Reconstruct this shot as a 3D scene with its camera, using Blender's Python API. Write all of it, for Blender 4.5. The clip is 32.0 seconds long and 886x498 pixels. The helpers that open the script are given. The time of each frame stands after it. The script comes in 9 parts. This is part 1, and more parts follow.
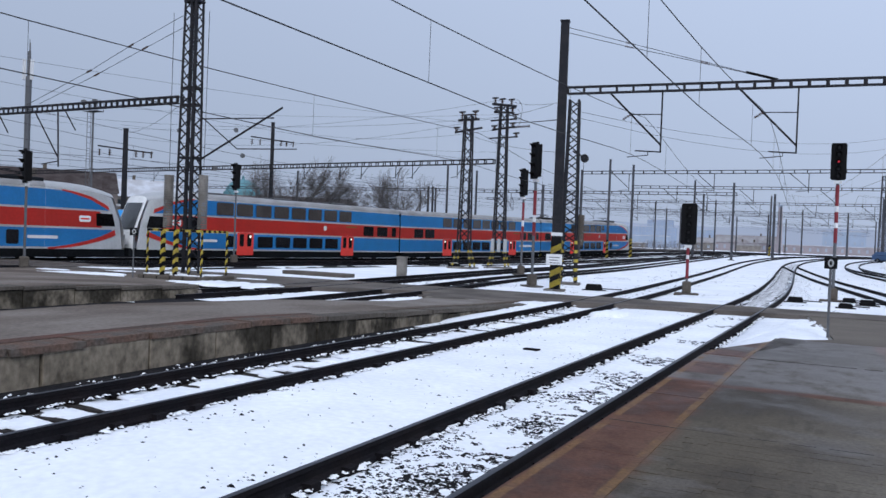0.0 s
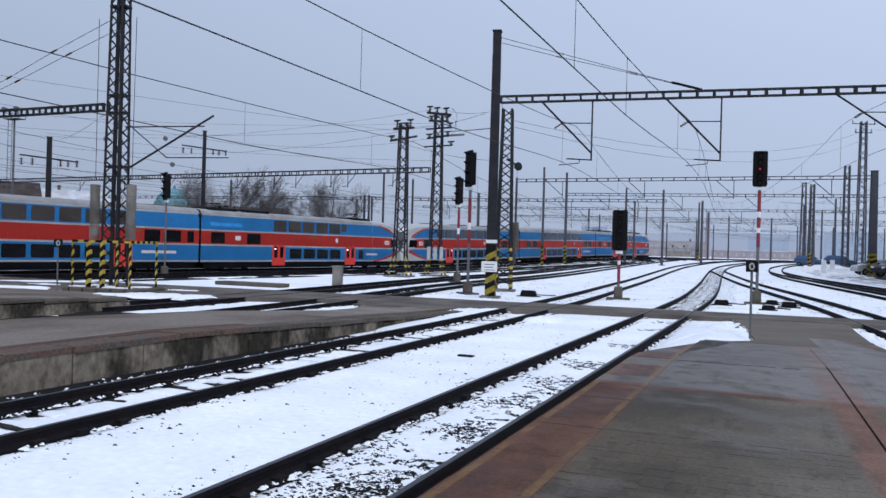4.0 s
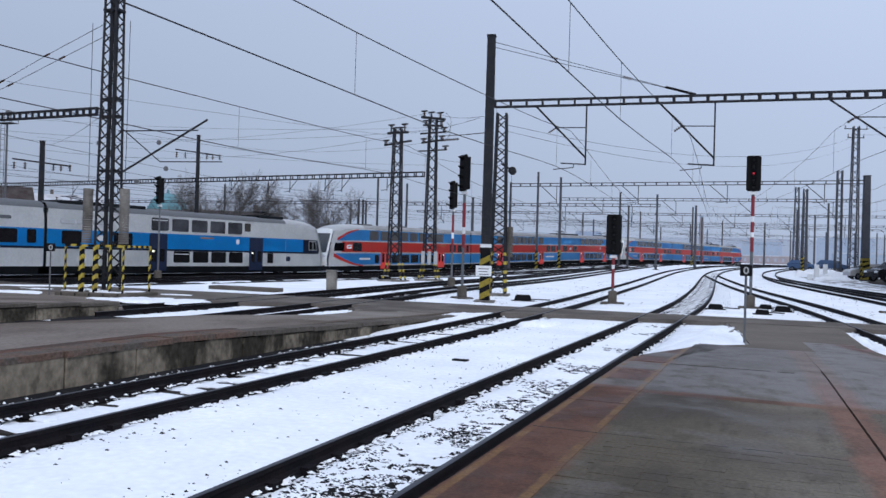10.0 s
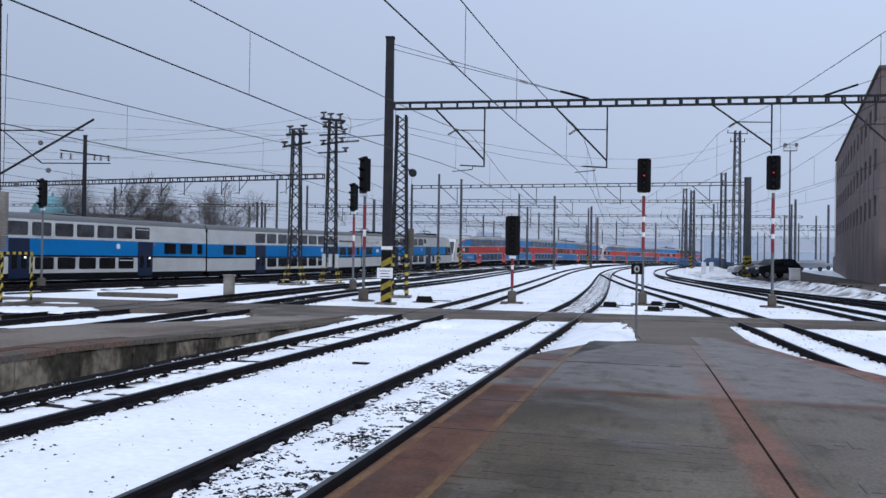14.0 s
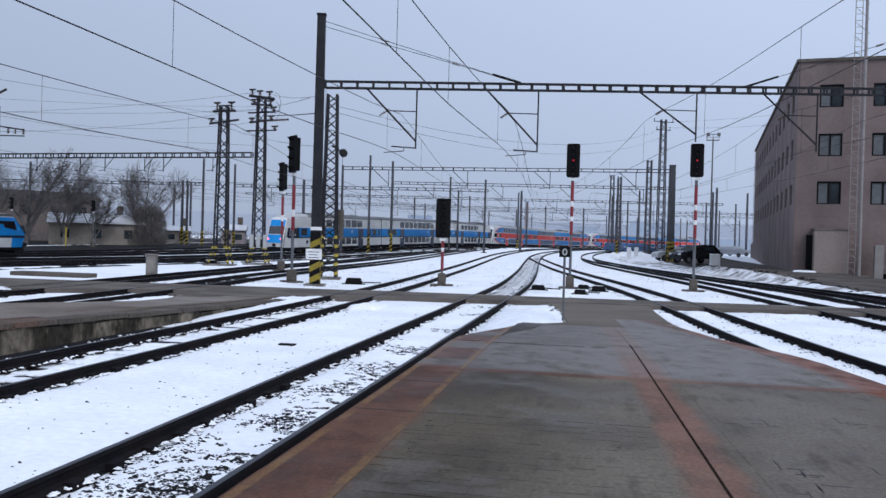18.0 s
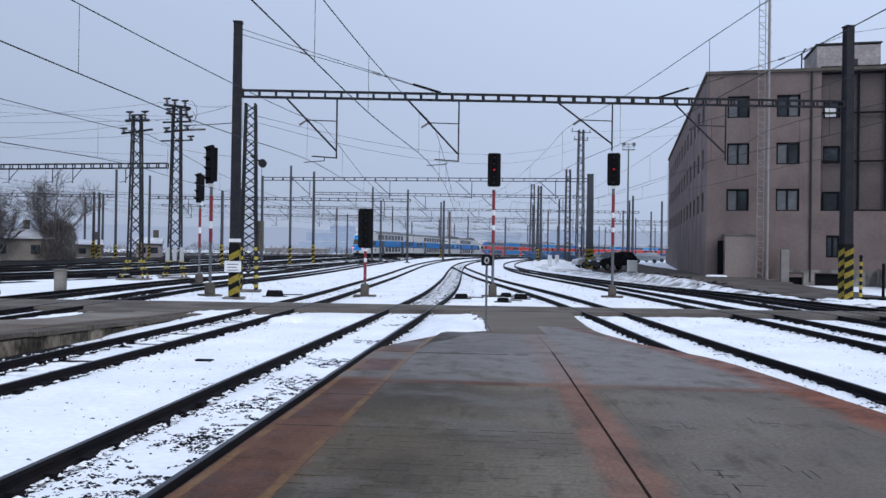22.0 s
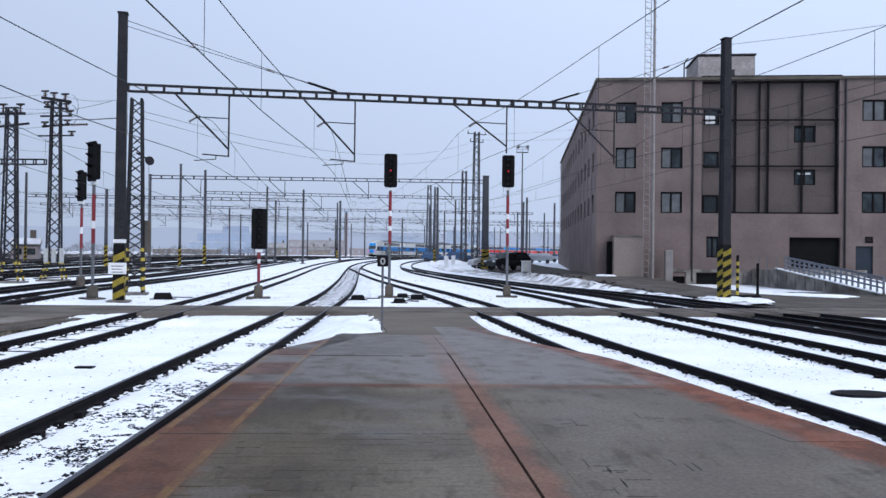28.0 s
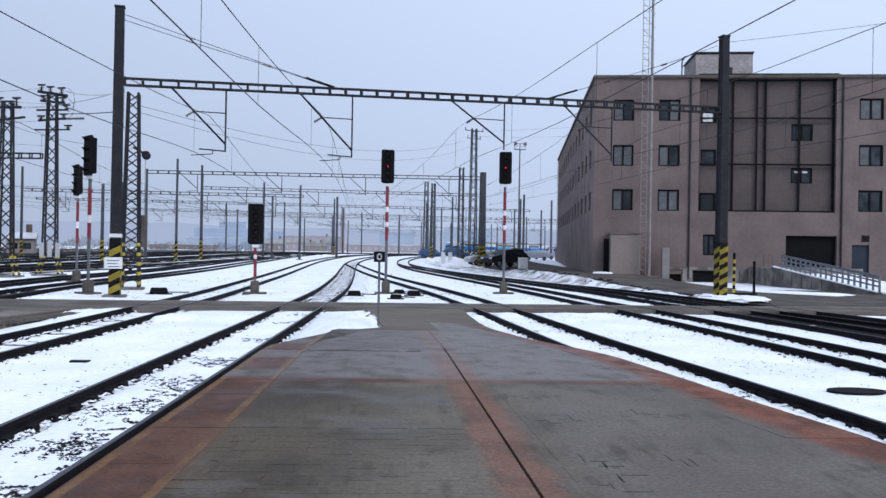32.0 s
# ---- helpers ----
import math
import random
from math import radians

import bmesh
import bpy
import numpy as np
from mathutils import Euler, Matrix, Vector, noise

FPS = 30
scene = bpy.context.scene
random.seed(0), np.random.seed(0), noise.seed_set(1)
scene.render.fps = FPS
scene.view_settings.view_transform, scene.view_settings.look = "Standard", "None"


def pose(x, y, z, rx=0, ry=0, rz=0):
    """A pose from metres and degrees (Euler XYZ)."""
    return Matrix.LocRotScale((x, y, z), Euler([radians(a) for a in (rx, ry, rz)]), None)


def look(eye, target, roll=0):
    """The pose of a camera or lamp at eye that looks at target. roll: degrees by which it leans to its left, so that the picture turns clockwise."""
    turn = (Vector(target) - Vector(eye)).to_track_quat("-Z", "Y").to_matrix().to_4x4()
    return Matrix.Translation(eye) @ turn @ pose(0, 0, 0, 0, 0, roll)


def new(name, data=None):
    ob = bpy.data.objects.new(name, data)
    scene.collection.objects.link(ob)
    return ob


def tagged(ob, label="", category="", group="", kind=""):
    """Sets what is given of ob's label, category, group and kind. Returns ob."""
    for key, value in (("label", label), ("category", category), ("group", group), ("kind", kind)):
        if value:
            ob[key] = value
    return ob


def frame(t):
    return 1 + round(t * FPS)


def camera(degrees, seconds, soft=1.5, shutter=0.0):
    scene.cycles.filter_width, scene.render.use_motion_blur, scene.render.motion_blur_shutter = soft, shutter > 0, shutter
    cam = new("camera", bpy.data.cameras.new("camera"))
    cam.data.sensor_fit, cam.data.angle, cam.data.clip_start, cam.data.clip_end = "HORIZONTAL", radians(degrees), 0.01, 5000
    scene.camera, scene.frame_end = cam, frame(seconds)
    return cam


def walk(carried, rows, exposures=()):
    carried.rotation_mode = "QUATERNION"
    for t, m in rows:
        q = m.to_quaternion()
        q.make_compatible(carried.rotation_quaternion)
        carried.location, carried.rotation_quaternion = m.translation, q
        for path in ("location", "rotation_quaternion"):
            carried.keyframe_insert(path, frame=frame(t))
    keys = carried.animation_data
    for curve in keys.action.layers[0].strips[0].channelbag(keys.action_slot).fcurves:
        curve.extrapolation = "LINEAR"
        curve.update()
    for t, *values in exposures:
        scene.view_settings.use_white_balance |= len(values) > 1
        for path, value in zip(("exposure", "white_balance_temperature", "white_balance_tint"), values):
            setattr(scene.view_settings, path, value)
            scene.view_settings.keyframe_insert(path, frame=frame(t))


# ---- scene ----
cam = camera(58.0, 32.0)
PATH = [
    (0, (-0.219, -0.802, 2.322), (-1.136, 0.975, 2.294), 2.2),
    (0.5, (-0.107, -0.856, 2.323), (-0.981, 0.942, 2.296), 2.6),
    (1, (-0.126, -0.871, 2.328), (-0.982, 0.937, 2.293), 2.5),
    (1.5, (-0.091, -0.868, 2.324), (-0.938, 0.943, 2.275), 2.1),
    (2, (-0.117, -0.854, 2.339), (-0.959, 0.96, 2.324), 2.0),
    (2.5, (-0.133, -0.824, 2.308), (-0.96, 0.997, 2.306), 2.0),
    (3, (-0.112, -0.836, 2.322), (-0.917, 0.995, 2.33), 1.8),
    (3.5, (-0.114, -0.841, 2.323), (-0.917, 0.991, 2.322), 1.5),
    (4, (-0.121, -0.814, 2.314), (-0.897, 1.029, 2.312), 1.6),
    (4.5, (-0.131, -0.796, 2.315), (-0.913, 1.045, 2.311), 1.7),
    (6.5, (-0.163, -0.769, 2.311), (-0.937, 1.076, 2.306), 1.8),
    (7, (-0.156, -0.773, 2.304), (-0.908, 1.08, 2.308), 1.8),
    (7.5, (-0.139, -0.794, 2.305), (-0.885, 1.062, 2.312), 1.6),
    (8, (-0.159, -0.766, 2.305), (-0.916, 1.085, 2.306), 1.7),
    (8.5, (-0.15, -0.775, 2.306), (-0.915, 1.073, 2.303), 1.7),
    (9, (-0.143, -0.767, 2.317), (-0.9, 1.084, 2.316), 1.5),
    (9.5, (-0.157, -0.778, 2.302), (-0.918, 1.071, 2.306), 1.8),
    (10, (-0.14, -0.785, 2.3), (-0.903, 1.064, 2.31), 1.6),
    (10.5, (-0.116, -0.783, 2.312), (-0.858, 1.075, 2.315), 1.3),
    (11, (-0.126, -0.776, 2.31), (-0.834, 1.095, 2.306), 1.8),
    (11.5, (-0.116, -0.782, 2.308), (-0.793, 1.1, 2.317), 1.5),
    (12, (-0.118, -0.758, 2.305), (-0.763, 1.135, 2.311), 1.7),
    (12.5, (-0.12, -0.76, 2.311), (-0.736, 1.143, 2.32), 1.3),
    (13, (-0.108, -0.768, 2.299), (-0.701, 1.142, 2.31), 1.1),
    (13.5, (-0.093, -0.761, 2.308), (-0.651, 1.159, 2.323), 1.0),
    (15.5, (-0.072, -0.681, 2.28), (-0.566, 1.257, 2.319), 0.9),
    (16, (-0.057, -0.684, 2.289), (-0.523, 1.26, 2.335), 1.1),
    (16.5, (-0.053, -0.713, 2.291), (-0.462, 1.244, 2.336), 1.3),
    (17, (-0.068, -0.654, 2.274), (-0.444, 1.31, 2.307), 1.5),
    (17.5, (-0.071, -0.647, 2.267), (-0.442, 1.318, 2.284), 1.5),
    (18, (-0.089, -0.62, 2.265), (-0.452, 1.347, 2.246), 1.6),
    (18.5, (-0.082, -0.629, 2.274), (-0.415, 1.343, 2.266), 1.6),
    (19, (-0.077, -0.602, 2.271), (-0.388, 1.374, 2.261), 1.4),
    (19.5, (-0.071, -0.578, 2.263), (-0.368, 1.4, 2.258), 1.0),
    (20, (-0.058, -0.549, 2.243), (-0.319, 1.433, 2.239), 0.9),
    (20.5, (-0.055, -0.56, 2.269), (-0.282, 1.427, 2.274), 0.9),
    (21, (-0.063, -0.565, 2.262), (-0.285, 1.422, 2.282), 1.0),
    (21.5, (-0.057, -0.538, 2.257), (-0.247, 1.453, 2.275), 1.1),
    (22, (-0.074, -0.506, 2.256), (-0.248, 1.487, 2.266), 0.8),
    (22.5, (-0.055, -0.539, 2.267), (-0.188, 1.457, 2.274), 0.8),
    (23, (-0.053, -0.497, 2.251), (-0.158, 1.5, 2.27), 0.7),
    (23.5, (-0.054, -0.483, 2.246), (-0.127, 1.515, 2.27), 0.7),
    (24, (-0.036, -0.515, 2.257), (-0.078, 1.484, 2.284), 0.6),
    (24.5, (-0.046, -0.487, 2.243), (-0.081, 1.513, 2.263), 0.7),
    (25, (-0.053, -0.471, 2.242), (-0.073, 1.529, 2.262), 0.9),
    (25.5, (-0.045, -0.482, 2.248), (-0.052, 1.518, 2.266), 0.7),
    (27.5, (-0.054, -0.447, 2.249), (0.014, 1.552, 2.222), 1.3),
    (28, (-0.051, -0.446, 2.262), (0.032, 1.552, 2.277), 0.7),
    (28.5, (-0.051, -0.431, 2.244), (0.036, 1.568, 2.25), 0.7),
    (29, (-0.058, -0.419, 2.244), (0.018, 1.579, 2.263), 0.8),
    (29.5, (-0.064, -0.412, 2.241), (0.025, 1.586, 2.26), 0.9),
    (30, (-0.046, -0.436, 2.245), (0.04, 1.562, 2.271), 0.8),
    (30.5, (-0.047, -0.429, 2.238), (0.048, 1.568, 2.256), 0.7),
    (31, (-0.043, -0.432, 2.24), (0.051, 1.565, 2.256), 0.8),
    (31.5, (-0.036, -0.427, 2.239), (0.063, 1.571, 2.254), 0.7),
    (32, (-0.048, -0.409, 2.238), (0.043, 1.589, 2.245), 1.0),
]
walk(cam, [(t, look(eye, target, roll)) for t, eye, target, roll in PATH], [(0, -0.05), (12, -0.05), (17, -0.07), (21, -0.04), (25, 0.02), (28, 0.18), (32, 0.14)])

# ---- world and light: overcast winter daylight ----
world = bpy.data.worlds.new("sky")
scene.world = world
world.use_nodes = True
wn, wl = world.node_tree.nodes, world.node_tree.links
sky = wn.new("ShaderNodeTexSky")
sky.sky_type, sky.sun_disc = "NISHITA", False
sky.sun_elevation, sky.sun_rotation = radians(41), radians(142)
sky.air_density, sky.dust_density, sky.ozone_density = 1.0, 4.0, 1.5
cloud = wn.new("ShaderNodeMix")
cloud.data_type = "RGBA"
cloud.inputs[0].default_value = 0.92
wl.new(sky.outputs[0], cloud.inputs[6])
# an overcast sky is brighter overhead than at the horizon
coord, sep, lift = wn.new("ShaderNodeTexCoord"), wn.new("ShaderNodeSeparateXYZ"), wn.new("ShaderNodeMapRange")
wl.new(coord.outputs["Generated"], sep.inputs[0])
wl.new(sep.outputs[2], lift.inputs[0])
lift.inputs[1].default_value, lift.inputs[2].default_value = 0.0, 1.0
lift.inputs[3].default_value, lift.inputs[4].default_value = 1.0, 1.9
tone = wn.new("ShaderNodeVectorMath")
tone.operation = "SCALE"
tone.inputs[0].default_value = (4.82, 5.75, 7.7)
# and a little brighter on the side where the sun stands behind the cloud
lean, both = wn.new("ShaderNodeMath"), wn.new("ShaderNodeMath")
lean.operation, both.operation = "MULTIPLY_ADD", "MULTIPLY"
wl.new(sep.outputs[0], lean.inputs[0])
lean.inputs[1].default_value, lean.inputs[2].default_value = 0.26, 1.05
wl.new(lift.outputs[0], both.inputs[0])
wl.new(lean.outputs[0], both.inputs[1])
wl.new(both.outputs[0], tone.inputs["Scale"])
wl.new(tone.outputs[0], cloud.inputs[7])
wl.new(cloud.outputs[2], wn["Background"].inputs[0])
wn["Background"].inputs[1].default_value = 0.09
sun = new("sun", bpy.data.lights.new("sun", "SUN"))
sun.data.energy, sun.data.angle, sun.data.color = 1.25, radians(30), (1.0, 0.98, 0.95)
sun.matrix_world = look((0, 0, 60), (-42, 54, 0))


# ---- materials ----
def mat(name, base, rough=0.8, metal=0.0, vary=0.12, scale=1.5, fine=25.0, bump=0.15, second=None, amount=0.5, contrast=0.12, coords="Object", spread=0.0, spec=0.3, stretch=None):
    """A surface with variation at two scales: broad patches (towards the second colour, if given) and fine grain with relief."""
    m = bpy.data.materials.new(name)
    m.use_nodes = True
    n, l = m.node_tree.nodes, m.node_tree.links
    b = n["Principled BSDF"]
    b.inputs["Roughness"].default_value, b.inputs["Metallic"].default_value = rough, metal
    b.inputs["Specular IOR Level"].default_value = spec
    tc = n.new("ShaderNodeTexCoord")
    big, small = n.new("ShaderNodeTexNoise"), n.new("ShaderNodeTexNoise")
    big.inputs["Scale"].default_value, big.inputs["Detail"].default_value = scale, 6
    small.inputs["Scale"].default_value, small.inputs["Detail"].default_value = fine, 4
    place = tc.outputs[coords]
    if stretch:
        mp = n.new("ShaderNodeMapping")
        mp.inputs["Scale"].default_value = stretch
        l.new(place, mp.inputs[0])
        place = mp.outputs[0]
    for q in (big, small):
        l.new(place, q.inputs["Vector"])
    ramp = n.new("ShaderNodeMapRange")
    ramp.inputs[1].default_value, ramp.inputs[2].default_value = 0.5 - contrast, 0.5 + contrast
    l.new(big.outputs[0], ramp.inputs[0])
    mix = n.new("ShaderNodeMix")
    mix.data_type = "RGBA"
    mix.inputs[6].default_value = (*base, 1)
    mix.inputs[7].default_value = (*(second or [c * (1 - vary) for c in base]), 1)
    fac = n.new("ShaderNodeMath")
    fac.operation = "MULTIPLY"
    fac.inputs[1].default_value = amount if second else 1.0
    l.new(ramp.outputs[0], fac.inputs[0])
    l.new(fac.outputs[0], mix.inputs[0])
    hue = n.new("ShaderNodeHueSaturation")
    val = n.new("ShaderNodeMapRange")
    val.inputs[1].default_value, val.inputs[2].default_value = 0.3, 0.7
    val.inputs[3].default_value, val.inputs[4].default_value = 1 - vary, 1 + vary
    l.new(small.outputs[0], val.inputs[0])
    top = val.outputs[0]
    if spread:
        info, mul, mr = n.new("ShaderNodeObjectInfo"), n.new("ShaderNodeMath"), n.new("ShaderNodeMapRange")
        mr.inputs[3].default_value, mr.inputs[4].default_value = 1 - spread, 1 + spread
        mul.operation = "MULTIPLY"
        l.new(info.outputs["Random"], mr.inputs[0])
        l.new(mr.outputs[0], mul.inputs[0])
        l.new(top, mul.inputs[1])
        top = mul.outputs[0]
    l.new(top, hue.inputs["Value"])
    l.new(mix.outputs[2], hue.inputs["Color"])
    l.new(hue.outputs[0], b.inputs["Base Color"])
    if bump:
        bp = n.new("ShaderNodeBump")
        bp.inputs["Strength"].default_value, bp.inputs["Distance"].default_value = bump, 0.02
        l.new(small.outputs[0], bp.inputs["Height"])
        l.new(bp.outputs[0], b.inputs["Normal"])
    return m


def glow(name, colour, strength):
    m = bpy.data.materials.new(name)
    m.use_nodes = True
    b = m.node_tree.nodes["Principled BSDF"]
    b.inputs["Base Color"].default_value = (*colour, 1)
    b.inputs["Emission Color"].default_value = (*colour, 1)
    b.inputs["Emission Strength"].default_value = strength
    return m


SNOW = mat("snow", (0.87, 0.885, 0.91), 0.75, vary=0.06, scale=0.5, fine=9, bump=0.45, second=(0.70, 0.725, 0.775), amount=0.7, contrast=0.16)
STEEL_DARK = mat("old_rail_steel", (0.0075, 0.007, 0.009), 0.85, 0.0, vary=0.3, scale=2, fine=30, second=(0.014, 0.010, 0.010), spec=0.12)
RAIL_TOP = mat("worn_rail_head", (0.042, 0.046, 0.058), 0.45, 0.3, vary=0.2)
SLEEPER = mat("tarred_timber", (0.03, 0.026, 0.024), 0.9, vary=0.3, scale=3, fine=40, spec=0.1)
ASPHALT = mat("wet_asphalt", (0.115, 0.099, 0.084), 0.9, vary=0.16, scale=0.5, fine=35, second=(0.155, 0.135, 0.115), amount=0.8, bump=0.3, spec=0.08)
CONCRETE = mat("weathered_concrete", (0.25, 0.235, 0.215), 0.9, vary=0.2, scale=0.9, fine=18, second=(0.10, 0.092, 0.085), amount=0.9, bump=0.4, spec=0.2)
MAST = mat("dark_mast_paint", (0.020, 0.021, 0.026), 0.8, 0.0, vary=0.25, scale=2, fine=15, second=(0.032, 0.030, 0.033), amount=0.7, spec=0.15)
# paler, bluer MAST for far masts: distance haze put into the paint
MAST_FAR = mat("hazed_mast_paint", (0.075, 0.08, 0.095), 0.8, 0.0, vary=0.2, scale=2, fine=15, second=(0.055, 0.057, 0.068), amount=0.7, spec=0.2)
BLACK = mat("black_paint", (0.008, 0.008, 0.009), 0.75, vary=0.2, spec=0.12)
YELLOW = mat("hazard_yellow", (0.52, 0.40, 0.06), 0.7, vary=0.25, scale=4, second=(0.24, 0.19, 0.07), spec=0.2)
WHITE = mat("white_paint", (0.74, 0.75, 0.76), 0.5, vary=0.08, scale=2, second=(0.6, 0.6, 0.6))
RED = mat("signal_red_paint", (0.21, 0.026, 0.036), 0.5, vary=0.15)
GREY = mat("grey_paint", (0.13, 0.135, 0.145), 0.7, vary=0.15, spec=0.2)
GALVANISED = mat("weathered_galvanising", (0.27, 0.25, 0.245), 0.8, vary=0.15, scale=1.5, spec=0.2)
WIRE = mat("dark_wire", (0.018, 0.018, 0.02), 0.7, 0.0, spec=0.15)
BALLAST = mat("dark_ballast", (0.012, 0.012, 0.014), 0.95, vary=0.4, scale=1.2, fine=14, second=(0.030, 0.027, 0.027), bump=0.8, spec=0.1)
CONCRETE_DARK = mat("damp_concrete", (0.12, 0.105, 0.09), 0.95, vary=0.25, scale=0.8, fine=16, second=(0.06, 0.052, 0.046), bump=0.5, spec=0.05)
WALL_STAINED = mat("stained_platform_wall", (0.190, 0.163, 0.128), 0.95, vary=0.4, scale=1.25, fine=9, second=(0.024, 0.022, 0.018), amount=0.88, contrast=0.06, bump=0.5, spec=0.05, stretch=(1, 1.0, 0.7))
PATH_GREY = mat("worn_asphalt", (0.185, 0.160, 0.140), 0.95, vary=0.2, scale=0.55, fine=22, second=(0.100, 0.078, 0.064), amount=0.95, contrast=0.14, spec=0.06, bump=0.4, stretch=(1, 0.45, 1))
YARD_TARMAC = mat("damp_yard_tarmac", (0.112, 0.099, 0.091), 0.95, vary=0.2, scale=0.6, fine=20, second=(0.066, 0.058, 0.053), amount=0.9, spec=0.06, bump=0.4)
PATH_DRY = mat("dry_worn_asphalt", (0.225, 0.202, 0.182), 0.95, vary=0.2, scale=0.5, fine=20, second=(0.145, 0.124, 0.108), amount=0.9, contrast=0.16, spec=0.06, bump=0.4)
TARMAC = mat("crossing_tarmac", (0.142, 0.125, 0.112), 0.95, vary=0.2, scale=0.6, fine=20, second=(0.086, 0.075, 0.067), amount=0.9, spec=0.06, bump=0.4)
JOINT = mat("rusty_joint_dirt", (0.028, 0.018, 0.014), 0.9, vary=0.3, scale=3, fine=20, spec=0.05)
PATCH = mat("dark_patch", (0.05, 0.045, 0.043), 0.7, vary=0.2, scale=2, spec=0.2)
RED_SLAB_B = mat("faded_red_slabs", (0.112, 0.060, 0.048), 0.95, vary=0.3, scale=1.8, fine=24, second=(0.072, 0.056, 0.048), amount=0.95, spread=0.1, spec=0.05, stretch=(1, 0.5, 1))
GREY_PALE = mat("dull_white_paint", (0.42, 0.43, 0.44), 0.7, vary=0.15)
BROWN_GLAZE = mat("brown_glazed_insulator", (0.07, 0.04, 0.03), 0.25, vary=0.15)
LENS = mat("dark_lens", (0.010, 0.009, 0.010), 0.3, vary=0.1, bump=0.0, spec=0.3)
LIT_RED = glow("lit_red_lens", (0.8, 0.03, 0.05), 0.3)
# WALL_PINK's hue at a little over half its value, for the recessed bay
WALL_BAY = mat("darker_bay_wall", (0.104, 0.083, 0.079), 0.8, vary=0.12, scale=0.5, fine=6, second=(0.078, 0.063, 0.061), amount=0.7)
SHED_WALL = mat("shed_render", (0.27, 0.225, 0.205), 0.9, vary=0.08, scale=0.6, fine=7)
FRAME_DARK = mat("dark_window_frame", (0.03, 0.03, 0.033), 0.5, vary=0.1)
GLASS_DARK = mat("dark_window_glass", (0.012, 0.016, 0.020), 0.15, vary=0.5, scale=0.7, second=(0.05, 0.065, 0.075), amount=0.7, bump=0.0, spec=0.3, spread=0.4)
DOOR_BLUE = mat("dark_blue_door", (0.02, 0.03, 0.045), 0.5, vary=0.1)
RAILING = mat("galvanised_rail", (0.19, 0.21, 0.25), 0.5, 0.3, vary=0.1)
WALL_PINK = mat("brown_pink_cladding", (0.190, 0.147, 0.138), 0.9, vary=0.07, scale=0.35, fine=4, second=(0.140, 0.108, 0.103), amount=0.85)


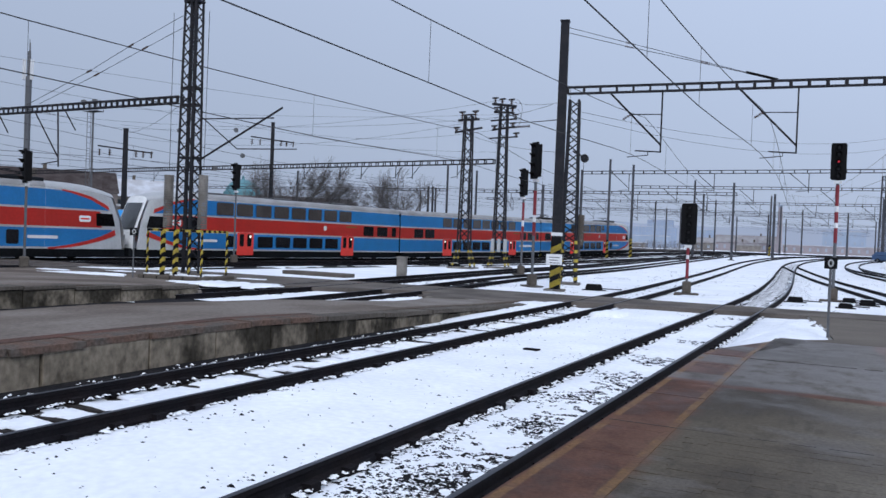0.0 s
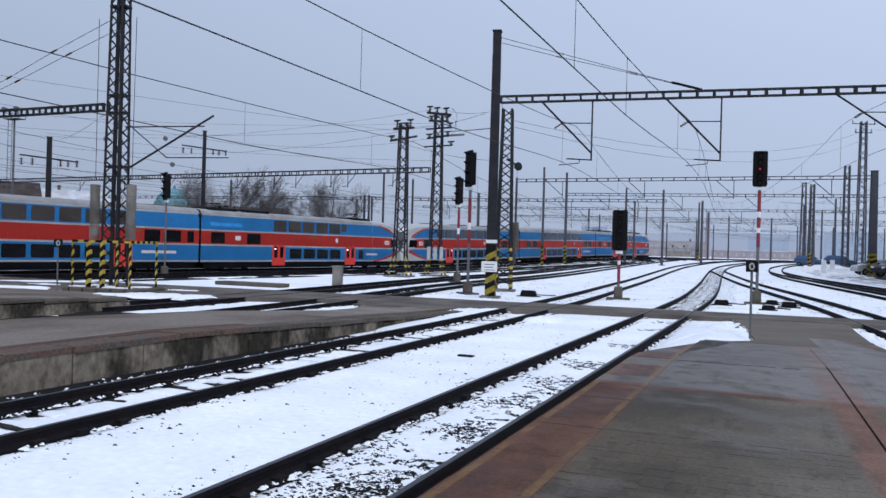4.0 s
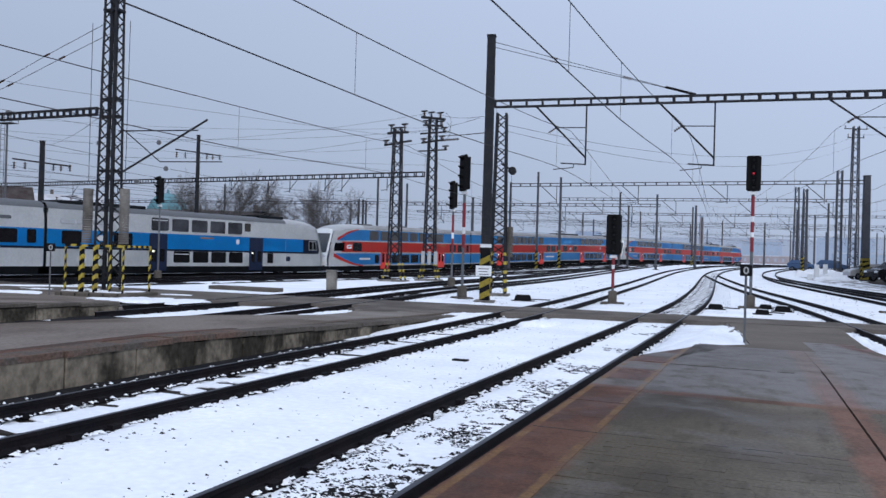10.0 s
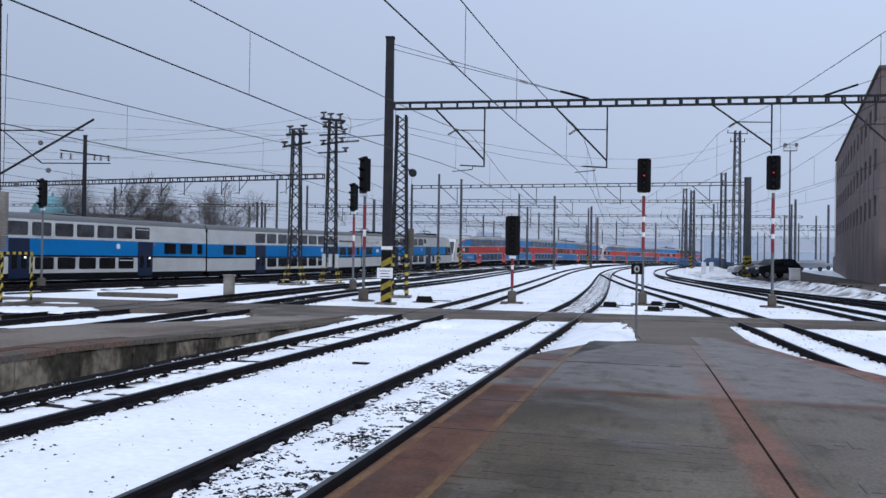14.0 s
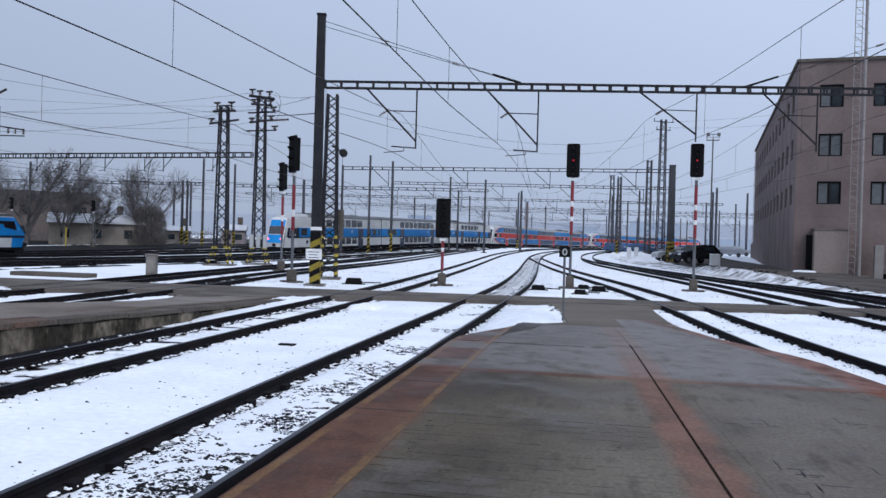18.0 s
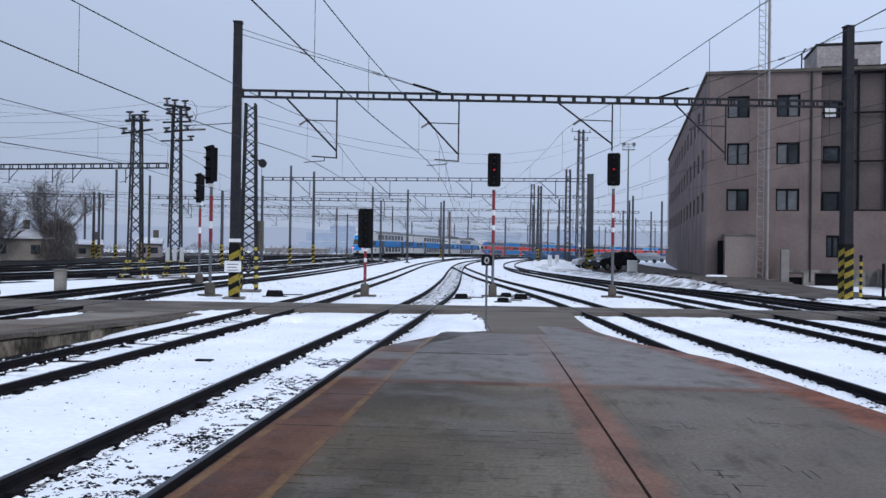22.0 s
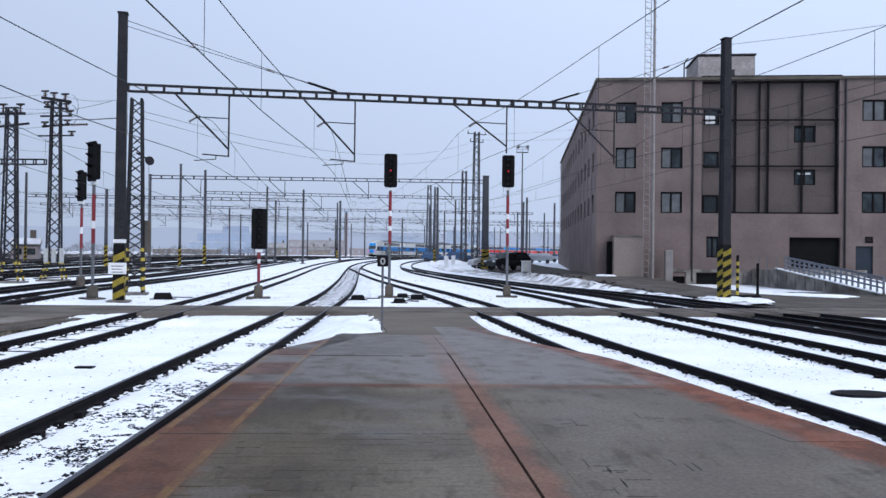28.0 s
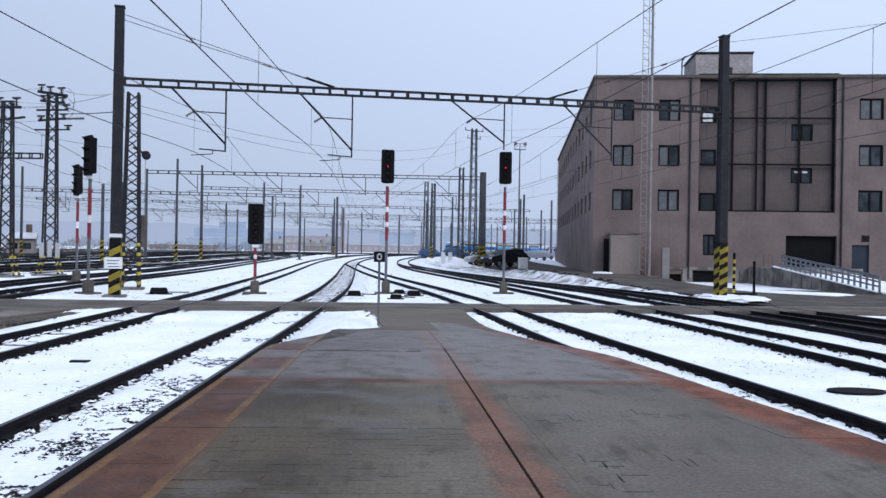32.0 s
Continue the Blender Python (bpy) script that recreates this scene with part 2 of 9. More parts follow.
def stained_paving():
    """Old damp paving: grey-green blocks and a smoother bluish screed beyond the cross strip,
    with rust washed out along both edges, along the drain and across the cross strip."""
    m = bpy.data.materials.new("rust_stained_paving")
    m.use_nodes = True
    n, l = m.node_tree.nodes, m.node_tree.links
    b = n["Principled BSDF"]
    tc, sp = n.new("ShaderNodeTexCoord"), n.new("ShaderNodeSeparateXYZ")
    l.new(tc.outputs["Object"], sp.inputs[0])

    def op(kind, a, c, clamp=False):
        q = n.new("ShaderNodeMath")
        q.operation, q.use_clamp = kind, clamp
        for i, v in enumerate((a, c)):
            if isinstance(v, (int, float)):
                q.inputs[i].default_value = v
            else:
                l.new(v, q.inputs[i])
        return q.outputs[0]

    def grain(scale, stretch=(1, 1, 1), detail=5.0, rough=0.6):
        mp, q = n.new("ShaderNodeMapping"), n.new("ShaderNodeTexNoise")
        mp.inputs["Scale"].default_value = stretch
        l.new(tc.outputs["Object"], mp.inputs[0])
        l.new(mp.outputs[0], q.inputs["Vector"])
        q.inputs["Scale"].default_value, q.inputs["Detail"].default_value, q.inputs["Roughness"].default_value = scale, detail, rough
        return q.outputs[0]

    def fade(value, lo, hi, a=0.0, c=1.0):
        q = n.new("ShaderNodeMapRange")
        q.interpolation_type = "SMOOTHSTEP"
        q.inputs[1].default_value, q.inputs[2].default_value, q.inputs[3].default_value, q.inputs[4].default_value = lo, hi, a, c
        l.new(value, q.inputs[0])
        return q.outputs[0]

    def blend(fac, a, c):
        q = n.new("ShaderNodeMix")
        q.data_type = "RGBA"
        for i, v in ((0, fac), (6, a), (7, c)):
            if isinstance(v, tuple):
                q.inputs[i].default_value = (*v, 1)
            else:
                l.new(v, q.inputs[i])
        return q.outputs[2]

    x, y = sp.outputs[0], sp.outputs[1]
    broad, mid, fine = grain(0.75), grain(2.6, (1, 0.8, 1), 6), grain(26, (1, 1, 1), 4)
    drawn = grain(3.2, (2.4, 0.35, 1), 5)
    ragged = op("MULTIPLY", op("SUBTRACT", mid, 0.5), 0.55)
    # grey-green blocks, browner and darker in patches; greyer beyond the drain
    base = blend(fade(broad, 0.40, 0.60), (0.088, 0.073, 0.054), (0.050, 0.040, 0.030))
    base = blend(fade(op("ADD", x, ragged), -1.1, 0.3), base, blend(fade(broad, 0.40, 0.62), (0.140, 0.122, 0.098), (0.098, 0.082, 0.065)))
    right = fade(op("ADD", x, op("MULTIPLY", ragged, 0.5)), 0.95, 1.5)
    base = blend(right, base, blend(fade(broad, 0.35, 0.65), (0.142, 0.125, 0.109), (0.106, 0.090, 0.077)))
    screed = op("MULTIPLY", fade(op("ADD", y, ragged), 9.3, 9.75), fade(op("ADD", mid, op("MULTIPLY", broad, 0.8)), 0.78, 1.05, 1.0, 0.5))
    base = blend(screed, base, blend(fade(op("ADD", x, ragged), -1.3, 0.9), (0.128, 0.116, 0.108), (0.158, 0.145, 0.137)))
    spill = op("MULTIPLY", fade(grain(0.9, (1, 1.6, 1), 3), 0.55, 0.66), 0.28)
    base = blend(spill, base, (0.150, 0.140, 0.136))
    base = blend(op("MULTIPLY", fade(op("ADD", op("MULTIPLY", drawn, 0.4), op("MULTIPLY", mid, 0.6)), 0.50, 0.66), op("SUBTRACT", 0.55, op("MULTIPLY", screed, 0.35))), base, (0.045, 0.038, 0.030))
    # rust
    left = fade(op("ADD", x, op("MULTIPLY", ragged, 0.8)), -1.78, -1.50, 1.0, 0.0)
    # past the cross strip the edge is stained slab by slab
    wave = fade(op("SINE", op("ADD", op("MULTIPLY", op("SUBTRACT", y, 10.35), 3.14), op("MULTIPLY", ragged, 1.5)), 0.0), -0.45, 0.0, 0.12, 1.0)
    left = op("MULTIPLY", left, op("MAXIMUM", wave, fade(y, 9.62, 9.72, 1.0, 0.0)))
    bed = op("ADD", op("MULTIPLY", y, 0.036), op("SUBTRACT", x, 1.0))
    gully = fade(op("ADD", op("ABSOLUTE", bed, 0.0), op("MULTIPLY", ragged, 0.5)), 0.13, 0.32, 0.92, 0.0)
    gully = op("MULTIPLY", gully, fade(y, 9.0, 13.0, 1.0, 0.45))
    edge = op("ADD", op("MULTIPLY", y, 0.137), op("MULTIPLY", op("MAXIMUM", op("SUBTRACT", y, 11.8), 0.0), 0.063))
    edge = op("SUBTRACT", 4.874, edge)
    away = op("SUBTRACT", edge, x)
    rim = fade(op("ADD", away, op("MULTIPLY", ragged, 0.9)), 0.34, 0.62, 1.0, 0.0)
    cross = op("MULTIPLY", fade(op("ABSOLUTE", op("SUBTRACT", op("ADD", y, op("MULTIPLY", ragged, 0.3)), 9.42), 0.0), 0.09, 0.19, 0.9, 0.0), fade(x, 0.3, 1.2, 1.0, 0.6))
    rust = op("MAXIMUM", op("MAXIMUM", left, gully), op("MAXIMUM", rim, cross))
    worn = fade(op("ADD", mid, op("MULTIPLY", op("SUBTRACT", broad, 0.5), 0.9)), 0.30, 0.60, 0.65, 1.0)
    rust = op("MULTIPLY", rust, worn, True)
    rusty = blend(fade(op("ADD", op("MULTIPLY", mid, 0.6), op("MULTIPLY", broad, 0.4)), 0.38, 0.6), (0.128, 0.052, 0.033), (0.066, 0.035, 0.026))
    rusty = blend(fade(x, 1.4, 2.4), rusty, blend(fade(mid, 0.4, 0.62), (0.190, 0.064, 0.037), (0.104, 0.046, 0.033)))
    rusty = blend(fade(op("ABSOLUTE", bed, 0.0), 0.5, 0.8, 1.0, 0.0), rusty, blend(fade(mid, 0.4, 0.62), (0.188, 0.092, 0.066), (0.130, 0.074, 0.057)))
    colour = blend(rust, base, rusty)
    # two ochre lines, worn away in places
    for at, w in ((-1.66, 0.055), (-2.24, 0.05)):
        line = fade(op("ABSOLUTE", op("ADD", op("SUBTRACT", x, at), op("MULTIPLY", ragged, 0.10)), 0.0), w * 0.5, w, 0.75, 0.0)
        colour = blend(op("MULTIPLY", line, fade(mid, 0.36, 0.6, 0.1, 0.9)), colour, (0.19, 0.105, 0.045))
    hue = n.new("ShaderNodeHueSaturation")
    l.new(colour, hue.inputs["Color"])
    l.new(fade(op("ADD", op("MULTIPLY", fine, 0.7), op("MULTIPLY", grain(90), 0.3)), 0.3, 0.7, 0.78, 1.22), hue.inputs["Value"])
    l.new(hue.outputs[0], b.inputs["Base Color"])
    damp = fade(op("ADD", broad, op("MULTIPLY", screed, 0.25)), 0.44, 0.72, 0.92, 0.55)
    l.new(damp, b.inputs["Roughness"])
    b.inputs["Specular IOR Level"].default_value = 0.16
    bp = n.new("ShaderNodeBump")
    bp.inputs["Strength"].default_value, bp.inputs["Distance"].default_value = 0.25, 0.015
    l.new(op("ADD", fine, mid), bp.inputs["Height"])
    l.new(bp.outputs[0], b.inputs["Normal"])
    return m


PAVING = stained_paving()


# ---- mesh helpers ----
def thing(name, label, category, m=None, group="", kind=""):
    ob = new(name)
    if m is not None:
        ob.matrix_world = m
    return tagged(ob, label, category, group, kind)


def part(name, bm, material, parent=None, label=""):
    me = bpy.data.meshes.new(name)
    bm.normal_update()
    bm.to_mesh(me)
    bm.free()
    for q in (material if isinstance(material, (list, tuple)) else [material]):
        me.materials.append(q)
    ob = new(name, me)
    if parent is not None:
        ob.parent = parent
    if label:
        ob["label"] = label
    return ob


def box(bm, x, y, z, sx, sy, sz, m=None, mi=0):
    """A box with its base's middle at x, y, z."""
    t = Matrix.Translation((x, y, z + sz / 2)) @ Matrix.Diagonal((sx, sy, sz, 1))
    r = bmesh.ops.create_cube(bm, size=1, matrix=(m @ t) if m is not None else t)
    if mi:
        for f in {f for v in r["verts"] for f in v.link_faces}:
            f.material_index = mi
    return r["verts"]


def tube(bm, a, b, r, n=6, r2=None):
    a, b = Vector(a), Vector(b)
    d = b - a
    if d.length < 1e-5:
        return
    m = Matrix.Translation((a + b) / 2) @ d.to_track_quat("Z", "Y").to_matrix().to_4x4()
    bmesh.ops.create_cone(bm, cap_ends=True, segments=n, radius1=r, radius2=r if r2 is None else r2, depth=d.length, matrix=m)


def bar(bm, a, b, w, h=None):
    """A square bar from a to b."""
    a, b = Vector(a), Vector(b)
    d = b - a
    m = Matrix.Translation((a + b) / 2) @ d.to_track_quat("Z", "Y").to_matrix().to_4x4()
    bmesh.ops.create_cube(bm, size=1, matrix=m @ Matrix.Diagonal((w, h or w, d.length, 1)))


def sweep(bm, pts, profile, closed=True, caps=True):
    """A profile of (sideways, up) points along a line of ground points."""
    rows = []
    pts = [Vector(p) for p in pts]
    for i, p in enumerate(pts):
        d = (pts[min(i + 1, len(pts) - 1)] - pts[max(i - 1, 0)])
        side = Vector((d.y, -d.x, 0)).normalized()
        rows.append([bm.verts.new(p + side * u + Vector((0, 0, v))) for u, v in profile])
    k = len(profile)
    for r0, r1 in zip(rows, rows[1:]):
        for j in range(k if closed else k - 1):
            bm.faces.new((r0[j], r1[j], r1[(j + 1) % k], r0[(j + 1) % k]))
    if closed and caps:
        bm.faces.new(rows[0])
        bm.faces.new(rows[-1][::-1])


def slab(bm, outline, z0, z1):
    """A flat block over an outline; z1 may be a function of x and y."""
    f = z1 if callable(z1) else (lambda x, y: z1)
    lo = [bm.verts.new((x, y, z0)) for x, y in outline]
    hi = [bm.verts.new((x, y, f(x, y))) for x, y in outline]
    n = len(outline)
    bm.faces.new(hi)
    bm.faces.new(lo[::-1])
    for i in range(n):
        bm.faces.new((lo[i], lo[(i + 1) % n], hi[(i + 1) % n], hi[i]))
    bmesh.ops.recalc_face_normals(bm, faces=bm.faces)


def smooth(t):
    t = min(1.0, max(0.0, t))
    return t * t * (3 - 2 * t)


def gz(y):
    """The yard rises a little beyond the near tracks."""
    return 1.3 * smooth((y - 60) / 100)


def dense(pts, step=3.0):
    """A smooth line through plan points, with the ground's height."""
    pts = [Vector((x, y, 0)) for x, y in pts]
    ext = [2 * pts[0] - pts[1], *pts, 2 * pts[-1] - pts[-2]]
    out = []
    for i in range(len(pts) - 1):
        p0, p1, p2, p3 = ext[i : i + 4]
        n = max(1, int((p2 - p1).length / step))
        for k in range(n):
            t = k / n
            out.append(0.5 * (2 * p1 + (p2 - p0) * t + (2 * p0 - 5 * p1 + 4 * p2 - p3) * t * t + (3 * p1 - p0 - 3 * p2 + p3) * t**3))
    out.append(pts[-1])
    return [Vector((p.x, p.y, gz(p.y))) for p in out]


# ---- ground ----
def grid_mesh(name, xs, ys, height, material):
    v = [(x, y, height(x, y)) for y in ys for x in xs]
    n = len(xs)
    f = [(j * n + i, j * n + i + 1, (j + 1) * n + i + 1, (j + 1) * n + i) for j in range(len(ys) - 1) for i in range(n - 1)]
    me = bpy.data.meshes.new(name)
    me.from_pydata(v, [], f)
    me.materials.append(material)
    for p in me.polygons:
        p.use_smooth = True
    return new(name, me)


NEAR_TRACKS = [(-3.87, -0.0), (-8.55, 0.0)]


def snow_height(x, y):
    """Uneven snow, swept down beside the rails and heaped a little between the tracks."""
    z = gz(y)
    if -16 < x < 24 and -8 < y < 40:
        p = Vector((x, y, 0))
        z += 0.030 * noise.noise(p * 0.55) + 0.016 * noise.noise(p * 2.3) + 0.008 * noise.noise(p * 6.0)
        trod = smooth((x - 4.6) / 0.8) * smooth((8.6 - x) / 0.8) * smooth((y - 14) / 8)
        z += trod * (0.045 * noise.noise(p * 2.6 + Vector((3, 1, 0))) + 0.02 * noise.noise(p * 6.5))
        edge = min(1, (x + 16) / 2, (24 - x) / 2, (y + 8) / 2, (40 - y) / 3)
        z = gz(y) + (z - gz(y) + 0.012) * max(0, edge)
        for c, _ in NEAR_TRACKS:
            if c < -8 and abs(x - c) < 0.62:
                z -= 0.045 + 0.03 * noise.noise(p * 1.7)
            for r in (-0.75, 0.75):
                d = abs(x - c - r)
                if d < 0.2:
                    z -= 0.05 * (1 - d / 0.2) + 0.02 * max(0, noise.noise(p * 5.5))
    return z


fine_x = [-300, -180, -100, -60, -40, -28, -20, *np.arange(-16, 8, 0.125), *np.arange(8, 24.1, 0.4), 34, 60, 120, 300, 1500]
fine_x = [-1500, -700] + [float(v) for v in fine_x]
fine_y = [-300, -60, -20, -8, *np.arange(-2, 3, 0.5), *np.arange(3, 31, 0.16), *np.arange(31, 41, 0.5), *range(44, 170, 4), 180, 210, 260, 330, 500, 900, 1600, 3500]
fine_y = [float(v) for v in fine_y]
tagged(grid_mesh("ground", fine_x, fine_y, snow_height, SNOW), "trodden snow over dark railway ballast", "ground", kind="structure")

# ---- tracks ----
RAIL = [(-0.075, 0.0), (-0.075, 0.02), (-0.02, 0.05), (-0.02, 0.105), (-0.037, 0.115), (-0.037, 0.15), (0.037, 0.15), (0.037, 0.115), (0.02, 0.105), (0.02, 0.05), (0.075, 0.02), (0.075, 0.0)]
RAIL = [(u, v * 1.18) for u, v in RAIL]


def main_x(y):
    return -41.0 + 0.136 * (y - 50) + 3.78e-4 * max(0.0, y - 77.0) ** 2 + 0.0025 * max(0.0, y - 222.0) ** 2 - 0.0025 * max(0.0, y - 300.0) ** 2


TRACKS = {
    "track_a": [(-3.87, -30), (-3.87, 0), (-3.87, 20), (-3.85, 31), (-3.95, 41), (-4.4, 52), (-5.2, 67), (-6.3, 86.5), (-6.95, 104), (-6.3, 122), (-2.5, 150), (3.7, 180), (12, 225), (27, 290)],
    "track_b": [(-8.5, -30), (-8.5, 0), (-8.5, 20), (-8.8, 30.4), (-9.2, 40), (-10.2, 56), (-11.4, 78), (-12.1, 98), (-12.0, 112), (-10.9, 130), (-8.2, 150), (-1.8, 180), (8, 230), (23, 290)],
    "track_c": [(-15.7, -25), (-15.7, 10), (-15.8, 20), (-16.6, 30), (-18.0, 42), (-18.6, 55), (-19.0, 75), (-19.0, 100), (-17.5, 140), (-12, 190), (0, 240), (10, 280)],
    "track_d": [(-20.2, 18), (-20.25, 26), (-21.5, 40), (-22.6, 55), (-22.8, 75), (-22.4, 100), (-21, 140), (-14.5, 195), (-2, 245)],
    "track_e": [(6.4, -10), (5.9, 0), (5.2, 10), (4.3, 18), (3.5, 27), (3.0, 32), (1.75, 42), (-0.1, 54), (-2.3, 68), (-4.7, 84), (-6.7, 98), (-6.95, 104)],
    "track_f": [(10.3, -10), (10.0, 8), (9.7, 16), (9.2, 24), (8.7, 30), (8.2, 34), (7.6, 41), (6.6, 50), (5.3, 60.5), (3.2, 73.5), (0.9, 86.6), (-0.4, 102), (0, 121), (4, 150), (9, 185), (18, 230), (26, 260)],
    "track_g": [(14.2, -10), (13.8, 8), (13.3, 20), (12.6, 29), (12.0, 34.6), (11.4, 42), (10.4, 49), (9.0, 57), (7.0, 67), (4.7, 76), (2.2, 86), (0.5, 95), (-0.4, 102)],
    "track_h": [(17.6, 14), (16.2, 24), (14.8, 32), (13.5, 40), (12.2, 46), (10.2, 53), (9.0, 57)],
    "track_main": [(main_x(y), y) for y in range(-120, 420, 20)],
    "track_k": [(main_x(y) + 4.9 - 0.02 * min(60, max(0, y - 60)), y) for y in range(-60, 240, 20)],
    "track_n": [(main_x(y) + 8.4 + 0.03 * max(0, y - 60), y) for y in range(0, 140, 20)],
    "track_o": [(main_x(y) - 15.5, y) for y in range(-60, 240, 20)],
    "track_l": [(main_x(y) - 6.2, y) for y in range(-120, 300, 20)],
    "track_m": [(main_x(y) - 10.8, y) for y in range(-120, 300, 20)],
}
LINES = {name: dense(pts) for name, pts in TRACKS.items()}


def at_y(name, y):
    """The plan place of a track where it passes y."""
    line = LINES[name]
    for a, b in zip(line, line[1:]):
        if a.y <= y <= b.y:
            return a.lerp(b, (y - a.y) / (b.y - a.y))
    return line[0] if y < line[0].y else line[-1]


BED = {"track_main", "track_k", "track_l", "track_m", "track_n", "track_o"}
sleeper_bm = bmesh.new()
box(sleeper_bm, 0, 0, -0.12, 2.5, 0.24, 0.16)
bmesh.ops.bevel(sleeper_bm, geom=list(sleeper_bm.edges), offset=0.012, segments=1, affect="EDGES")
SLEEPER_MESH = bpy.data.meshes.new("sleeper")
sleeper_bm.to_mesh(SLEEPER_MESH)
sleeper_bm.free()
SLEEPER_MESH.materials.append(SLEEPER)
TRACK_OBJECTS = {}
for name, line in LINES.items():
    ob = thing(name, "dark steel rails on timber sleepers lying in snow" if name not in BED else "dark ballasted track with a little snow", "railway track", kind="structure")
    TRACK_OBJECTS[name] = ob
    for s in (-0.7525, 0.7525):
        bm = bmesh.new()
        sweep(bm, line, [(u + s, v) for u, v in RAIL])
        rail = part("rail", bm, STEEL_DARK, ob)
        bm = bmesh.new()
        sweep(bm, line, [(s - 0.03, 0.176), (s - 0.03, 0.18), (s + 0.03, 0.18), (s + 0.03, 0.176)])
        part("running_surface", bm, RAIL_TOP, rail, "worn bright top of the rail")
    if name in BED:
        bm = bmesh.new()
        sweep(bm, line, [(-2.0, -0.02), (-1.5, 0.07), (1.5, 0.07), (2.0, -0.02)])
        part("ballast_bed", bm, BALLAST, ob, "dark stone ballast")


def ragged_strip(name, track, off, half, y0, y1, parent, label="", z=0.02, step=0.12, seed=0.0, lift=None):
    """Bare dark ballast along a track, with an uneven edge where the snow begins."""
    bm = bmesh.new()
    prev = None
    y = y0
    while y < y1:
        p = at_y(track, y)
        fray = 0.55 + 0.9 * abs(noise.noise(Vector((y * 2.9, seed, 0)))) + 0.5 * noise.noise(Vector((y * 9.0, seed, 2)))
        fray2 = 0.55 + 0.9 * abs(noise.noise(Vector((y * 3.1, seed + 9, 0)))) + 0.5 * noise.noise(Vector((y * 9.0, seed + 9, 2)))
        a, b = p.x + off - half * max(0.2, fray), p.x + off + half * max(0.2, fray2)
        zz = gz(y) + z
        cur = [bm.verts.new((a, y, zz - 0.06)), bm.verts.new((a + 0.03, y, zz)), bm.verts.new((b - 0.03, y, zz)), bm.verts.new((b, y, zz - 0.06))]
        if prev:
            for i in range(3):
                bm.faces.new((prev[i], prev[i + 1], cur[i + 1], cur[i]))
        prev = cur
        y += step
    bmesh.ops.recalc_face_normals(bm, faces=bm.faces)
    return part(name, bm, BALLAST, parent, label)


for name, y0, y1 in (("track_a", 1.0, 29), ("track_b", 4.0, 28), ("track_e", 6.0, 29), ("track_f", 10.0, 30), ("track_g", 14.0, 30.5)):
    for s in (-0.7525, 0.7525):
        ragged_strip("bare_ballast", name, s, 0.105 if name != "track_b" else 0.075, y0, y1, TRACK_OBJECTS[name], "dark stones bared along the rail", 0.035, 0.07, s + y0)
ragged_strip("bare_ballast", "track_g", 1.5, 2.1, 15, 31, TRACK_OBJECTS["track_g"], "bare dark ballast between two tracks", 0.04, 0.2, 3)
ragged_strip("bare_ballast", "track_h", -0.2, 0.75, 33, 56, TRACK_OBJECTS["track_h"], "bare dark ballast round the points", 0.04, 0.25, 5)
ragged_strip("bare_ballast", "track_d", 0.0, 1.0, 21, 60, TRACK_OBJECTS["track_d"], "bare dark ballast between the rails", 0.03, 0.25, 8)
ragged_strip("bare_ballast", "track_c", 0.0, 0.8, 29, 40, TRACK_OBJECTS["track_c"], "bare dark ballast between the rails", 0.02, 0.25, 8)
for s in (-0.75, 0.75):
    ragged_strip("bare_ballast", "track_c", s, 0.2, 13, 27, TRACK_OBJECTS["track_c"], "dark stones bared along the rail", 0.035, 0.12, s + 30)

# sleepers half buried in the snow, and rail fastenings
for name, y0, y1, show in (("track_a", 2.0, 26, 0.0), ("track_b", 5.0, 27, 0.8), ("track_e", 8.0, 29, 0.0), ("track_f", 12.0, 30, 0.0), ("track_d", 20, 40, 0.9), ("track_c", 14, 40, 0.8)):
    y = y0
    clips_bm = bmesh.new()
    while y < y1:
        p, q = at_y(name, y), at_y(name, y + 0.5)
        if random.random() < show:
            o = new("sleeper", SLEEPER_MESH)
            o.parent = TRACK_OBJECTS[name]
            o.matrix_world = pose(p.x + random.uniform(-0.03, 0.03), y, gz(y) + random.uniform(-0.090, -0.055), 0, random.uniform(-0.6, 0.6), -math.degrees(math.atan2(q.x - p.x, 0.5)))
        for s in (-0.7525, 0.7525):
            for d in (-0.11, 0.11):
                box(clips_bm, p.x + s + d, y, gz(y) - 0.02, 0.1, 0.16, 0.085)
        y += 0.62
    if show:
        caps_bm = bmesh.new()
        y = y0 + 0.045
        while y < y1:
            p = at_y(name, y)
            x = p.x - 0.6
            while x < p.x + 0.55:
                w = random.uniform(0.15, 0.4)
                if random.random() < 0.72:
                    box(caps_bm, 0, 0, 0, w, random.uniform(0.12, 0.21), 0.05, Matrix.Translation((x + w / 2, y + random.uniform(-0.02, 0.05), gz(y) - 0.052)) @ Matrix.Rotation(random.uniform(-0.25, 0.25), 4, "Z"))
                x += w
            y += 0.62
        bmesh.ops.bevel(caps_bm, geom=list(caps_bm.edges), offset=0.018, segments=1, affect="EDGES")
        part("snow_cap", caps_bm, SNOW, TRACK_OBJECTS[name], "patches of snow on the sleepers")
    part("rail_fastening", clips_bm, STEEL_DARK, TRACK_OBJECTS[name], "dark rail clips on base plates")

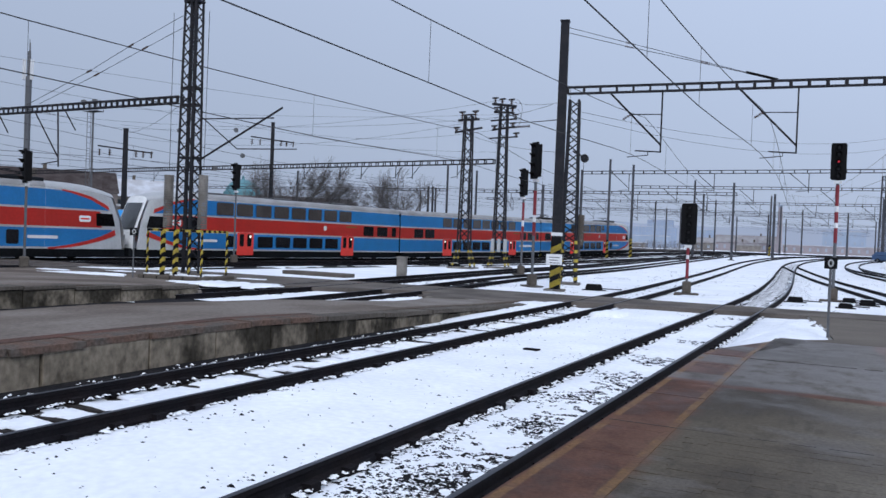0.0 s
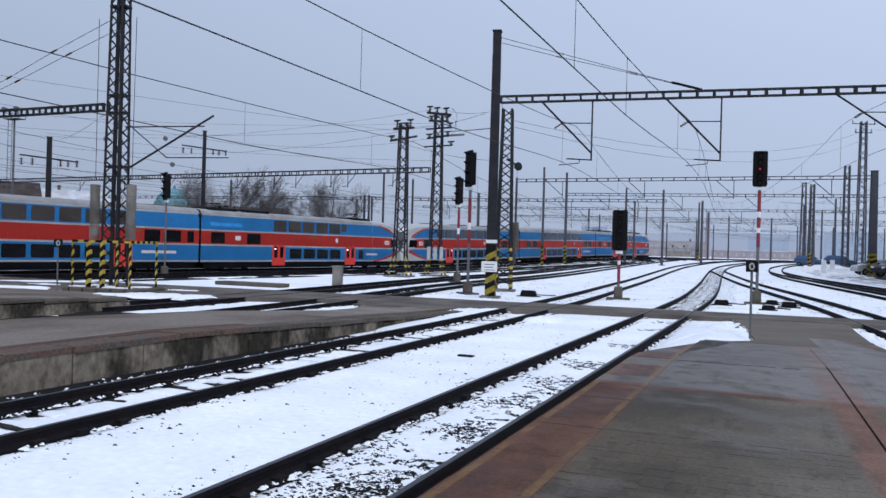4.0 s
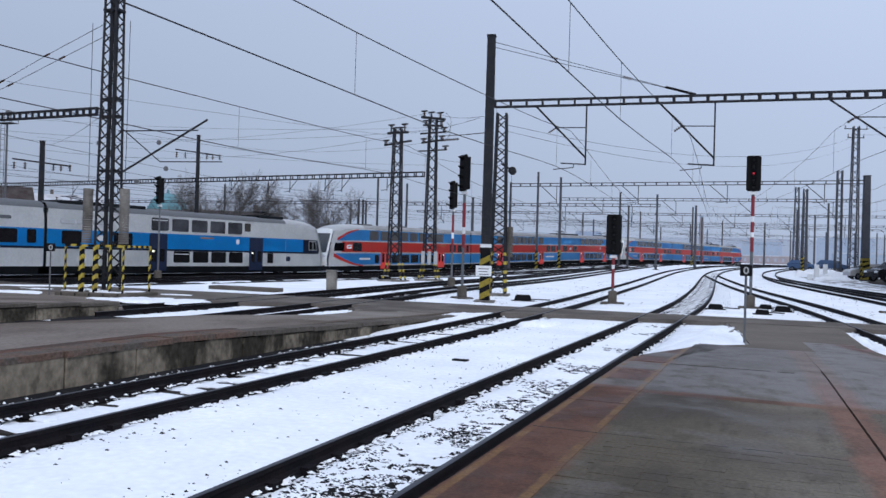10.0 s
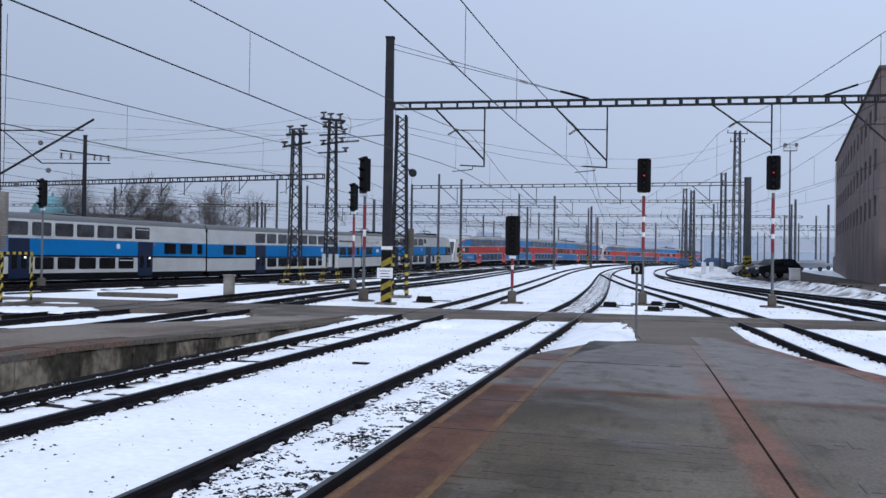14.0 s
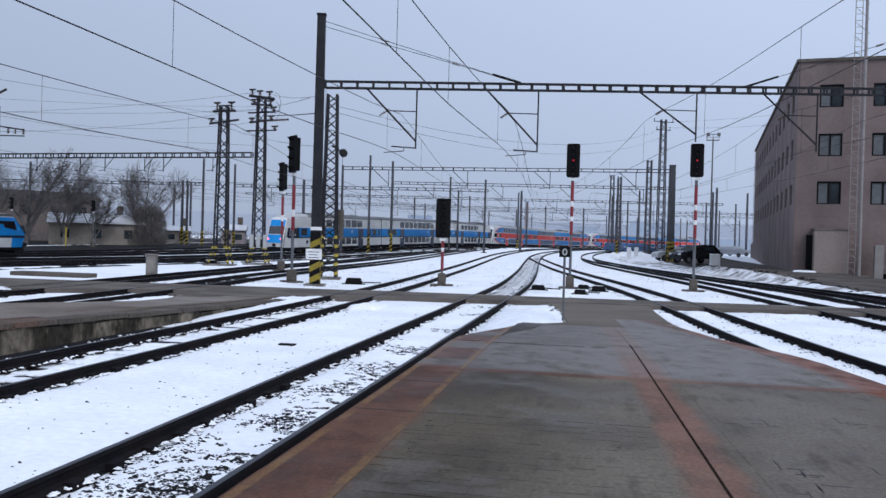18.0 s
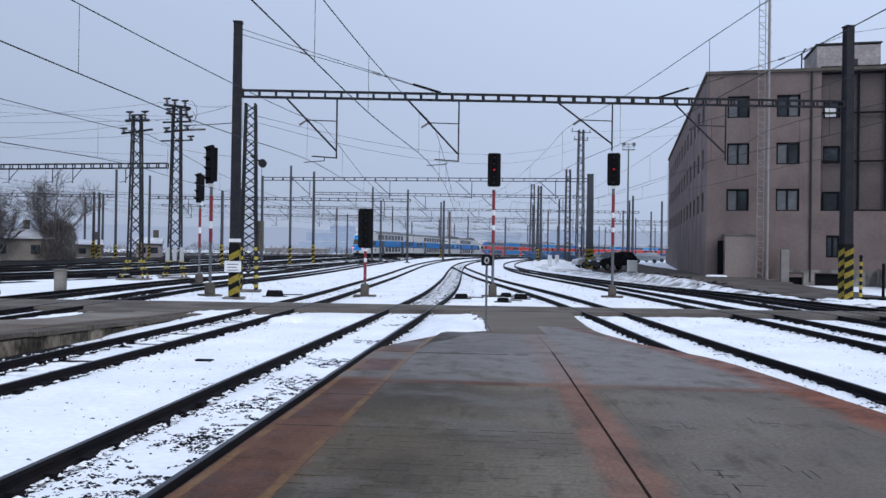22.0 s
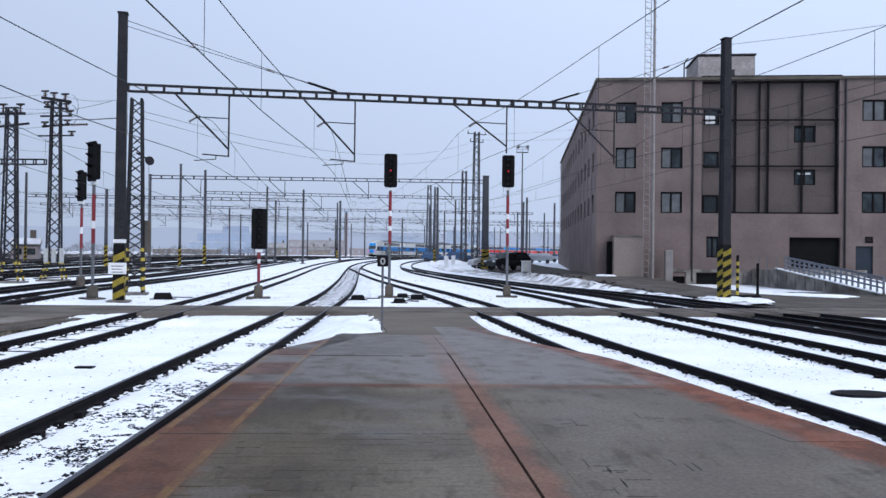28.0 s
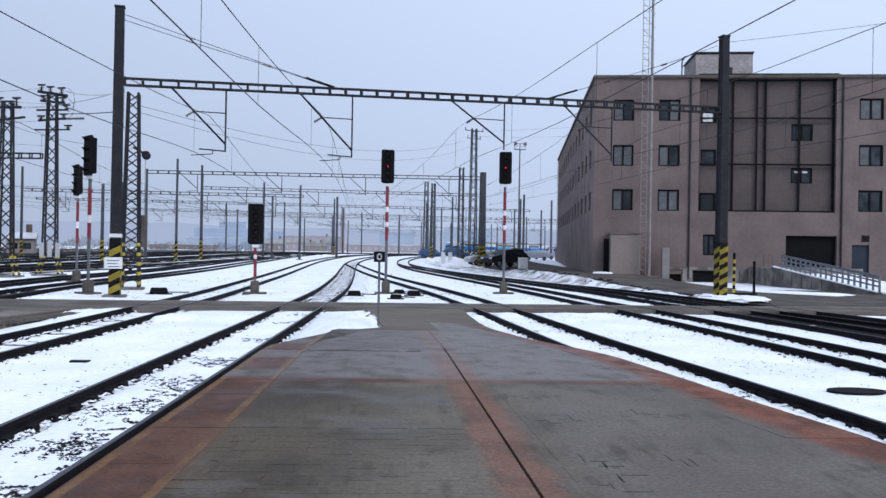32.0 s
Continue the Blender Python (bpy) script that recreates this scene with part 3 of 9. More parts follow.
bm = bmesh.new()
prev = None
for y in range(-100, 301, 4):
    cur = [bm.verts.new((main_x(y) + off, y, gz(y) + h)) for off, h in ((-76, -0.03), (-75, 0.035), (-50, 0.035), (-25, 0.035), (0, 0.035), (9.6, 0.035), (10.4, -0.03))]
    if prev:
        for i in range(len(cur) - 1):
            bm.faces.new((prev[i], prev[i + 1], cur[i + 1], cur[i]))
    prev = cur
bmesh.ops.recalc_face_normals(bm, faces=bm.faces)
tagged(part("yard_ballast", bm, BALLAST), "dark bare ballast under the main lines", "ballast", kind="structure")


def snow_ribbon(off, half, y0, y1, seed):
    """A thin uneven strip of snow lying along the main lines."""
    bm = bmesh.new()
    prev = None
    y = y0
    while y < y1:
        n0 = noise.noise(Vector((y * 0.35, seed, 0))) + 0.6 * noise.noise(Vector((y * 1.3, seed, 1)))
        w = half * max(0.0, 0.45 + n0)
        x = main_x(y) + off + 0.2 * noise.noise(Vector((y * 0.5, seed, 5)))
        if w > 0.03:
            cur = [bm.verts.new((x + w * k, y, gz(y) + h)) for k, h in ((-1, 0.0), (-0.6, 0.085), (0.6, 0.085), (1, 0.0))]
            if prev:
                for i in range(3):
                    bm.faces.new((prev[i], prev[i + 1], cur[i + 1], cur[i])).smooth = True
            prev = cur
        else:
            prev = None
        y += 0.4
    bmesh.ops.recalc_face_normals(bm, faces=bm.faces)
    tagged(part("snow_ribbon", bm, SNOW), "thin strip of snow along the dark ballast", "snow", kind="stuff")


for off, half in ((2.5, 0.55), (7.0, 0.6), (9.6, 0.6), (-3.1, 0.5), (-8.6, 0.45), (0.0, 0.4), (4.9, 0.35), (-13.5, 0.35), (-33, 0.3)):
    snow_ribbon(off, half * 1.3, 10, 190, off)

# loose dark stones showing through the snow, thick between the rails of the near track
def stones(name, label, spots, parent=None, material=None, kind="gravel"):
    v, f = [], []
    for x, y, z, r in spots:
        k = len(v)
        a = random.random() * 6.28
        h = r * random.uniform(0.25, 0.6)
        long = random.uniform(1.0, 2.2)
        for i in range(4):
            w = a + i * 1.571 + random.uniform(-0.3, 0.3)
            v.append((x + r * long * math.cos(w) * random.uniform(0.7, 1.2), y + r * math.sin(w) * random.uniform(0.7, 1.2), z - r * 0.3))
        v.append((x + random.uniform(-0.3, 0.3) * r, y + random.uniform(-0.3, 0.3) * r, z + h))
        f += [(k, k + 1, k + 4), (k + 1, k + 2, k + 4), (k + 2, k + 3, k + 4), (k + 3, k, k + 4)]
    me = bpy.data.meshes.new(name)
    me.from_pydata(v, [], f)
    me.materials.append(material or BALLAST)
    ob = new(name, me)
    if parent:
        ob.parent = parent
    return tagged(ob, label, kind, kind="stuff")


spots = []
while len(spots) < 14000:
    kind = random.random()
    y = 3 + 26 * random.random() ** 1.5
    if kind < 0.55:
        x = -3.87 + random.triangular(-0.66, 0.66, 0.4)
        dens = 0.75 * max(0, 1 - (y - 3) / 16) + 0.1
        if 0.55 * noise.noise(Vector((x * 1.2, y * 0.8, 3))) + 0.5 * noise.noise(Vector((x * 6, y * 5, 7))) < 0.36 - 0.6 * dens:
            continue
    elif kind < 0.75:
        c = random.choice((-3.87, -8.55))
        side = random.choice((-1, 1))
        x = c + side * (0.75 + random.choice((-1, 1)) * random.uniform(0.07, 0.24) ** 1.0)
        if noise.noise(Vector((x * 2, y * 2.2, 1))) < -0.1:
            continue
    elif kind < 0.80:
        x = random.choice((-5.15, -2.75, -7.35, -9.75)) + random.gauss(0, 0.22)
        if noise.noise(Vector((x * 1.1, y * 0.7, 9))) < 0.12:
            continue
    else:
        x = random.uniform(-7.6, -4.6)
        if random.random() > 0.035:
            continue
    spots.append((x, y, snow_height(x, y), random.uniform(0.008, 0.025) if random.random() < 0.85 else random.uniform(0.024, 0.042)))
stones("ballast_stones", "dark ballast stones showing through thin snow", spots)
spots = []
while len(spots) < 3500:
    name = random.choice(("track_e", "track_f", "track_g", "track_h", "track_c"))
    y = random.uniform(6, 46)
    p = at_y(name, y)
    x = p.x + random.choice((-0.75, 0.75)) + random.gauss(0, 0.25)
    if abs(abs(x - p.x) - 0.75) < 0.06 or noise.noise(Vector((x, y, 2))) < 0:
        continue
    spots.append((x, y, snow_height(x, y), random.uniform(0.015, 0.05)))
stones("ballast_stones", "scattered dark stones in the snow beside the rails", spots)

# grit and dark specks all over the snow beyond the crossing
spots = []
while len(spots) < 1500:
    y = 32.5 + 50 * random.random() ** 1.6
    x = random.uniform(-22 + (y - 32) * 0.1, 13 - (y - 32) * 0.08)
    if noise.noise(Vector((x * 0.35, y * 0.2, 6))) + 0.5 * noise.noise(Vector((x * 1.4, y * 0.9, 2))) < 0.05:
        continue
    spots.append((x, y, gz(y) + 0.008, random.uniform(0.015, 0.04)))
stones("ballast_stones", "grit and stones scattered over trodden snow", spots)

# grey trodden snow between the rails beyond the crossing, with grit in it
TRODDEN = mat("trodden_snow", (0.80, 0.81, 0.835), 0.85, vary=0.3, scale=4.5, fine=14, second=(0.26, 0.255, 0.26), amount=0.85, contrast=0.08, bump=0.9)
bm = bmesh.new()
prev = None
for k in range(198):
    y = 32.6 + 0.4 * k
    p = at_y("track_a", y)
    w0 = 0.62 * (0.85 + 0.3 * noise.noise(Vector((y * 0.8, 1, 0))))
    w1 = 0.62 * (0.85 + 0.3 * noise.noise(Vector((y * 0.8, 7, 0))))
    cur = [bm.verts.new((p.x + u, y, gz(y) + v + 0.02 * noise.noise(Vector((u * 4, y * 3, 1))))) for u, v in ((-w0, -0.02), (-0.5 * w0, 0.035), (0.0, 0.03), (0.5 * w1, 0.04), (w1, -0.02))]
    if prev:
        for i in range(4):
            bm.faces.new((prev[i], prev[i + 1], cur[i + 1], cur[i])).smooth = True
    prev = cur
bmesh.ops.recalc_face_normals(bm, faces=bm.faces)
part("trodden_snow", bm, TRODDEN, TRACK_OBJECTS["track_a"], "grey trodden snow along the rails")
spots = []
while len(spots) < 4200:
    y = 32 + 68 * random.random() ** 1.3
    p = at_y("track_a", y)
    u = random.uniform(-0.66, 0.66) if random.random() < 0.7 else random.uniform(0.85, 1.9)
    if noise.noise(Vector((u * 2.5, y * 1.1, 8))) < -0.1:
        continue
    spots.append((p.x + u, y, gz(y) + 0.03 * (abs(u) < 0.7), random.uniform(0.012, 0.034)))
stones("ballast_stones", "grit trodden into the snow along the track", spots)

# dark patches of bare ballast round the points on the far side of the crossing
spots = []
for name, y0, y1, n in (("track_h", 31, 56, 1500), ("track_g", 33, 60, 500), ("track_d", 20, 60, 1200)):
    for _ in range(n):
        y = random.uniform(y0, y1)
        p = at_y(name, y)
        x = p.x + random.uniform(-1.0, 1.0)
        spots.append((x, y, gz(y) + 0.01, random.uniform(0.05, 0.13)))
stones("ballast_stones", "bare dark ballast round the points", spots)


# ---- own platform, foot crossing, platforms to the side ----
def ramp(x, y):
    return 0.65 - 0.5 * min(1, max(0, (y - 12.5) / 16.5))


def left_edge(y):
    return -2.3 if y < 12.5 else -2.3 + 0.75 * smooth((y - 12.5) / 4.5)


def right_edge(y):
    return float(np.interp(y, (-25, -4, 2, 6.4, 8.7, 11.8, 15.1, 18.5, 20, 24, 29), (5.2, 5.0, 4.6, 4.11, 3.73, 3.26, 2.34, 1.86, 1.9, 1.95, 2.05)))


bm = bmesh.new()
LEFT_SIDE = [(left_edge(y), y) for y in (-25, 0, 6, 12.5, 13.5, 14.5, 15.5, 16.5, 17.0)]
RIGHT_SIDE = [(right_edge(y), y) for y in (29, 24, 20, 17, 15.1, 13.5, 11.8, 10, 8.7, 6.4, 2, -4, -25)]
slab(bm, LEFT_SIDE + [(-0.65, 18.3), (-0.9, 21), (-1.3, 24), (-1.6, 29.2)] + RIGHT_SIDE, -0.1, lambda x, y: ramp(x, y) - 0.03)
own = tagged(part("platform_own", bm, CONCRETE), "wet grey paved platform with red-stained edge slabs", "platform", kind="structure")


def strip(name, rows, material, parent, label="", top=0.0, step=1.0, y0=-10.0, y1=29.0, deep=0.035):
    """Paving between two side lines, laid a little above the platform's core."""
    a, b = rows
    bm = bmesh.new()
    ys = [float(v) for v in np.linspace(y0, y1, max(1, round((y1 - y0) / step)) + 1)]
    v = [[(f(y) if callable(f) else f, y) for f in (a, b)] for y in ys]
    up = [[bm.verts.new((x, y, ramp(x, y) + top)) for x, y in r] for r in v]
    dn = [[bm.verts.new((x, y, ramp(x, y) + top - deep)) for x, y in r] for r in v]
    for i in range(len(ys) - 1):
        bm.faces.new((up[i][0], up[i][1], up[i + 1][1], up[i + 1][0]))
        bm.faces.new((up[i][0], up[i + 1][0], dn[i + 1][0], dn[i][0]))
        bm.faces.new((up[i][1], dn[i][1], dn[i + 1][1], up[i + 1][1]))
    bm.faces.new((up[0][0], dn[0][0], dn[0][1], up[0][1]))
    bm.faces.new((up[-1][0], up[-1][1], dn[-1][1], dn[-1][0]))
    return part(name, bm, material, parent, label)


def mid_l(y):
    return 0.50 - 0.004 * (y - 9)


def drain(y):
    return 0.86 - 0.033 * (y - 4.9)


def mid_r(y):
    return 1.17 - 0.04 * (y - 4.9)


def inner_right(y):
    return right_edge(y) - float(np.interp(y, (0, 6, 9, 12, 16, 20), (0.85, 0.75, 0.85, 0.5, 0.3, 0.25)))


strip("paving_field", (-1.62, lambda y: mid_l(y) - 0.001), PAVING, own, "greenish grey block paving with a worn sheen", y1=9.215)
strip("paving_field", (-1.62, lambda y: mid_l(y) - 0.001), PAVING, own, "smooth damp bluish screed", y0=9.645, y1=17)
strip("paving_field", (lambda y: mid_r(y) + 0.001, inner_right), PAVING, own, "grey block paving with cracked joints", y1=9.215)
strip("paving_field", (lambda y: mid_r(y) + 0.001, inner_right), PAVING, own, "grey asphalt, patched", y0=9.645, y1=20)
strip("paving_field", (lambda y: -1.3 if y < 17.5 else -0.55 - 0.095 * max(0, y - 18.3), lambda y: right_edge(y) - 0.05), ASPHALT, own, "grey tarmac ramp", y0=17.0, y1=29, top=-0.002)
strip("channel_paving", (mid_l, lambda y: drain(y) - 0.0135), PAVING, own, "rust-stained paved strip", y1=17.0, top=-0.001)
strip("channel_paving", (lambda y: drain(y) + 0.0135, mid_r), PAVING, own, "rust-stained paved strip", y1=17.0, top=-0.001)
strip("drain_channel", (lambda y: drain(y) - 0.0135, lambda y: drain(y) + 0.0135), JOINT, own, "dark open joint", y1=13.0, top=-0.014, deep=0.015)
strip("channel_paving", (lambda y: drain(y) - 0.0098, lambda y: drain(y) + 0.0098), PAVING, own, "rust-stained paved strip", y0=13.01, y1=17.0, top=-0.004)
strip("cross_strip", (-1.62, lambda y: mid_l(y) - 0.001), PAVING, own, "rust-stained cross strip", y0=9.218, y1=9.642, step=0.424)
strip("cross_strip", (lambda y: mid_r(y) + 0.001, inner_right), PAVING, own, "dark patched cross strip", y0=9.218, y1=9.642, step=0.424)
for a, b, y in ((-2.25, 0.49, 6.75), (-1.6, 0.2, 12.3), (-1.55, 0.1, 5.2)):
    # a worn cross joint, broken into uneven lengths
    x = a
    while x < b:
        w = random.uniform(0.12, 0.5)
        yy = y + random.uniform(-0.006, 0.006)
        strip("open_joint", (x, min(b, x + w)), PATCH, own, y0=yy, y1=yy + random.uniform(0.005, 0.013), step=0.02, top=0.0022, deep=0.01)
        x += w + random.choice((0.0, 0.01, 0.1))
# broken block joints standing open in the paving
for cx, cy in ((1.40, 5.6), (1.45, 5.2), (1.34, 4.95), (1.5, 5.45), (1.5, 7.2), (1.28, 7.1), (2.1, 5.63), (-0.6, 5.5), (-0.9, 5.9), (-0.3, 5.0), (2.3, 7.4)):
    for _ in range(3):
        x, y = cx + random.uniform(-0.12, 0.12), cy + random.uniform(-0.1, 0.1)
        if random.random() < 0.5:
            strip("open_joint", (x, x + random.uniform(0.05, 0.22)), PATCH, own, y0=y, y1=y + 0.012, step=0.012, top=0.0018, deep=0.01)
        else:
            w = random.uniform(0.08, 0.28)
            strip("open_joint", (x, x + 0.011), PATCH, own, y0=y, y1=y + w, step=w, top=0.0018, deep=0.01)
y = 4.32
while y < 6.6:
    # short courses of blocks, a little uneven, with fine open joints
    x = -1.6 + random.uniform(-0.1, 0.0)
    while x < 0.42:
        if x > -1.62:
            strip("paving_block", (x, min(0.49, x + 0.1985)), PAVING, own, y0=y, y1=y + 0.0985, step=0.0985, top=0.004 + random.uniform(-0.0015, 0.002), deep=0.012)
        x += 0.2
    y += 0.1
# edge slabs, one by one
for y in np.arange(-9.65, 12.4, 0.95):
    y = float(y)
    strip("edge_slab", (-2.3, -1.625), PAVING, own, y0=y + 0.002, y1=y + 0.948, step=0.946, top=random.uniform(-0.003, 0.002), deep=0.12)
for y in np.arange(12.4, 16.6, 0.7):
    y = float(y)
    strip("edge_slab", (left_edge, lambda v: left_edge(v) + 0.62 - 0.02 * (v - 12)), PAVING, own, y0=y + 0.003, y1=y + 0.697, step=0.694, deep=0.12)
for y in np.arange(-9.65, 19.0, 0.95):
    y = float(y)
    strip("edge_slab", (inner_right, right_edge), PAVING, own, y0=y + 0.002, y1=y + 0.948, step=0.473, top=random.uniform(-0.003, 0.002), deep=0.12)

# snow lying against the platform's end
def heap(name, outline, height, parent=None, fray=0.10):
    """A low uneven bank of snow over an outline."""
    bm = bmesh.new()
    cx, cy = sum(x for x, _ in outline) / len(outline), sum(y for _, y in outline) / len(outline)
    rings = []
    pts = []
    for (x0, y0), (x1, y1) in zip(outline, outline[1:] + outline[:1]):
        n = max(2, int(math.hypot(x1 - x0, y1 - y0) / 0.18))
        pts += [(x0 + (x1 - x0) * k / n, y0 + (y1 - y0) * k / n) for k in range(n)]
    for s, h in ((1.0, -0.06), (0.97, 0.45), (0.88, 0.9), (0.6, 1.0), (0.25, 1.05)):
        ring = []
        for x, y in pts:
            w = 1 + fray * (noise.noise(Vector((x * 2.1, y * 2.1, 4))) + 0.5 * noise.noise(Vector((x * 6, y * 6, 4)))) if s > 0.8 else 1
            px, py = cx + (x - cx) * s * w, cy + (y - cy) * s * w
            base = height(px, py)
            ring.append(bm.verts.new((px, py, base[0] + base[1] * (h + 0.45 * h * noise.noise(Vector((px * 3, py * 3, 1))) + 0.3 * h * noise.noise(Vector((px * 7, py * 7, 5)))))))
        rings.append(ring)
    n = len(pts)
    for a, b in zip(rings, rings[1:]):
        for i in range(n):
            f = bm.faces.new((a[i], a[(i + 1) % n], b[(i + 1) % n], b[i]))
            f.smooth = True
    bm.faces.new(rings[-1]).smooth = True
    bmesh.ops.recalc_face_normals(bm, faces=bm.faces)
    return tagged(part(name, bm, SNOW, parent), "heaped wet snow beside the paving", "snow", kind="stuff")


heap("snow_bank", [(-2.75, 16.6), (-1.8, 17.0), (-0.62, 17.9), (-0.62, 20), (-0.8, 22.6), (-1.12, 25.4), (-1.5, 27.6), (-2.9, 26.6)], lambda x, y: (smooth((x + 2.7) / 1.3) * (ramp(x, y) - 0.17), 0.17))
heap("snow_bank", [(2.1, 19.5), (2.45, 18.2), (2.85, 18.6), (2.8, 21), (2.7, 24.6), (2.45, 27.4), (2.0, 27.2), (1.9, 25)], lambda x, y: (0.02, 0.13 - 0.004 * (y - 18)))
heap("snow_bank", [(-7.7, 24.0), (-6.8, 24.0), (-6.6, 25.6), (-7.4, 26)], lambda x, y: (0.0, 0.13))
heap("snow_bank", [(3.0, 26.2), (3.9, 26.2), (3.9, 27.6), (3.0, 27.6)], lambda x, y: (0.0, 0.14))

# platform to the side: core, wall panels with dark stains, coping slabs
def side_top(y):
    return 0.62 - 0.47 * min(1, max(0, (y - 11) / 14))


bm = bmesh.new()
SIDE_BACK = [(-14.85, 29), (-14.5, 25.7), (-13.9, 24.5), (-13.2, 22.5), (-13.0, 20.6), (-13.7, 18.8), (-14.6, 17), (-14.6, 11)]
slab(bm, [(-10.28, -25), (-10.28, 11), (-14.6, 11), (-14.6, -25)], -0.1, lambda x, y: side_top(y) - 0.03)
slab(bm, [(-10.28, 11), (-10.28, 25), (-10.5, 29)] + SIDE_BACK, -0.1, lambda x, y: side_top(min(y, 25)) - 0.03)
side = tagged(part("platform_side", bm, CONCRETE_DARK), "old side platform with a stained concrete wall", "platform", kind="structure")


def side_strip(name, x0, x1, material, y0, y1, top=0.0, deep=0.06, label=""):
    bm = bmesh.new()
    ys = [y0, y1] if not y0 < 11 < y1 else [y0, 11.0, y1]
    up = [[bm.verts.new((x, y, side_top(y) + top)) for x in (x0, x1)] for y in ys]
    dn = [[bm.verts.new((x, y, side_top(y) + top - deep)) for x in (x0, x1)] for y in ys]
    for i in range(len(ys) - 1):
        bm.faces.new((up[i][0], up[i][1], up[i + 1][1], up[i + 1][0]))
        bm.faces.new((up[i][0], up[i + 1][0], dn[i + 1][0], dn[i][0]))
        bm.faces.new((up[i][1], dn[i][1], dn[i + 1][1], up[i + 1][1]))
    bm.faces.new((up[0][0], dn[0][0], dn[0][1], up[0][1]))
    bm.faces.new((up[-1][0], up[-1][1], dn[-1][1], dn[-1][0]))
    return part(name, bm, material, side, label)


side_strip("paving", -14.55, -11.05, PATH_GREY, -20, 11, label="worn grey asphalt")
for y0, y1 in ((11.0, 18.0), (18.0, 25.0)):
    bm = bmesh.new()
    slab(bm, [(-11.05, y0), (-11.05, y1)] + [(x + 0.05, y) for x, y in [(float(np.interp(y1, [q[1] for q in SIDE_BACK[::-1]], [q[0] for q in SIDE_BACK[::-1]])), y1)] + [q for q in SIDE_BACK if y0 < q[1] < y1] + [(float(np.interp(y0, [q[1] for q in SIDE_BACK[::-1]], [q[0] for q in SIDE_BACK[::-1]])), y0)]], -0.05, lambda x, y: side_top(y))
    part("paving", bm, PATH_GREY if y0 < 15 else PATH_DRY, side, "worn grey asphalt")
bm = bmesh.new()
slab(bm, [(-11.05, 25.0), (-11.05, 29.0), (-14.8, 29.0), (-14.45, 25.7), (-14.2, 25.0)], -0.05, 0.15)
part("paving", bm, PATH_DRY, side, "worn grey asphalt")
side_strip("paving", -11.04, -10.72, PATH_GREY, 13.62, 27, top=-0.004, label="worn grey asphalt")
COPING = mat("rust_brown_coping", (0.128, 0.084, 0.066), 0.95, vary=0.3, scale=2.2, fine=18, second=(0.095, 0.084, 0.074), amount=0.95, bump=0.7, spec=0.05)
side_strip("edge_strip", -11.04, -10.72, RED_SLAB_B, -20, 13.6, top=0.003, label="pale red edge strip")
y = -6.0
while y < 24:
    side_strip("coping_slab", -10.71, -10.13 + random.uniform(-0.03, 0.015), COPING if y < 13 else CONCRETE_DARK, y + 0.01, y + random.uniform(1.16, 1.19), top=random.uniform(-0.012, 0.012), deep=0.10)
    y += 1.2
y = -6.0
while y < 23:
    w = random.choice((1.5, 1.9, 2.3))
    h = side_top(y + w) - 0.07
    bm = bmesh.new()
    box(bm, -10.24 + random.uniform(-0.015, 0.015), y + w / 2, -0.05, 0.12, w - 0.03, max(0.06, h + 0.05))
    bmesh.ops.bevel(bm, geom=list(bm.edges), offset=0.012, segments=1, affect="EDGES")
    part("wall_panel", bm, WALL_STAINED, side)
    y += w

# crusted snow between the wall and the rail, clods of snow along the rails
bm = bmesh.new()
prev = None
for k in range(300):
    y = 1.0 + k * 0.085
    broken = noise.noise(Vector((y * 2.3, 3, 7))) + 0.5 * noise.noise(Vector((y * 7, 1, 7)))
    w = (0.09 + 0.10 * smooth((y - 9) / 8)) * (1 + 0.7 * noise.noise(Vector((y * 1.1, 3, 0))) + 0.5 * noise.noise(Vector((y * 5, 3, 1))))
    if w < 0.02 or broken > 0.25 - 0.5 * smooth((13 - y) / 8) + 0.25 * smooth((y - 12) / 6):
        prev = None
        continue
    x = -9.66 + 0.06 * noise.noise(Vector((y * 0.9, 8, 0)))
    h = 0.07 + 0.04 * noise.noise(Vector((y * 3, 5, 0)))
    cur = [bm.verts.new(q) for q in ((x - w, y, -0.02), (x - w * 0.6, y, h * 0.8), (x, y, h), (x + w * 0.7, y, h * 0.7), (x + w, y, -0.02))]
    if prev:
        for i in range(4):
            bm.faces.new((prev[i], prev[i + 1], cur[i + 1], cur[i])).smooth = True
    prev = cur
bmesh.ops.recalc_face_normals(bm, faces=bm.faces)
tagged(part("snow_ridge", bm, SNOW), "crusted ridge of snow below the platform wall", "snow", kind="stuff")
bm = bmesh.new()
prev = None
for k in range(128):
    y = 1.0 + k * 0.125
    w = 0.22 + 0.34 * smooth((13 - y) / 8) + 0.09 * noise.noise(Vector((y * 2.4, 6, 0)))
    cur = [bm.verts.new((-10.16, y, 0.05)), bm.verts.new((-10.05 + w, y, 0.045)), bm.verts.new((-10.02 + w, y, -0.02))]
    if prev:
        for i in range(2):
            bm.faces.new((prev[i], prev[i + 1], cur[i + 1], cur[i]))
    prev = cur
bmesh.ops.recalc_face_normals(bm, faces=bm.faces)
heap("snow_bank", [(-10.22, 18.5), (-10.24, 22), (-10.55, 24.3), (-10.95, 26.0), (-9.9, 27.7), (-9.44, 27.5), (-9.42, 21), (-9.5, 18.0)], lambda x, y: (0.01 + 0.07 * smooth((y - 21) / 4), 0.085), None, 0.12)
tagged(part("bare_ballast", bm, BALLAST), "dark wet stones at the foot of the wall", "gravel", kind="stuff")
spots = []
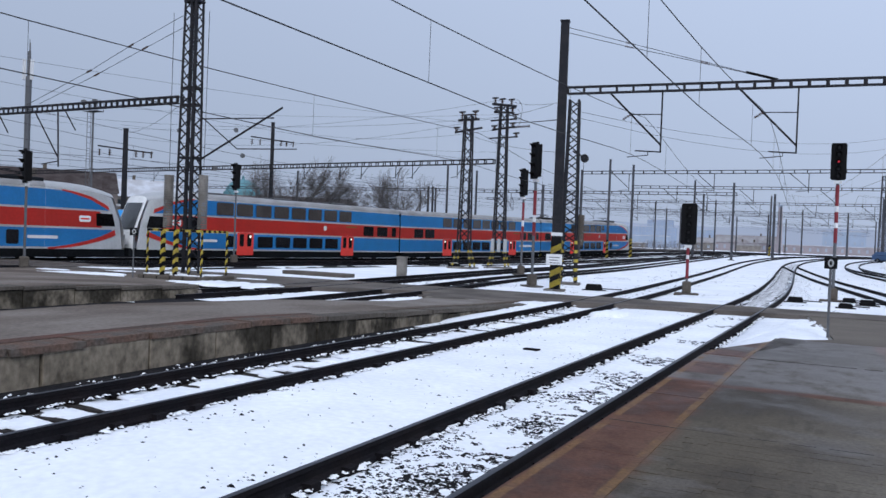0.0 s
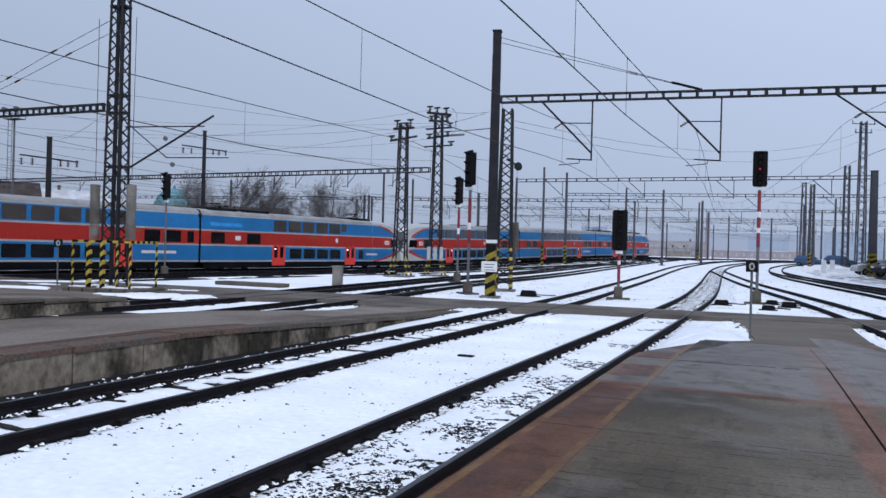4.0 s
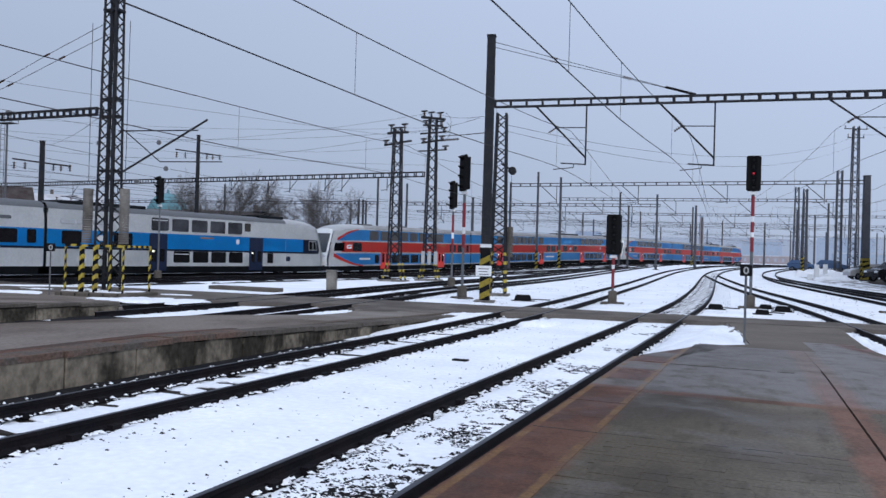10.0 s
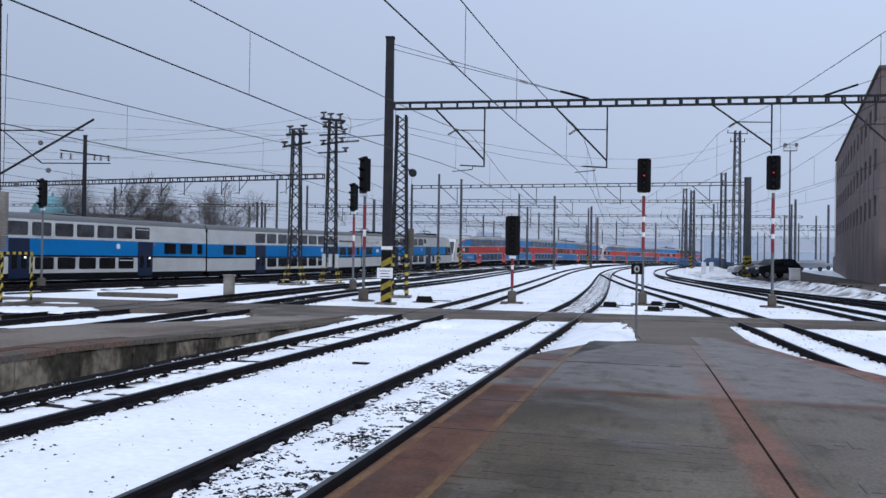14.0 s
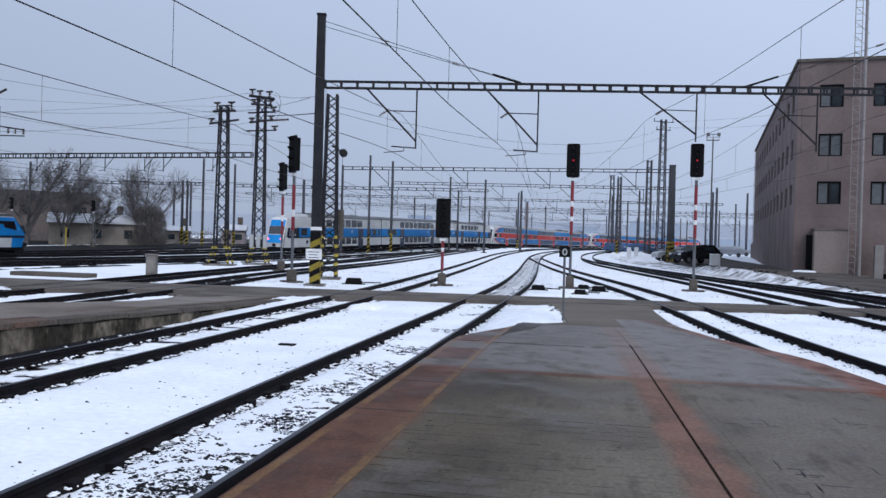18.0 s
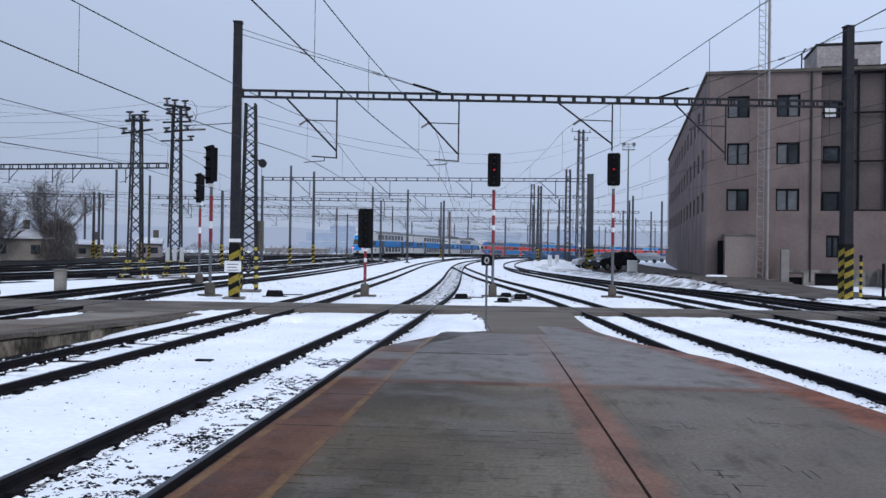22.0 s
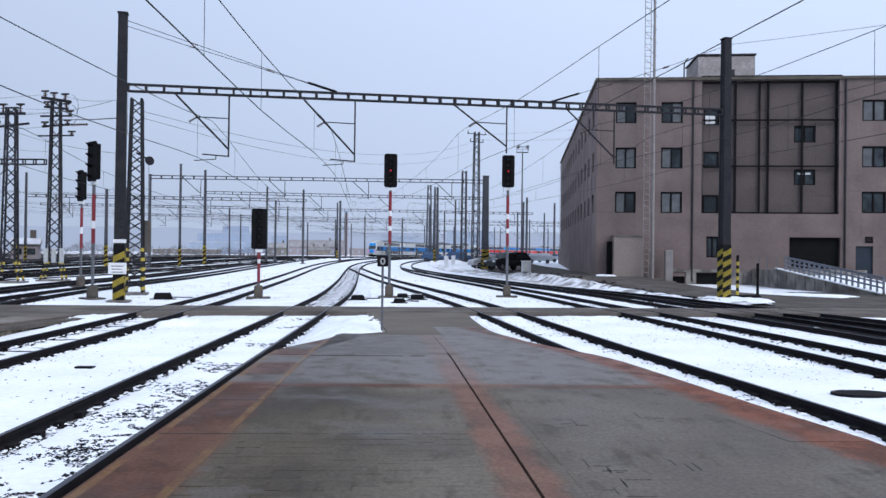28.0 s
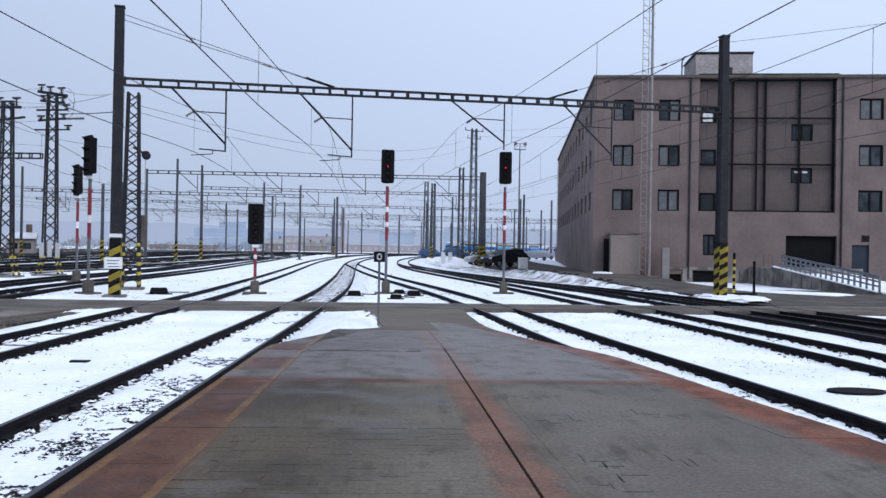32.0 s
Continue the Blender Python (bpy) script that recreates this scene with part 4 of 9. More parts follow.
while len(spots) < 7500:
    name = random.choice(("track_a", "track_a", "track_b", "track_b", "track_e", "track_f"))
    y = random.uniform(2.5, 29)
    p = at_y(name, y)
    d = random.choice((-0.7525, 0.7525)) + random.choice((-1, 1)) * (0.09 + abs(random.gauss(0, 0.06)))
    if noise.noise(Vector((p.x + d, y * 1.5, 4))) < -0.15:
        continue
    spots.append((p.x + d, y, 0.03, random.uniform(0.012, 0.032)))
for name, y0, y1 in (("track_e", 6.0, 29), ("track_f", 11, 30), ("track_b", 4.0, 28), ("track_a", 4.0, 28)):
    y = y0
    while y < y1:
        p = at_y(name, y)
        for d in (-0.7525, 0.7525):
            for side in (-1, 1, -1, 1):
                if random.random() < 0.7:
                    spots.append((p.x + d + side * random.uniform(0.12, 0.2), y + random.uniform(-0.25, 0.25), 0.035, random.uniform(0.025, 0.055)))
        y += 0.62
stones("snow_clods", "small clods of snow fallen along the rails", spots, None, SNOW, "snow")
spots = []
while len(spots) < 1500:
    x, y = random.uniform(3.5, 14), 7 + 22 * random.random()
    if noise.noise(Vector((x * 0.6, y * 0.35, 12))) + 0.5 * noise.noise(Vector((x * 2, y * 2, 1))) < 0.12:
        continue
    spots.append((x, y, snow_height(x, y) + 0.004, random.uniform(0.005, 0.017)))
stones("ballast_stones", "fine dark grit on the snow between the tracks", spots)
spots = []
while len(spots) < 700:
    y = 3 + 20 * random.random()
    if noise.noise(Vector((y * 1.3, 11, 0))) > -0.1:
        spots.append((-9.72 + random.gauss(0, 0.12), y, 0.045, random.uniform(0.015, 0.06)))
stones("snow_clods", "lumps of dirty snow at the foot of the wall", spots, None, SNOW, "snow")

# second platform beyond, only its stained edge and ramp show
def far_top(y):
    return 0.60 - 0.20 * min(1, max(0, (y - 14) / 5))


bm = bmesh.new()
slab(bm, [(-20.0, -25), (-20.0, 14), (-35.5, 14), (-35.5, -25)], -0.1, 0.60)
slab(bm, [(-20.0, 14.001), (-20.12, 19.2), (-24.0, 20.4), (-35.5, 19.2), (-35.5, 14.001)], -0.1, lambda x, y: far_top(y))
far_plat = tagged(part("platform_far", bm, PATH_GREY), "far low platform with a concrete edge and light snow", "platform", kind="structure")
bm = bmesh.new()
slab(bm, [(-20.2, 19.3), (-20.3, 20), (-23.0, 22.5), (-25.2, 24.9), (-35.5, 24.8), (-35.5, 19.3), (-24.0, 20.5)], -0.1, 0.145)
part("ramp_paving", bm, PATH_GREY, far_plat, "worn grey asphalt at the platform's end")
for y in np.arange(-3, 19, 1.6):
    bm = bmesh.new()
    box(bm, -19.95, float(y) + 0.8, -0.05, 0.12, 1.57, far_top(float(y) + 1.6) - 0.06)
    part("wall_panel", bm, WALL_STAINED, far_plat)
    bm = bmesh.new()
    box(bm, -20.15, float(y) + 0.8, far_top(float(y) + 1.6) - 0.09, 0.62, 1.58, 0.11)
    bmesh.ops.bevel(bm, geom=list(bm.edges), offset=0.015, segments=1, affect="EDGES")
    part("coping_slab", bm, CONCRETE_DARK, far_plat)
ragged_strip("bare_ballast", "track_c", -3.2, 1.5, 4, 18.6, TRACK_OBJECTS["track_c"], "bare dark ballast below the platform wall", 0.03, 0.3, 21)

heap("snow_patch", [(-32.2, 22.0), (-30.6, 22.1), (-28.4, 23.6), (-28.9, 24.3), (-31.2, 23.3)], lambda x, y: (0.14, 0.07), fray=0.4)
heap("snow_patch", [(-24.9, 22.9), (-22.6, 22.2), (-20.4, 22.9), (-20.3, 24.6), (-23.8, 24.5)], lambda x, y: (0.12, 0.08), fray=0.4)
heap("snow_patch", [(-14.95, 18.6), (-14.0, 19.0), (-13.1, 20.8), (-13.3, 22.6), (-14.0, 24.4), (-14.6, 25.9), (-14.95, 25.6)], lambda x, y: (0.0, 0.10), fray=0.15)
for x, y, w, d in ((-28.9, 23.4, 1.0, 0.25), (-31.0, 25.9, 0.8, 0.3), (-25.2, 25.9, 0.6, 0.3), (-33.4, 24.0, 0.9, 0.25), (-24.0, 26.9, 0.8, 0.3)):
    heap("snow_patch", [(x - w, y - d), (x + w * 0.2, y - d * 1.3), (x + w, y - d * 0.4), (x + w * 0.8, y + d), (x - w * 0.6, y + d * 0.8)], lambda px, py: (0.14, 0.04), fray=0.5)
heap("snow_patch", [(-34.6, 26.4), (-33.0, 26.6), (-31.0, 28.6), (-31.4, 29.2), (-33.6, 27.6)], lambda x, y: (0.14, 0.06), fray=0.4)

# foot crossing: tarmac with timber or rubber strips next to the rails
bm = bmesh.new()
slab(bm, [(-60, 24.0), (-30, 25.0), (-20.6, 24.5), (-18.0, 26.0), (-15.4, 27.3), (-14.75, 27.3), (-14.6, 25.2), (-11, 25.6), (-9.6, 27.4), (-5, 28.5), (0, 29.0), (20, 30.2), (60, 31.5), (60, 36.5), (24, 33.6), (12, 32.2), (0, 31.4), (-12, 30.9), (-30, 29.6), (-60, 28)], -0.05, 0.163)
crossing = tagged(part("crossing", bm, TARMAC), "dark worn tarmac foot crossing over the tracks", "crossing", kind="structure")
bm = bmesh.new()
sweep(bm, [(-9.6, 31.02, 0), (0, 31.42, 0), (12, 32.2, 0), (24, 33.6, 0)], [(-0.1, 0.0), (-0.1, 0.172), (0.1, 0.172), (0.1, 0.0)])
part("kerb", bm, CONCRETE, crossing, "pale concrete kerb along the crossing")
# ---- masts, gantries and signals ----
def stand(x, y, turn=0.0, z=None):
    return pose(x, y, gz(y) if z is None else z, 0, 0, turn)


def hazard(parent, w, d, z0, z1, name="hazard_band", step=0.55):
    """Slanting black and yellow bands round a square post."""
    h = z1 - z0
    bm = bmesh.new()
    box(bm, 0, 0, z0, w + 0.012, d + 0.012, h)
    band = part("hazard_sleeve", bm, BLACK, parent, "black base of hazard stripes")
    a, b = (w + 0.02) / 2, (d + 0.02) / 2
    z = z0
    while z < z1 - step * 0.5:
        t = min(step * 0.52, z1 - z)
        lift = min(step * 0.45, z1 - z - t)
        bm = bmesh.new()
        for sx, sy, ux, uy, f in ((-a, -b, 2 * a, 0, 1), (a, -b, 0, 2 * b, 1), (a, b, -2 * a, 0, 1), (-a, b, 0, -2 * b, 1)):
            v = [bm.verts.new(p) for p in ((sx, sy, z), (sx + ux, sy + uy, z + lift), (sx + ux, sy + uy, z + lift + t), (sx, sy, z + t))]
            bm.faces.new(v)
        bmesh.ops.solidify(bm, geom=bm.faces[:], thickness=0.004)
        part(name, bm, YELLOW, band, "slanting yellow stripe")
        z += step
    return band


def lattice(name, label, x, y, h, w0, w1, turn=0.0, panel=0.9, leg=0.09, lace=0.04, base=True, feet=0.0, category="mast", stripes=0.0):
    """A four-legged lattice mast that tapers upwards, laced on its four faces."""
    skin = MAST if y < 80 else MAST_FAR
    ob = thing(name, label, category, stand(x, y, turn))
    def corner(i, z):
        w = (w0 + (w1 - w0) * z / h) / 2
        if feet and z < 1.6:
            w += feet * (1.6 - z) / 1.6
        return Vector(((-w, w, w, -w)[i], (-w, -w, w, w)[i], z))
    for i in range(4):
        bm = bmesh.new()
        if feet:
            bar(bm, corner(i, 0), corner(i, 1.6), leg)
        bar(bm, corner(i, 1.6 if feet else 0), corner(i, h), leg)
        part("leg", bm, skin, ob)
    for i in range(4):
        bm = bmesh.new()
        z, k = (1.6 if feet else 0.3), 0
        j = (i + 1) % 4
        rows = []
        while z < h + 1e-6:
            c = corner(i if k % 2 == 0 else j, z)
            out = Vector((c.x, c.y, 0)).normalized() * 0.014
            rows.append([bm.verts.new(c + out + Vector((0, 0, -lace))), bm.verts.new(c + out + Vector((0, 0, lace))), bm.verts.new(c - out + Vector((0, 0, lace))), bm.verts.new(c - out + Vector((0, 0, -lace)))])
            if z >= h:
                break
            z, k = min(h, z + panel), k + 1
        for r0, r1 in zip(rows, rows[1:]):
            for n in range(4):
                bm.faces.new((r0[n], r1[n], r1[(n + 1) % 4], r0[(n + 1) % 4]))
        part("lacing", bm, skin, ob)
    if base:
        bm = bmesh.new()
        box(bm, 0, 0, -0.1, w0 + 2 * feet + 0.5, w0 + 2 * feet + 0.5, 0.22)
        bmesh.ops.bevel(bm, geom=list(bm.edges), offset=0.03, segments=1, affect="EDGES")
        part("footing", bm, CONCRETE, ob, "snow-dusted concrete footing")
    if stripes:
        for i in range(4):
            z = 0.25
            while z < stripes:
                bm = bmesh.new()
                bar(bm, corner(i, z), corner(i, z + 0.17), leg + 0.02)
                part("hazard_band", bm, YELLOW, ob, "yellow hazard band")
                z += 0.5
    return ob


def insulator(bm, a, b, r=0.06, n=5):
    a, b = Vector(a), Vector(b)
    tube(bm, a, b, r * 0.35)
    for k in range(n):
        t = (k + 0.5) / n
        p = a.lerp(b, t)
        d = (b - a).normalized() * 0.012
        tube(bm, p - d, p + d, r, 8)


def crossarm(parent, z, length, insulators, turn=0.0):
    """A horizontal arm across a mast with standing insulators."""
    d = Vector((math.cos(radians(turn)), math.sin(radians(turn)), 0))
    bm = bmesh.new()
    bar(bm, -d * length / 2 + Vector((0, 0, z)), d * length / 2 + Vector((0, 0, z)), 0.09)
    arm = part("crossarm", bm, MAST, parent)
    for u in insulators:
        bm = bmesh.new()
        p = d * u + Vector((0, 0, z + 0.04))
        insulator(bm, p, p + Vector((0, 0, 0.42)), 0.09, 4)
        part("insulator", bm, BROWN_GLAZE, arm)
    return arm


def switch_head(parent, arms):
    """Heavy switch gear at a mast's head: short thick arms with stubby insulators."""
    for z, length, w, turn, stubs, tilt in arms:
        d = Vector((math.cos(radians(turn)), math.sin(radians(turn)), 0))
        up = Vector((0, 0, tilt / 2))
        bm = bmesh.new()
        bar(bm, -d * length / 2 + Vector((0, 0, z)) + up, d * length / 2 + Vector((0, 0, z)) - up, w)
        arm = part("crossarm", bm, MAST, parent)
        for u, h in stubs:
            p = d * u + Vector((0, 0, z + w / 2 - tilt * u / length))
            bm = bmesh.new()
            insulator(bm, p, p + Vector((0, 0, h)), 0.15, 3)
            part("insulator", bm, BROWN_GLAZE, arm)
            bm = bmesh.new()
            bar(bm, p + Vector((0, 0, h)) - d * 0.28, p + Vector((0, 0, h)) + d * 0.28, 0.11)
            part("switch_blade", bm, MAST, arm)


def post_mast(name, label, x, y, h, w=0.42, turn=0.0, stripes=2.6, taper=0.8, plate=False, category="mast"):
    """A box-section mast post with flanges, hazard bands at its foot and a concrete base."""
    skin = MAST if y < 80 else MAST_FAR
    ob = thing(name, label, category, stand(x, y, turn))
    for s in (-1, 1):
        bm = bmesh.new()
        v = []
        for z, k in ((0, 1.0), (h, taper)):
            for px, py in ((-0.5, s * 0.5), (0.5, s * 0.5), (0.5, s * 0.3), (-0.5, s * 0.3)):
                v.append(bm.verts.new((px * w * k, py * w * k, z)))
        for a in range(4):
            bm.faces.new((v[a], v[(a + 1) % 4], v[4 + (a + 1) % 4], v[4 + a]))
        bm.faces.new(v[:4])
        bm.faces.new(v[4:])
        bmesh.ops.recalc_face_normals(bm, faces=bm.faces)
        part("channel", bm, skin, ob)
    bm = bmesh.new()
    v = []
    for z, k in ((0, 1.0), (h - 0.05, taper)):
        for px, py in ((-0.42, -0.4), (0.42, -0.4), (0.42, 0.4), (-0.42, 0.4)):
            v.append(bm.verts.new((px * w * k, py * w * k, z)))
    for a in range(4):
        bm.faces.new((v[a], v[(a + 1) % 4], v[4 + (a + 1) % 4], v[4 + a]))
    bm.faces.new(v[4:])
    bmesh.ops.recalc_face_normals(bm, faces=bm.faces)
    part("web", bm, skin, ob)
    bm = bmesh.new()
    box(bm, 0, 0, h, w * 0.95, w * 0.95, 0.06)
    part("cap", bm, skin, ob)
    bm = bmesh.new()
    box(bm, 0, 0, -0.1, w + 0.5, w + 0.5, 0.2)
    bmesh.ops.bevel(bm, geom=list(bm.edges), offset=0.03, segments=1, affect="EDGES")
    part("footing", bm, CONCRETE, ob)
    if stripes:
        hazard(ob, w, w, 0.1, stripes)
    if plate:
        bm = bmesh.new()
        box(bm, -0.05, -w / 2 - 0.05, 1.25, 0.75, 0.04, 0.5)
        bmesh.ops.bevel(bm, geom=list(bm.edges), offset=0.01, segments=1, affect="EDGES")
        p = part("notice_plate", bm, WHITE, ob, "white notice plate")
        for k, (u, l) in enumerate(((0, 0.5), (-0.03, 0.42), (0.02, 0.46))):
            bm = bmesh.new()
            box(bm, -0.05 + u, -w / 2 - 0.073, 1.58 - 0.13 * k, l, 0.006, 0.04)
            part("text_bar", bm, GREY, p)
        bm = bmesh.new()
        box(bm, 0, 0, 2.62, w + 0.03, w + 0.03, 0.16)
        part("number_band", bm, WHITE, ob, "white number band")
    return ob


def ladder_beam(name, label, a, b, depth=0.34, width=0.3, step=0.75, chord=0.07, category="gantry beam"):
    """A beam of two chords a side with upright battens between them."""
    a, b = Vector(a), Vector(b)
    d = b - a
    length = d.length
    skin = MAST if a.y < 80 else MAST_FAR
    ob = thing(name, label, category, Matrix.Translation(a) @ d.to_track_quat("X", "Z").to_matrix().to_4x4())
    for z, nm in ((depth / 2, "top_chord"), (-depth / 2, "bottom_chord")):
        bm = bmesh.new()
        for s in (-width / 2, width / 2):
            bar(bm, (0, s, z), (length, s, z), chord)
        part(nm, bm, skin, ob)
    n = int(length / step)
    bm = bmesh.new()
    for s in (-width / 2, width / 2):
        box(bm, 0, s, -depth / 2, 0.1, 0.03, depth)
    me = part("batten", bm, skin, ob)
    for k in range(1, n + 1):
        q = me.copy()
        scene.collection.objects.link(q)
        q.location = (k * length / n, 0, 0)
    return ob


# the near gantry over the tracks beside the platform
GL, GR = Vector((-12.85, 35.4, 0)), Vector((17.04, 42.34, 0))
GU = (GR - GL).normalized()
GTURN = math.degrees(math.atan2(GU.y, GU.x))
post_mast("gantry_mast", "dark box-section gantry mast with hazard stripes and plate", GL.x, GL.y, 12.75, 0.46, GTURN, 2.55, plate=True)
post_mast("gantry_mast", "dark box-section gantry mast with hazard stripes", GR.x, GR.y, 14.2, 0.5, GTURN, 3.0)
ladder_beam("gantry_beam", "dark ladder-like steel gantry beam carrying the wires", GL + GU * 0.25 + Vector((0, 0, 9.5)), GL + GU * 30.4 + Vector((0, 0, 10.2)), 0.30, 0.28, 0.75, 0.06)


def beam_z(u):
    return 9.5 + 0.7 * u / 30.4


def on_beam(u, z):
    p = GL + GU * u
    return Vector((p.x, p.y, z))


def drop_bracket(u0, u1, zlow, long=True):
    """A hanging support under the beam: upright, brace, spacer and steady arm."""
    ob = thing("drop_bracket", "thin steel hanging bracket with a registration arm", "bracket", group="gantry brackets")
    bm = bmesh.new()
    tube(bm, on_beam(u1, beam_z(u1) - 0.15), on_beam(u1, zlow), 0.04)
    part("drop_tube", bm, MAST, ob)
    bm = bmesh.new()
    tube(bm, on_beam(u0, beam_z(u0) - 0.15), on_beam(u1, zlow + 0.35), 0.045)
    part("brace", bm, MAST, ob)
    bm = bmesh.new()
    m = on_beam(u0, beam_z(u0) - 0.15).lerp(on_beam(u1, zlow + 0.35), 0.42)
    tube(bm, m, on_beam(u1, m.z), 0.025)
    part("spacer", bm, MAST, ob)
    bm = bmesh.new()
    s = m + Vector((-0.35, -0.1, -0.25))
    insulator(bm, m, s, 0.07, 4)
    part("insulator", bm, BROWN_GLAZE, ob)
    if long:
        bm = bmesh.new()
        a = on_beam(u1, zlow + 0.03)
        tube(bm, a, on_beam(u1 - 1.15, zlow + 0.08), 0.03)
        tube(bm, on_beam(u1 - 0.55, zlow + 0.05), on_beam(u1 - 0.55, zlow - 0.12), 0.02)
        tube(bm, on_beam(u1 - 0.55, zlow - 0.12), on_beam(u1 - 1.5, zlow - 0.22), 0.02)
        part("registration_arm", bm, MAST, ob)
    return ob


drop_bracket(2.2, 4.58, 6.62)
drop_bracket(7.9, 10.38, 6.64)
drop_bracket(15.25, 18.05, 7.4, False)
drop_bracket(21.3, 24.0, 7.1, False)

# stay wires from the mast heads down to the beam, with a black tensioning bar
def stay(points, r=0.014, label="tight stay wire with insulators"):
    ob = thing("stay_wire", label, "wire")
    for a, b in zip(points, points[1:]):
        bm = bmesh.new()
        tube(bm, a, b, r, 5)
        part("wire", bm, WIRE, ob)
    for p in points[1:-1]:
        bm = bmesh.new()
        d = (points[-1] - points[0]).normalized() * 0.2
        insulator(bm, p - d, p + d, 0.05, 5)
        part("insulator", bm, BROWN_GLAZE, ob)
    return ob


stay([on_beam(0.1, 12.5), on_beam(3.0, 11.68), on_beam(6.4, 10.74), on_beam(8.2, 10.25)])
stay([on_beam(0.1, 12.25), on_beam(3.0, 11.5), on_beam(6.4, 10.68), on_beam(8.2, 10.22)])
bm = bmesh.new()
tube(bm, on_beam(8.15, 10.27), on_beam(9.5, 9.92), 0.06)
tagged(part("tension_bar", bm, BLACK), "black tensioning bar on the gantry beam", "bar")
stay([on_beam(30.3, 13.7), on_beam(27, 12.4), on_beam(23.7, 11.25), on_beam(20.5, 10.15)])
bm = bmesh.new()
tube(bm, on_beam(20.3, 10.1), on_beam(22.0, 10.68), 0.05)
tagged(part("tension_bar", bm, BLACK), "black tensioning bar on the gantry beam", "bar")

# lattice masts
lat = lattice("lattice_mast", "tall dark lattice mast with switch gear at its head", -27.3, 55.2, 11.9, 0.92, 0.55, 12, 0.8, 0.1, 0.05, feet=0.3, stripes=1.4)
switch_head(lat, ((11.55, 1.9, 0.17, -20, ((-0.62, 0.55), (0.62, 0.55)), 0.0), (11.95, 1.0, 0.10, -20, (), 0.0), (10.75, 2.5, 0.13, -20, ((-1.1, 0.3),), -0.25), (10.45, 1.5, 0.08, 70, (), 0.0)))
lat = lattice("lattice_mast", "tall dark lattice mast crowned with crossarms and insulators", -26.2, 59.5, 13.3, 0.92, 0.55, 12, 0.8, 0.1, 0.05, feet=0.3, stripes=1.4)
switch_head(lat, ((13.35, 2.3, 0.20, -22, ((-0.9, 0.42), (-0.2, 0.38), (0.7, 0.42)), 0.35), (12.75, 1.9, 0.16, -22, ((-0.7, 0.3), (0.8, 0.3)), 0.2), (12.15, 2.5, 0.12, -22, ((1.1, 0.3),), 0.0), (11.45, 2.2, 0.14, -22, ((-0.9, 0.25), (0.9, 0.25)), -0.15), (10.7, 2.8, 0.10, -22, ((1.25, 0.25),), 0.0)))
bm = bmesh.new()
insulator(bm, (0.7, -0.2, 11.5), (2.3, -0.7, 11.55), 0.11, 9)
part("strain_insulator", bm, BROWN_GLAZE, lat, "long dark strain insulator")
for k, (u, z, r) in enumerate(((0.9, 12.9, 0.9), (1.0, 12.3, 0.7), (-0.9, 12.2, 0.8))):
    bm = bmesh.new()
    pts = [Vector((u + r * 0.7 * math.cos(w), -0.2, z + r * math.sin(w))) for w in np.linspace(-1.3, 1.3, 9)]
    for p, q in zip(pts, pts[1:]):
        tube(bm, p, q, 0.014, 4)
    part("jumper_loop", bm, WIRE, lat, "looped jumper wire")
for k in range(3):
    bm = bmesh.new()
    box(bm, -0.35 + 0.52 * k, -0.9, 1.35, 0.27, 0.3, 1.05)
    bmesh.ops.bevel(bm, geom=list(bm.edges), offset=0.03, segments=1, affect="EDGES")
    part("switch_box", bm, GREY_PALE, lat, "pale equipment box")
lat = lattice("lattice_mast", "dark battened mast with a tensioning drum", -14.35, 41.8, 10.2, 0.85, 0.5, GTURN, 0.5, 0.10, 0.035, stripes=2.3)
bm = bmesh.new()
for s in (-0.14, 0.14):
    tube(bm, (0.66, s - 0.03, 7.0), (0.66, s + 0.03, 7.0), 0.22, 20)
part("tension_wheel", bm, MAST, lat, "pulley wheel of the tensioning gear")
bm = bmesh.new()
tube(bm, (0.6, -0.3, 7.0), (0.6, 0.3, 7.0), 0.08)
tube(bm, (0, 0, 7.4), (0.72, 0, 7.0), 0.05)
tube(bm, (0.62, 0, 6.9), (0.62, 0, 3.8), 0.012)
part("tension_gear", bm, MAST, lat)
for k in range(14):
    bm = bmesh.new()
    tube(bm, (0.62, 0, 2.2 + k * 0.12), (0.62, 0, 2.31 + k * 0.12), 0.17, 12)
    part("counterweight", bm, CONCRETE_DARK, lat)
lat = lattice("lattice_mast", "tall lattice mast standing at the yard's edge", 9.2, 112, 19.0, 1.0, 0.62, 10, 0.9, 0.12, 0.05)
for z, l in ((18.7, 3.0), (17.6, 2.2)):
    crossarm(lat, z, l, (-l / 2 + 0.1, l / 2 - 0.1), 15)

lattice("lattice_mast", "slim lattice mast among the far wires", 3.2, 137, 13.1, 0.9, 0.5, 10, 0.9, 0.09, 0.05)
lattice("lattice_mast", "slim lattice mast among the far wires", 4.4, 137.4, 12.9, 0.9, 0.5, 10, 0.9, 0.09, 0.05)
lattice("lattice_mast", "twin-legged lattice mast beside the yard road", 8.38, 125, 14.6, 0.75, 0.6, 10, 0.8, 0.12, 0.04)

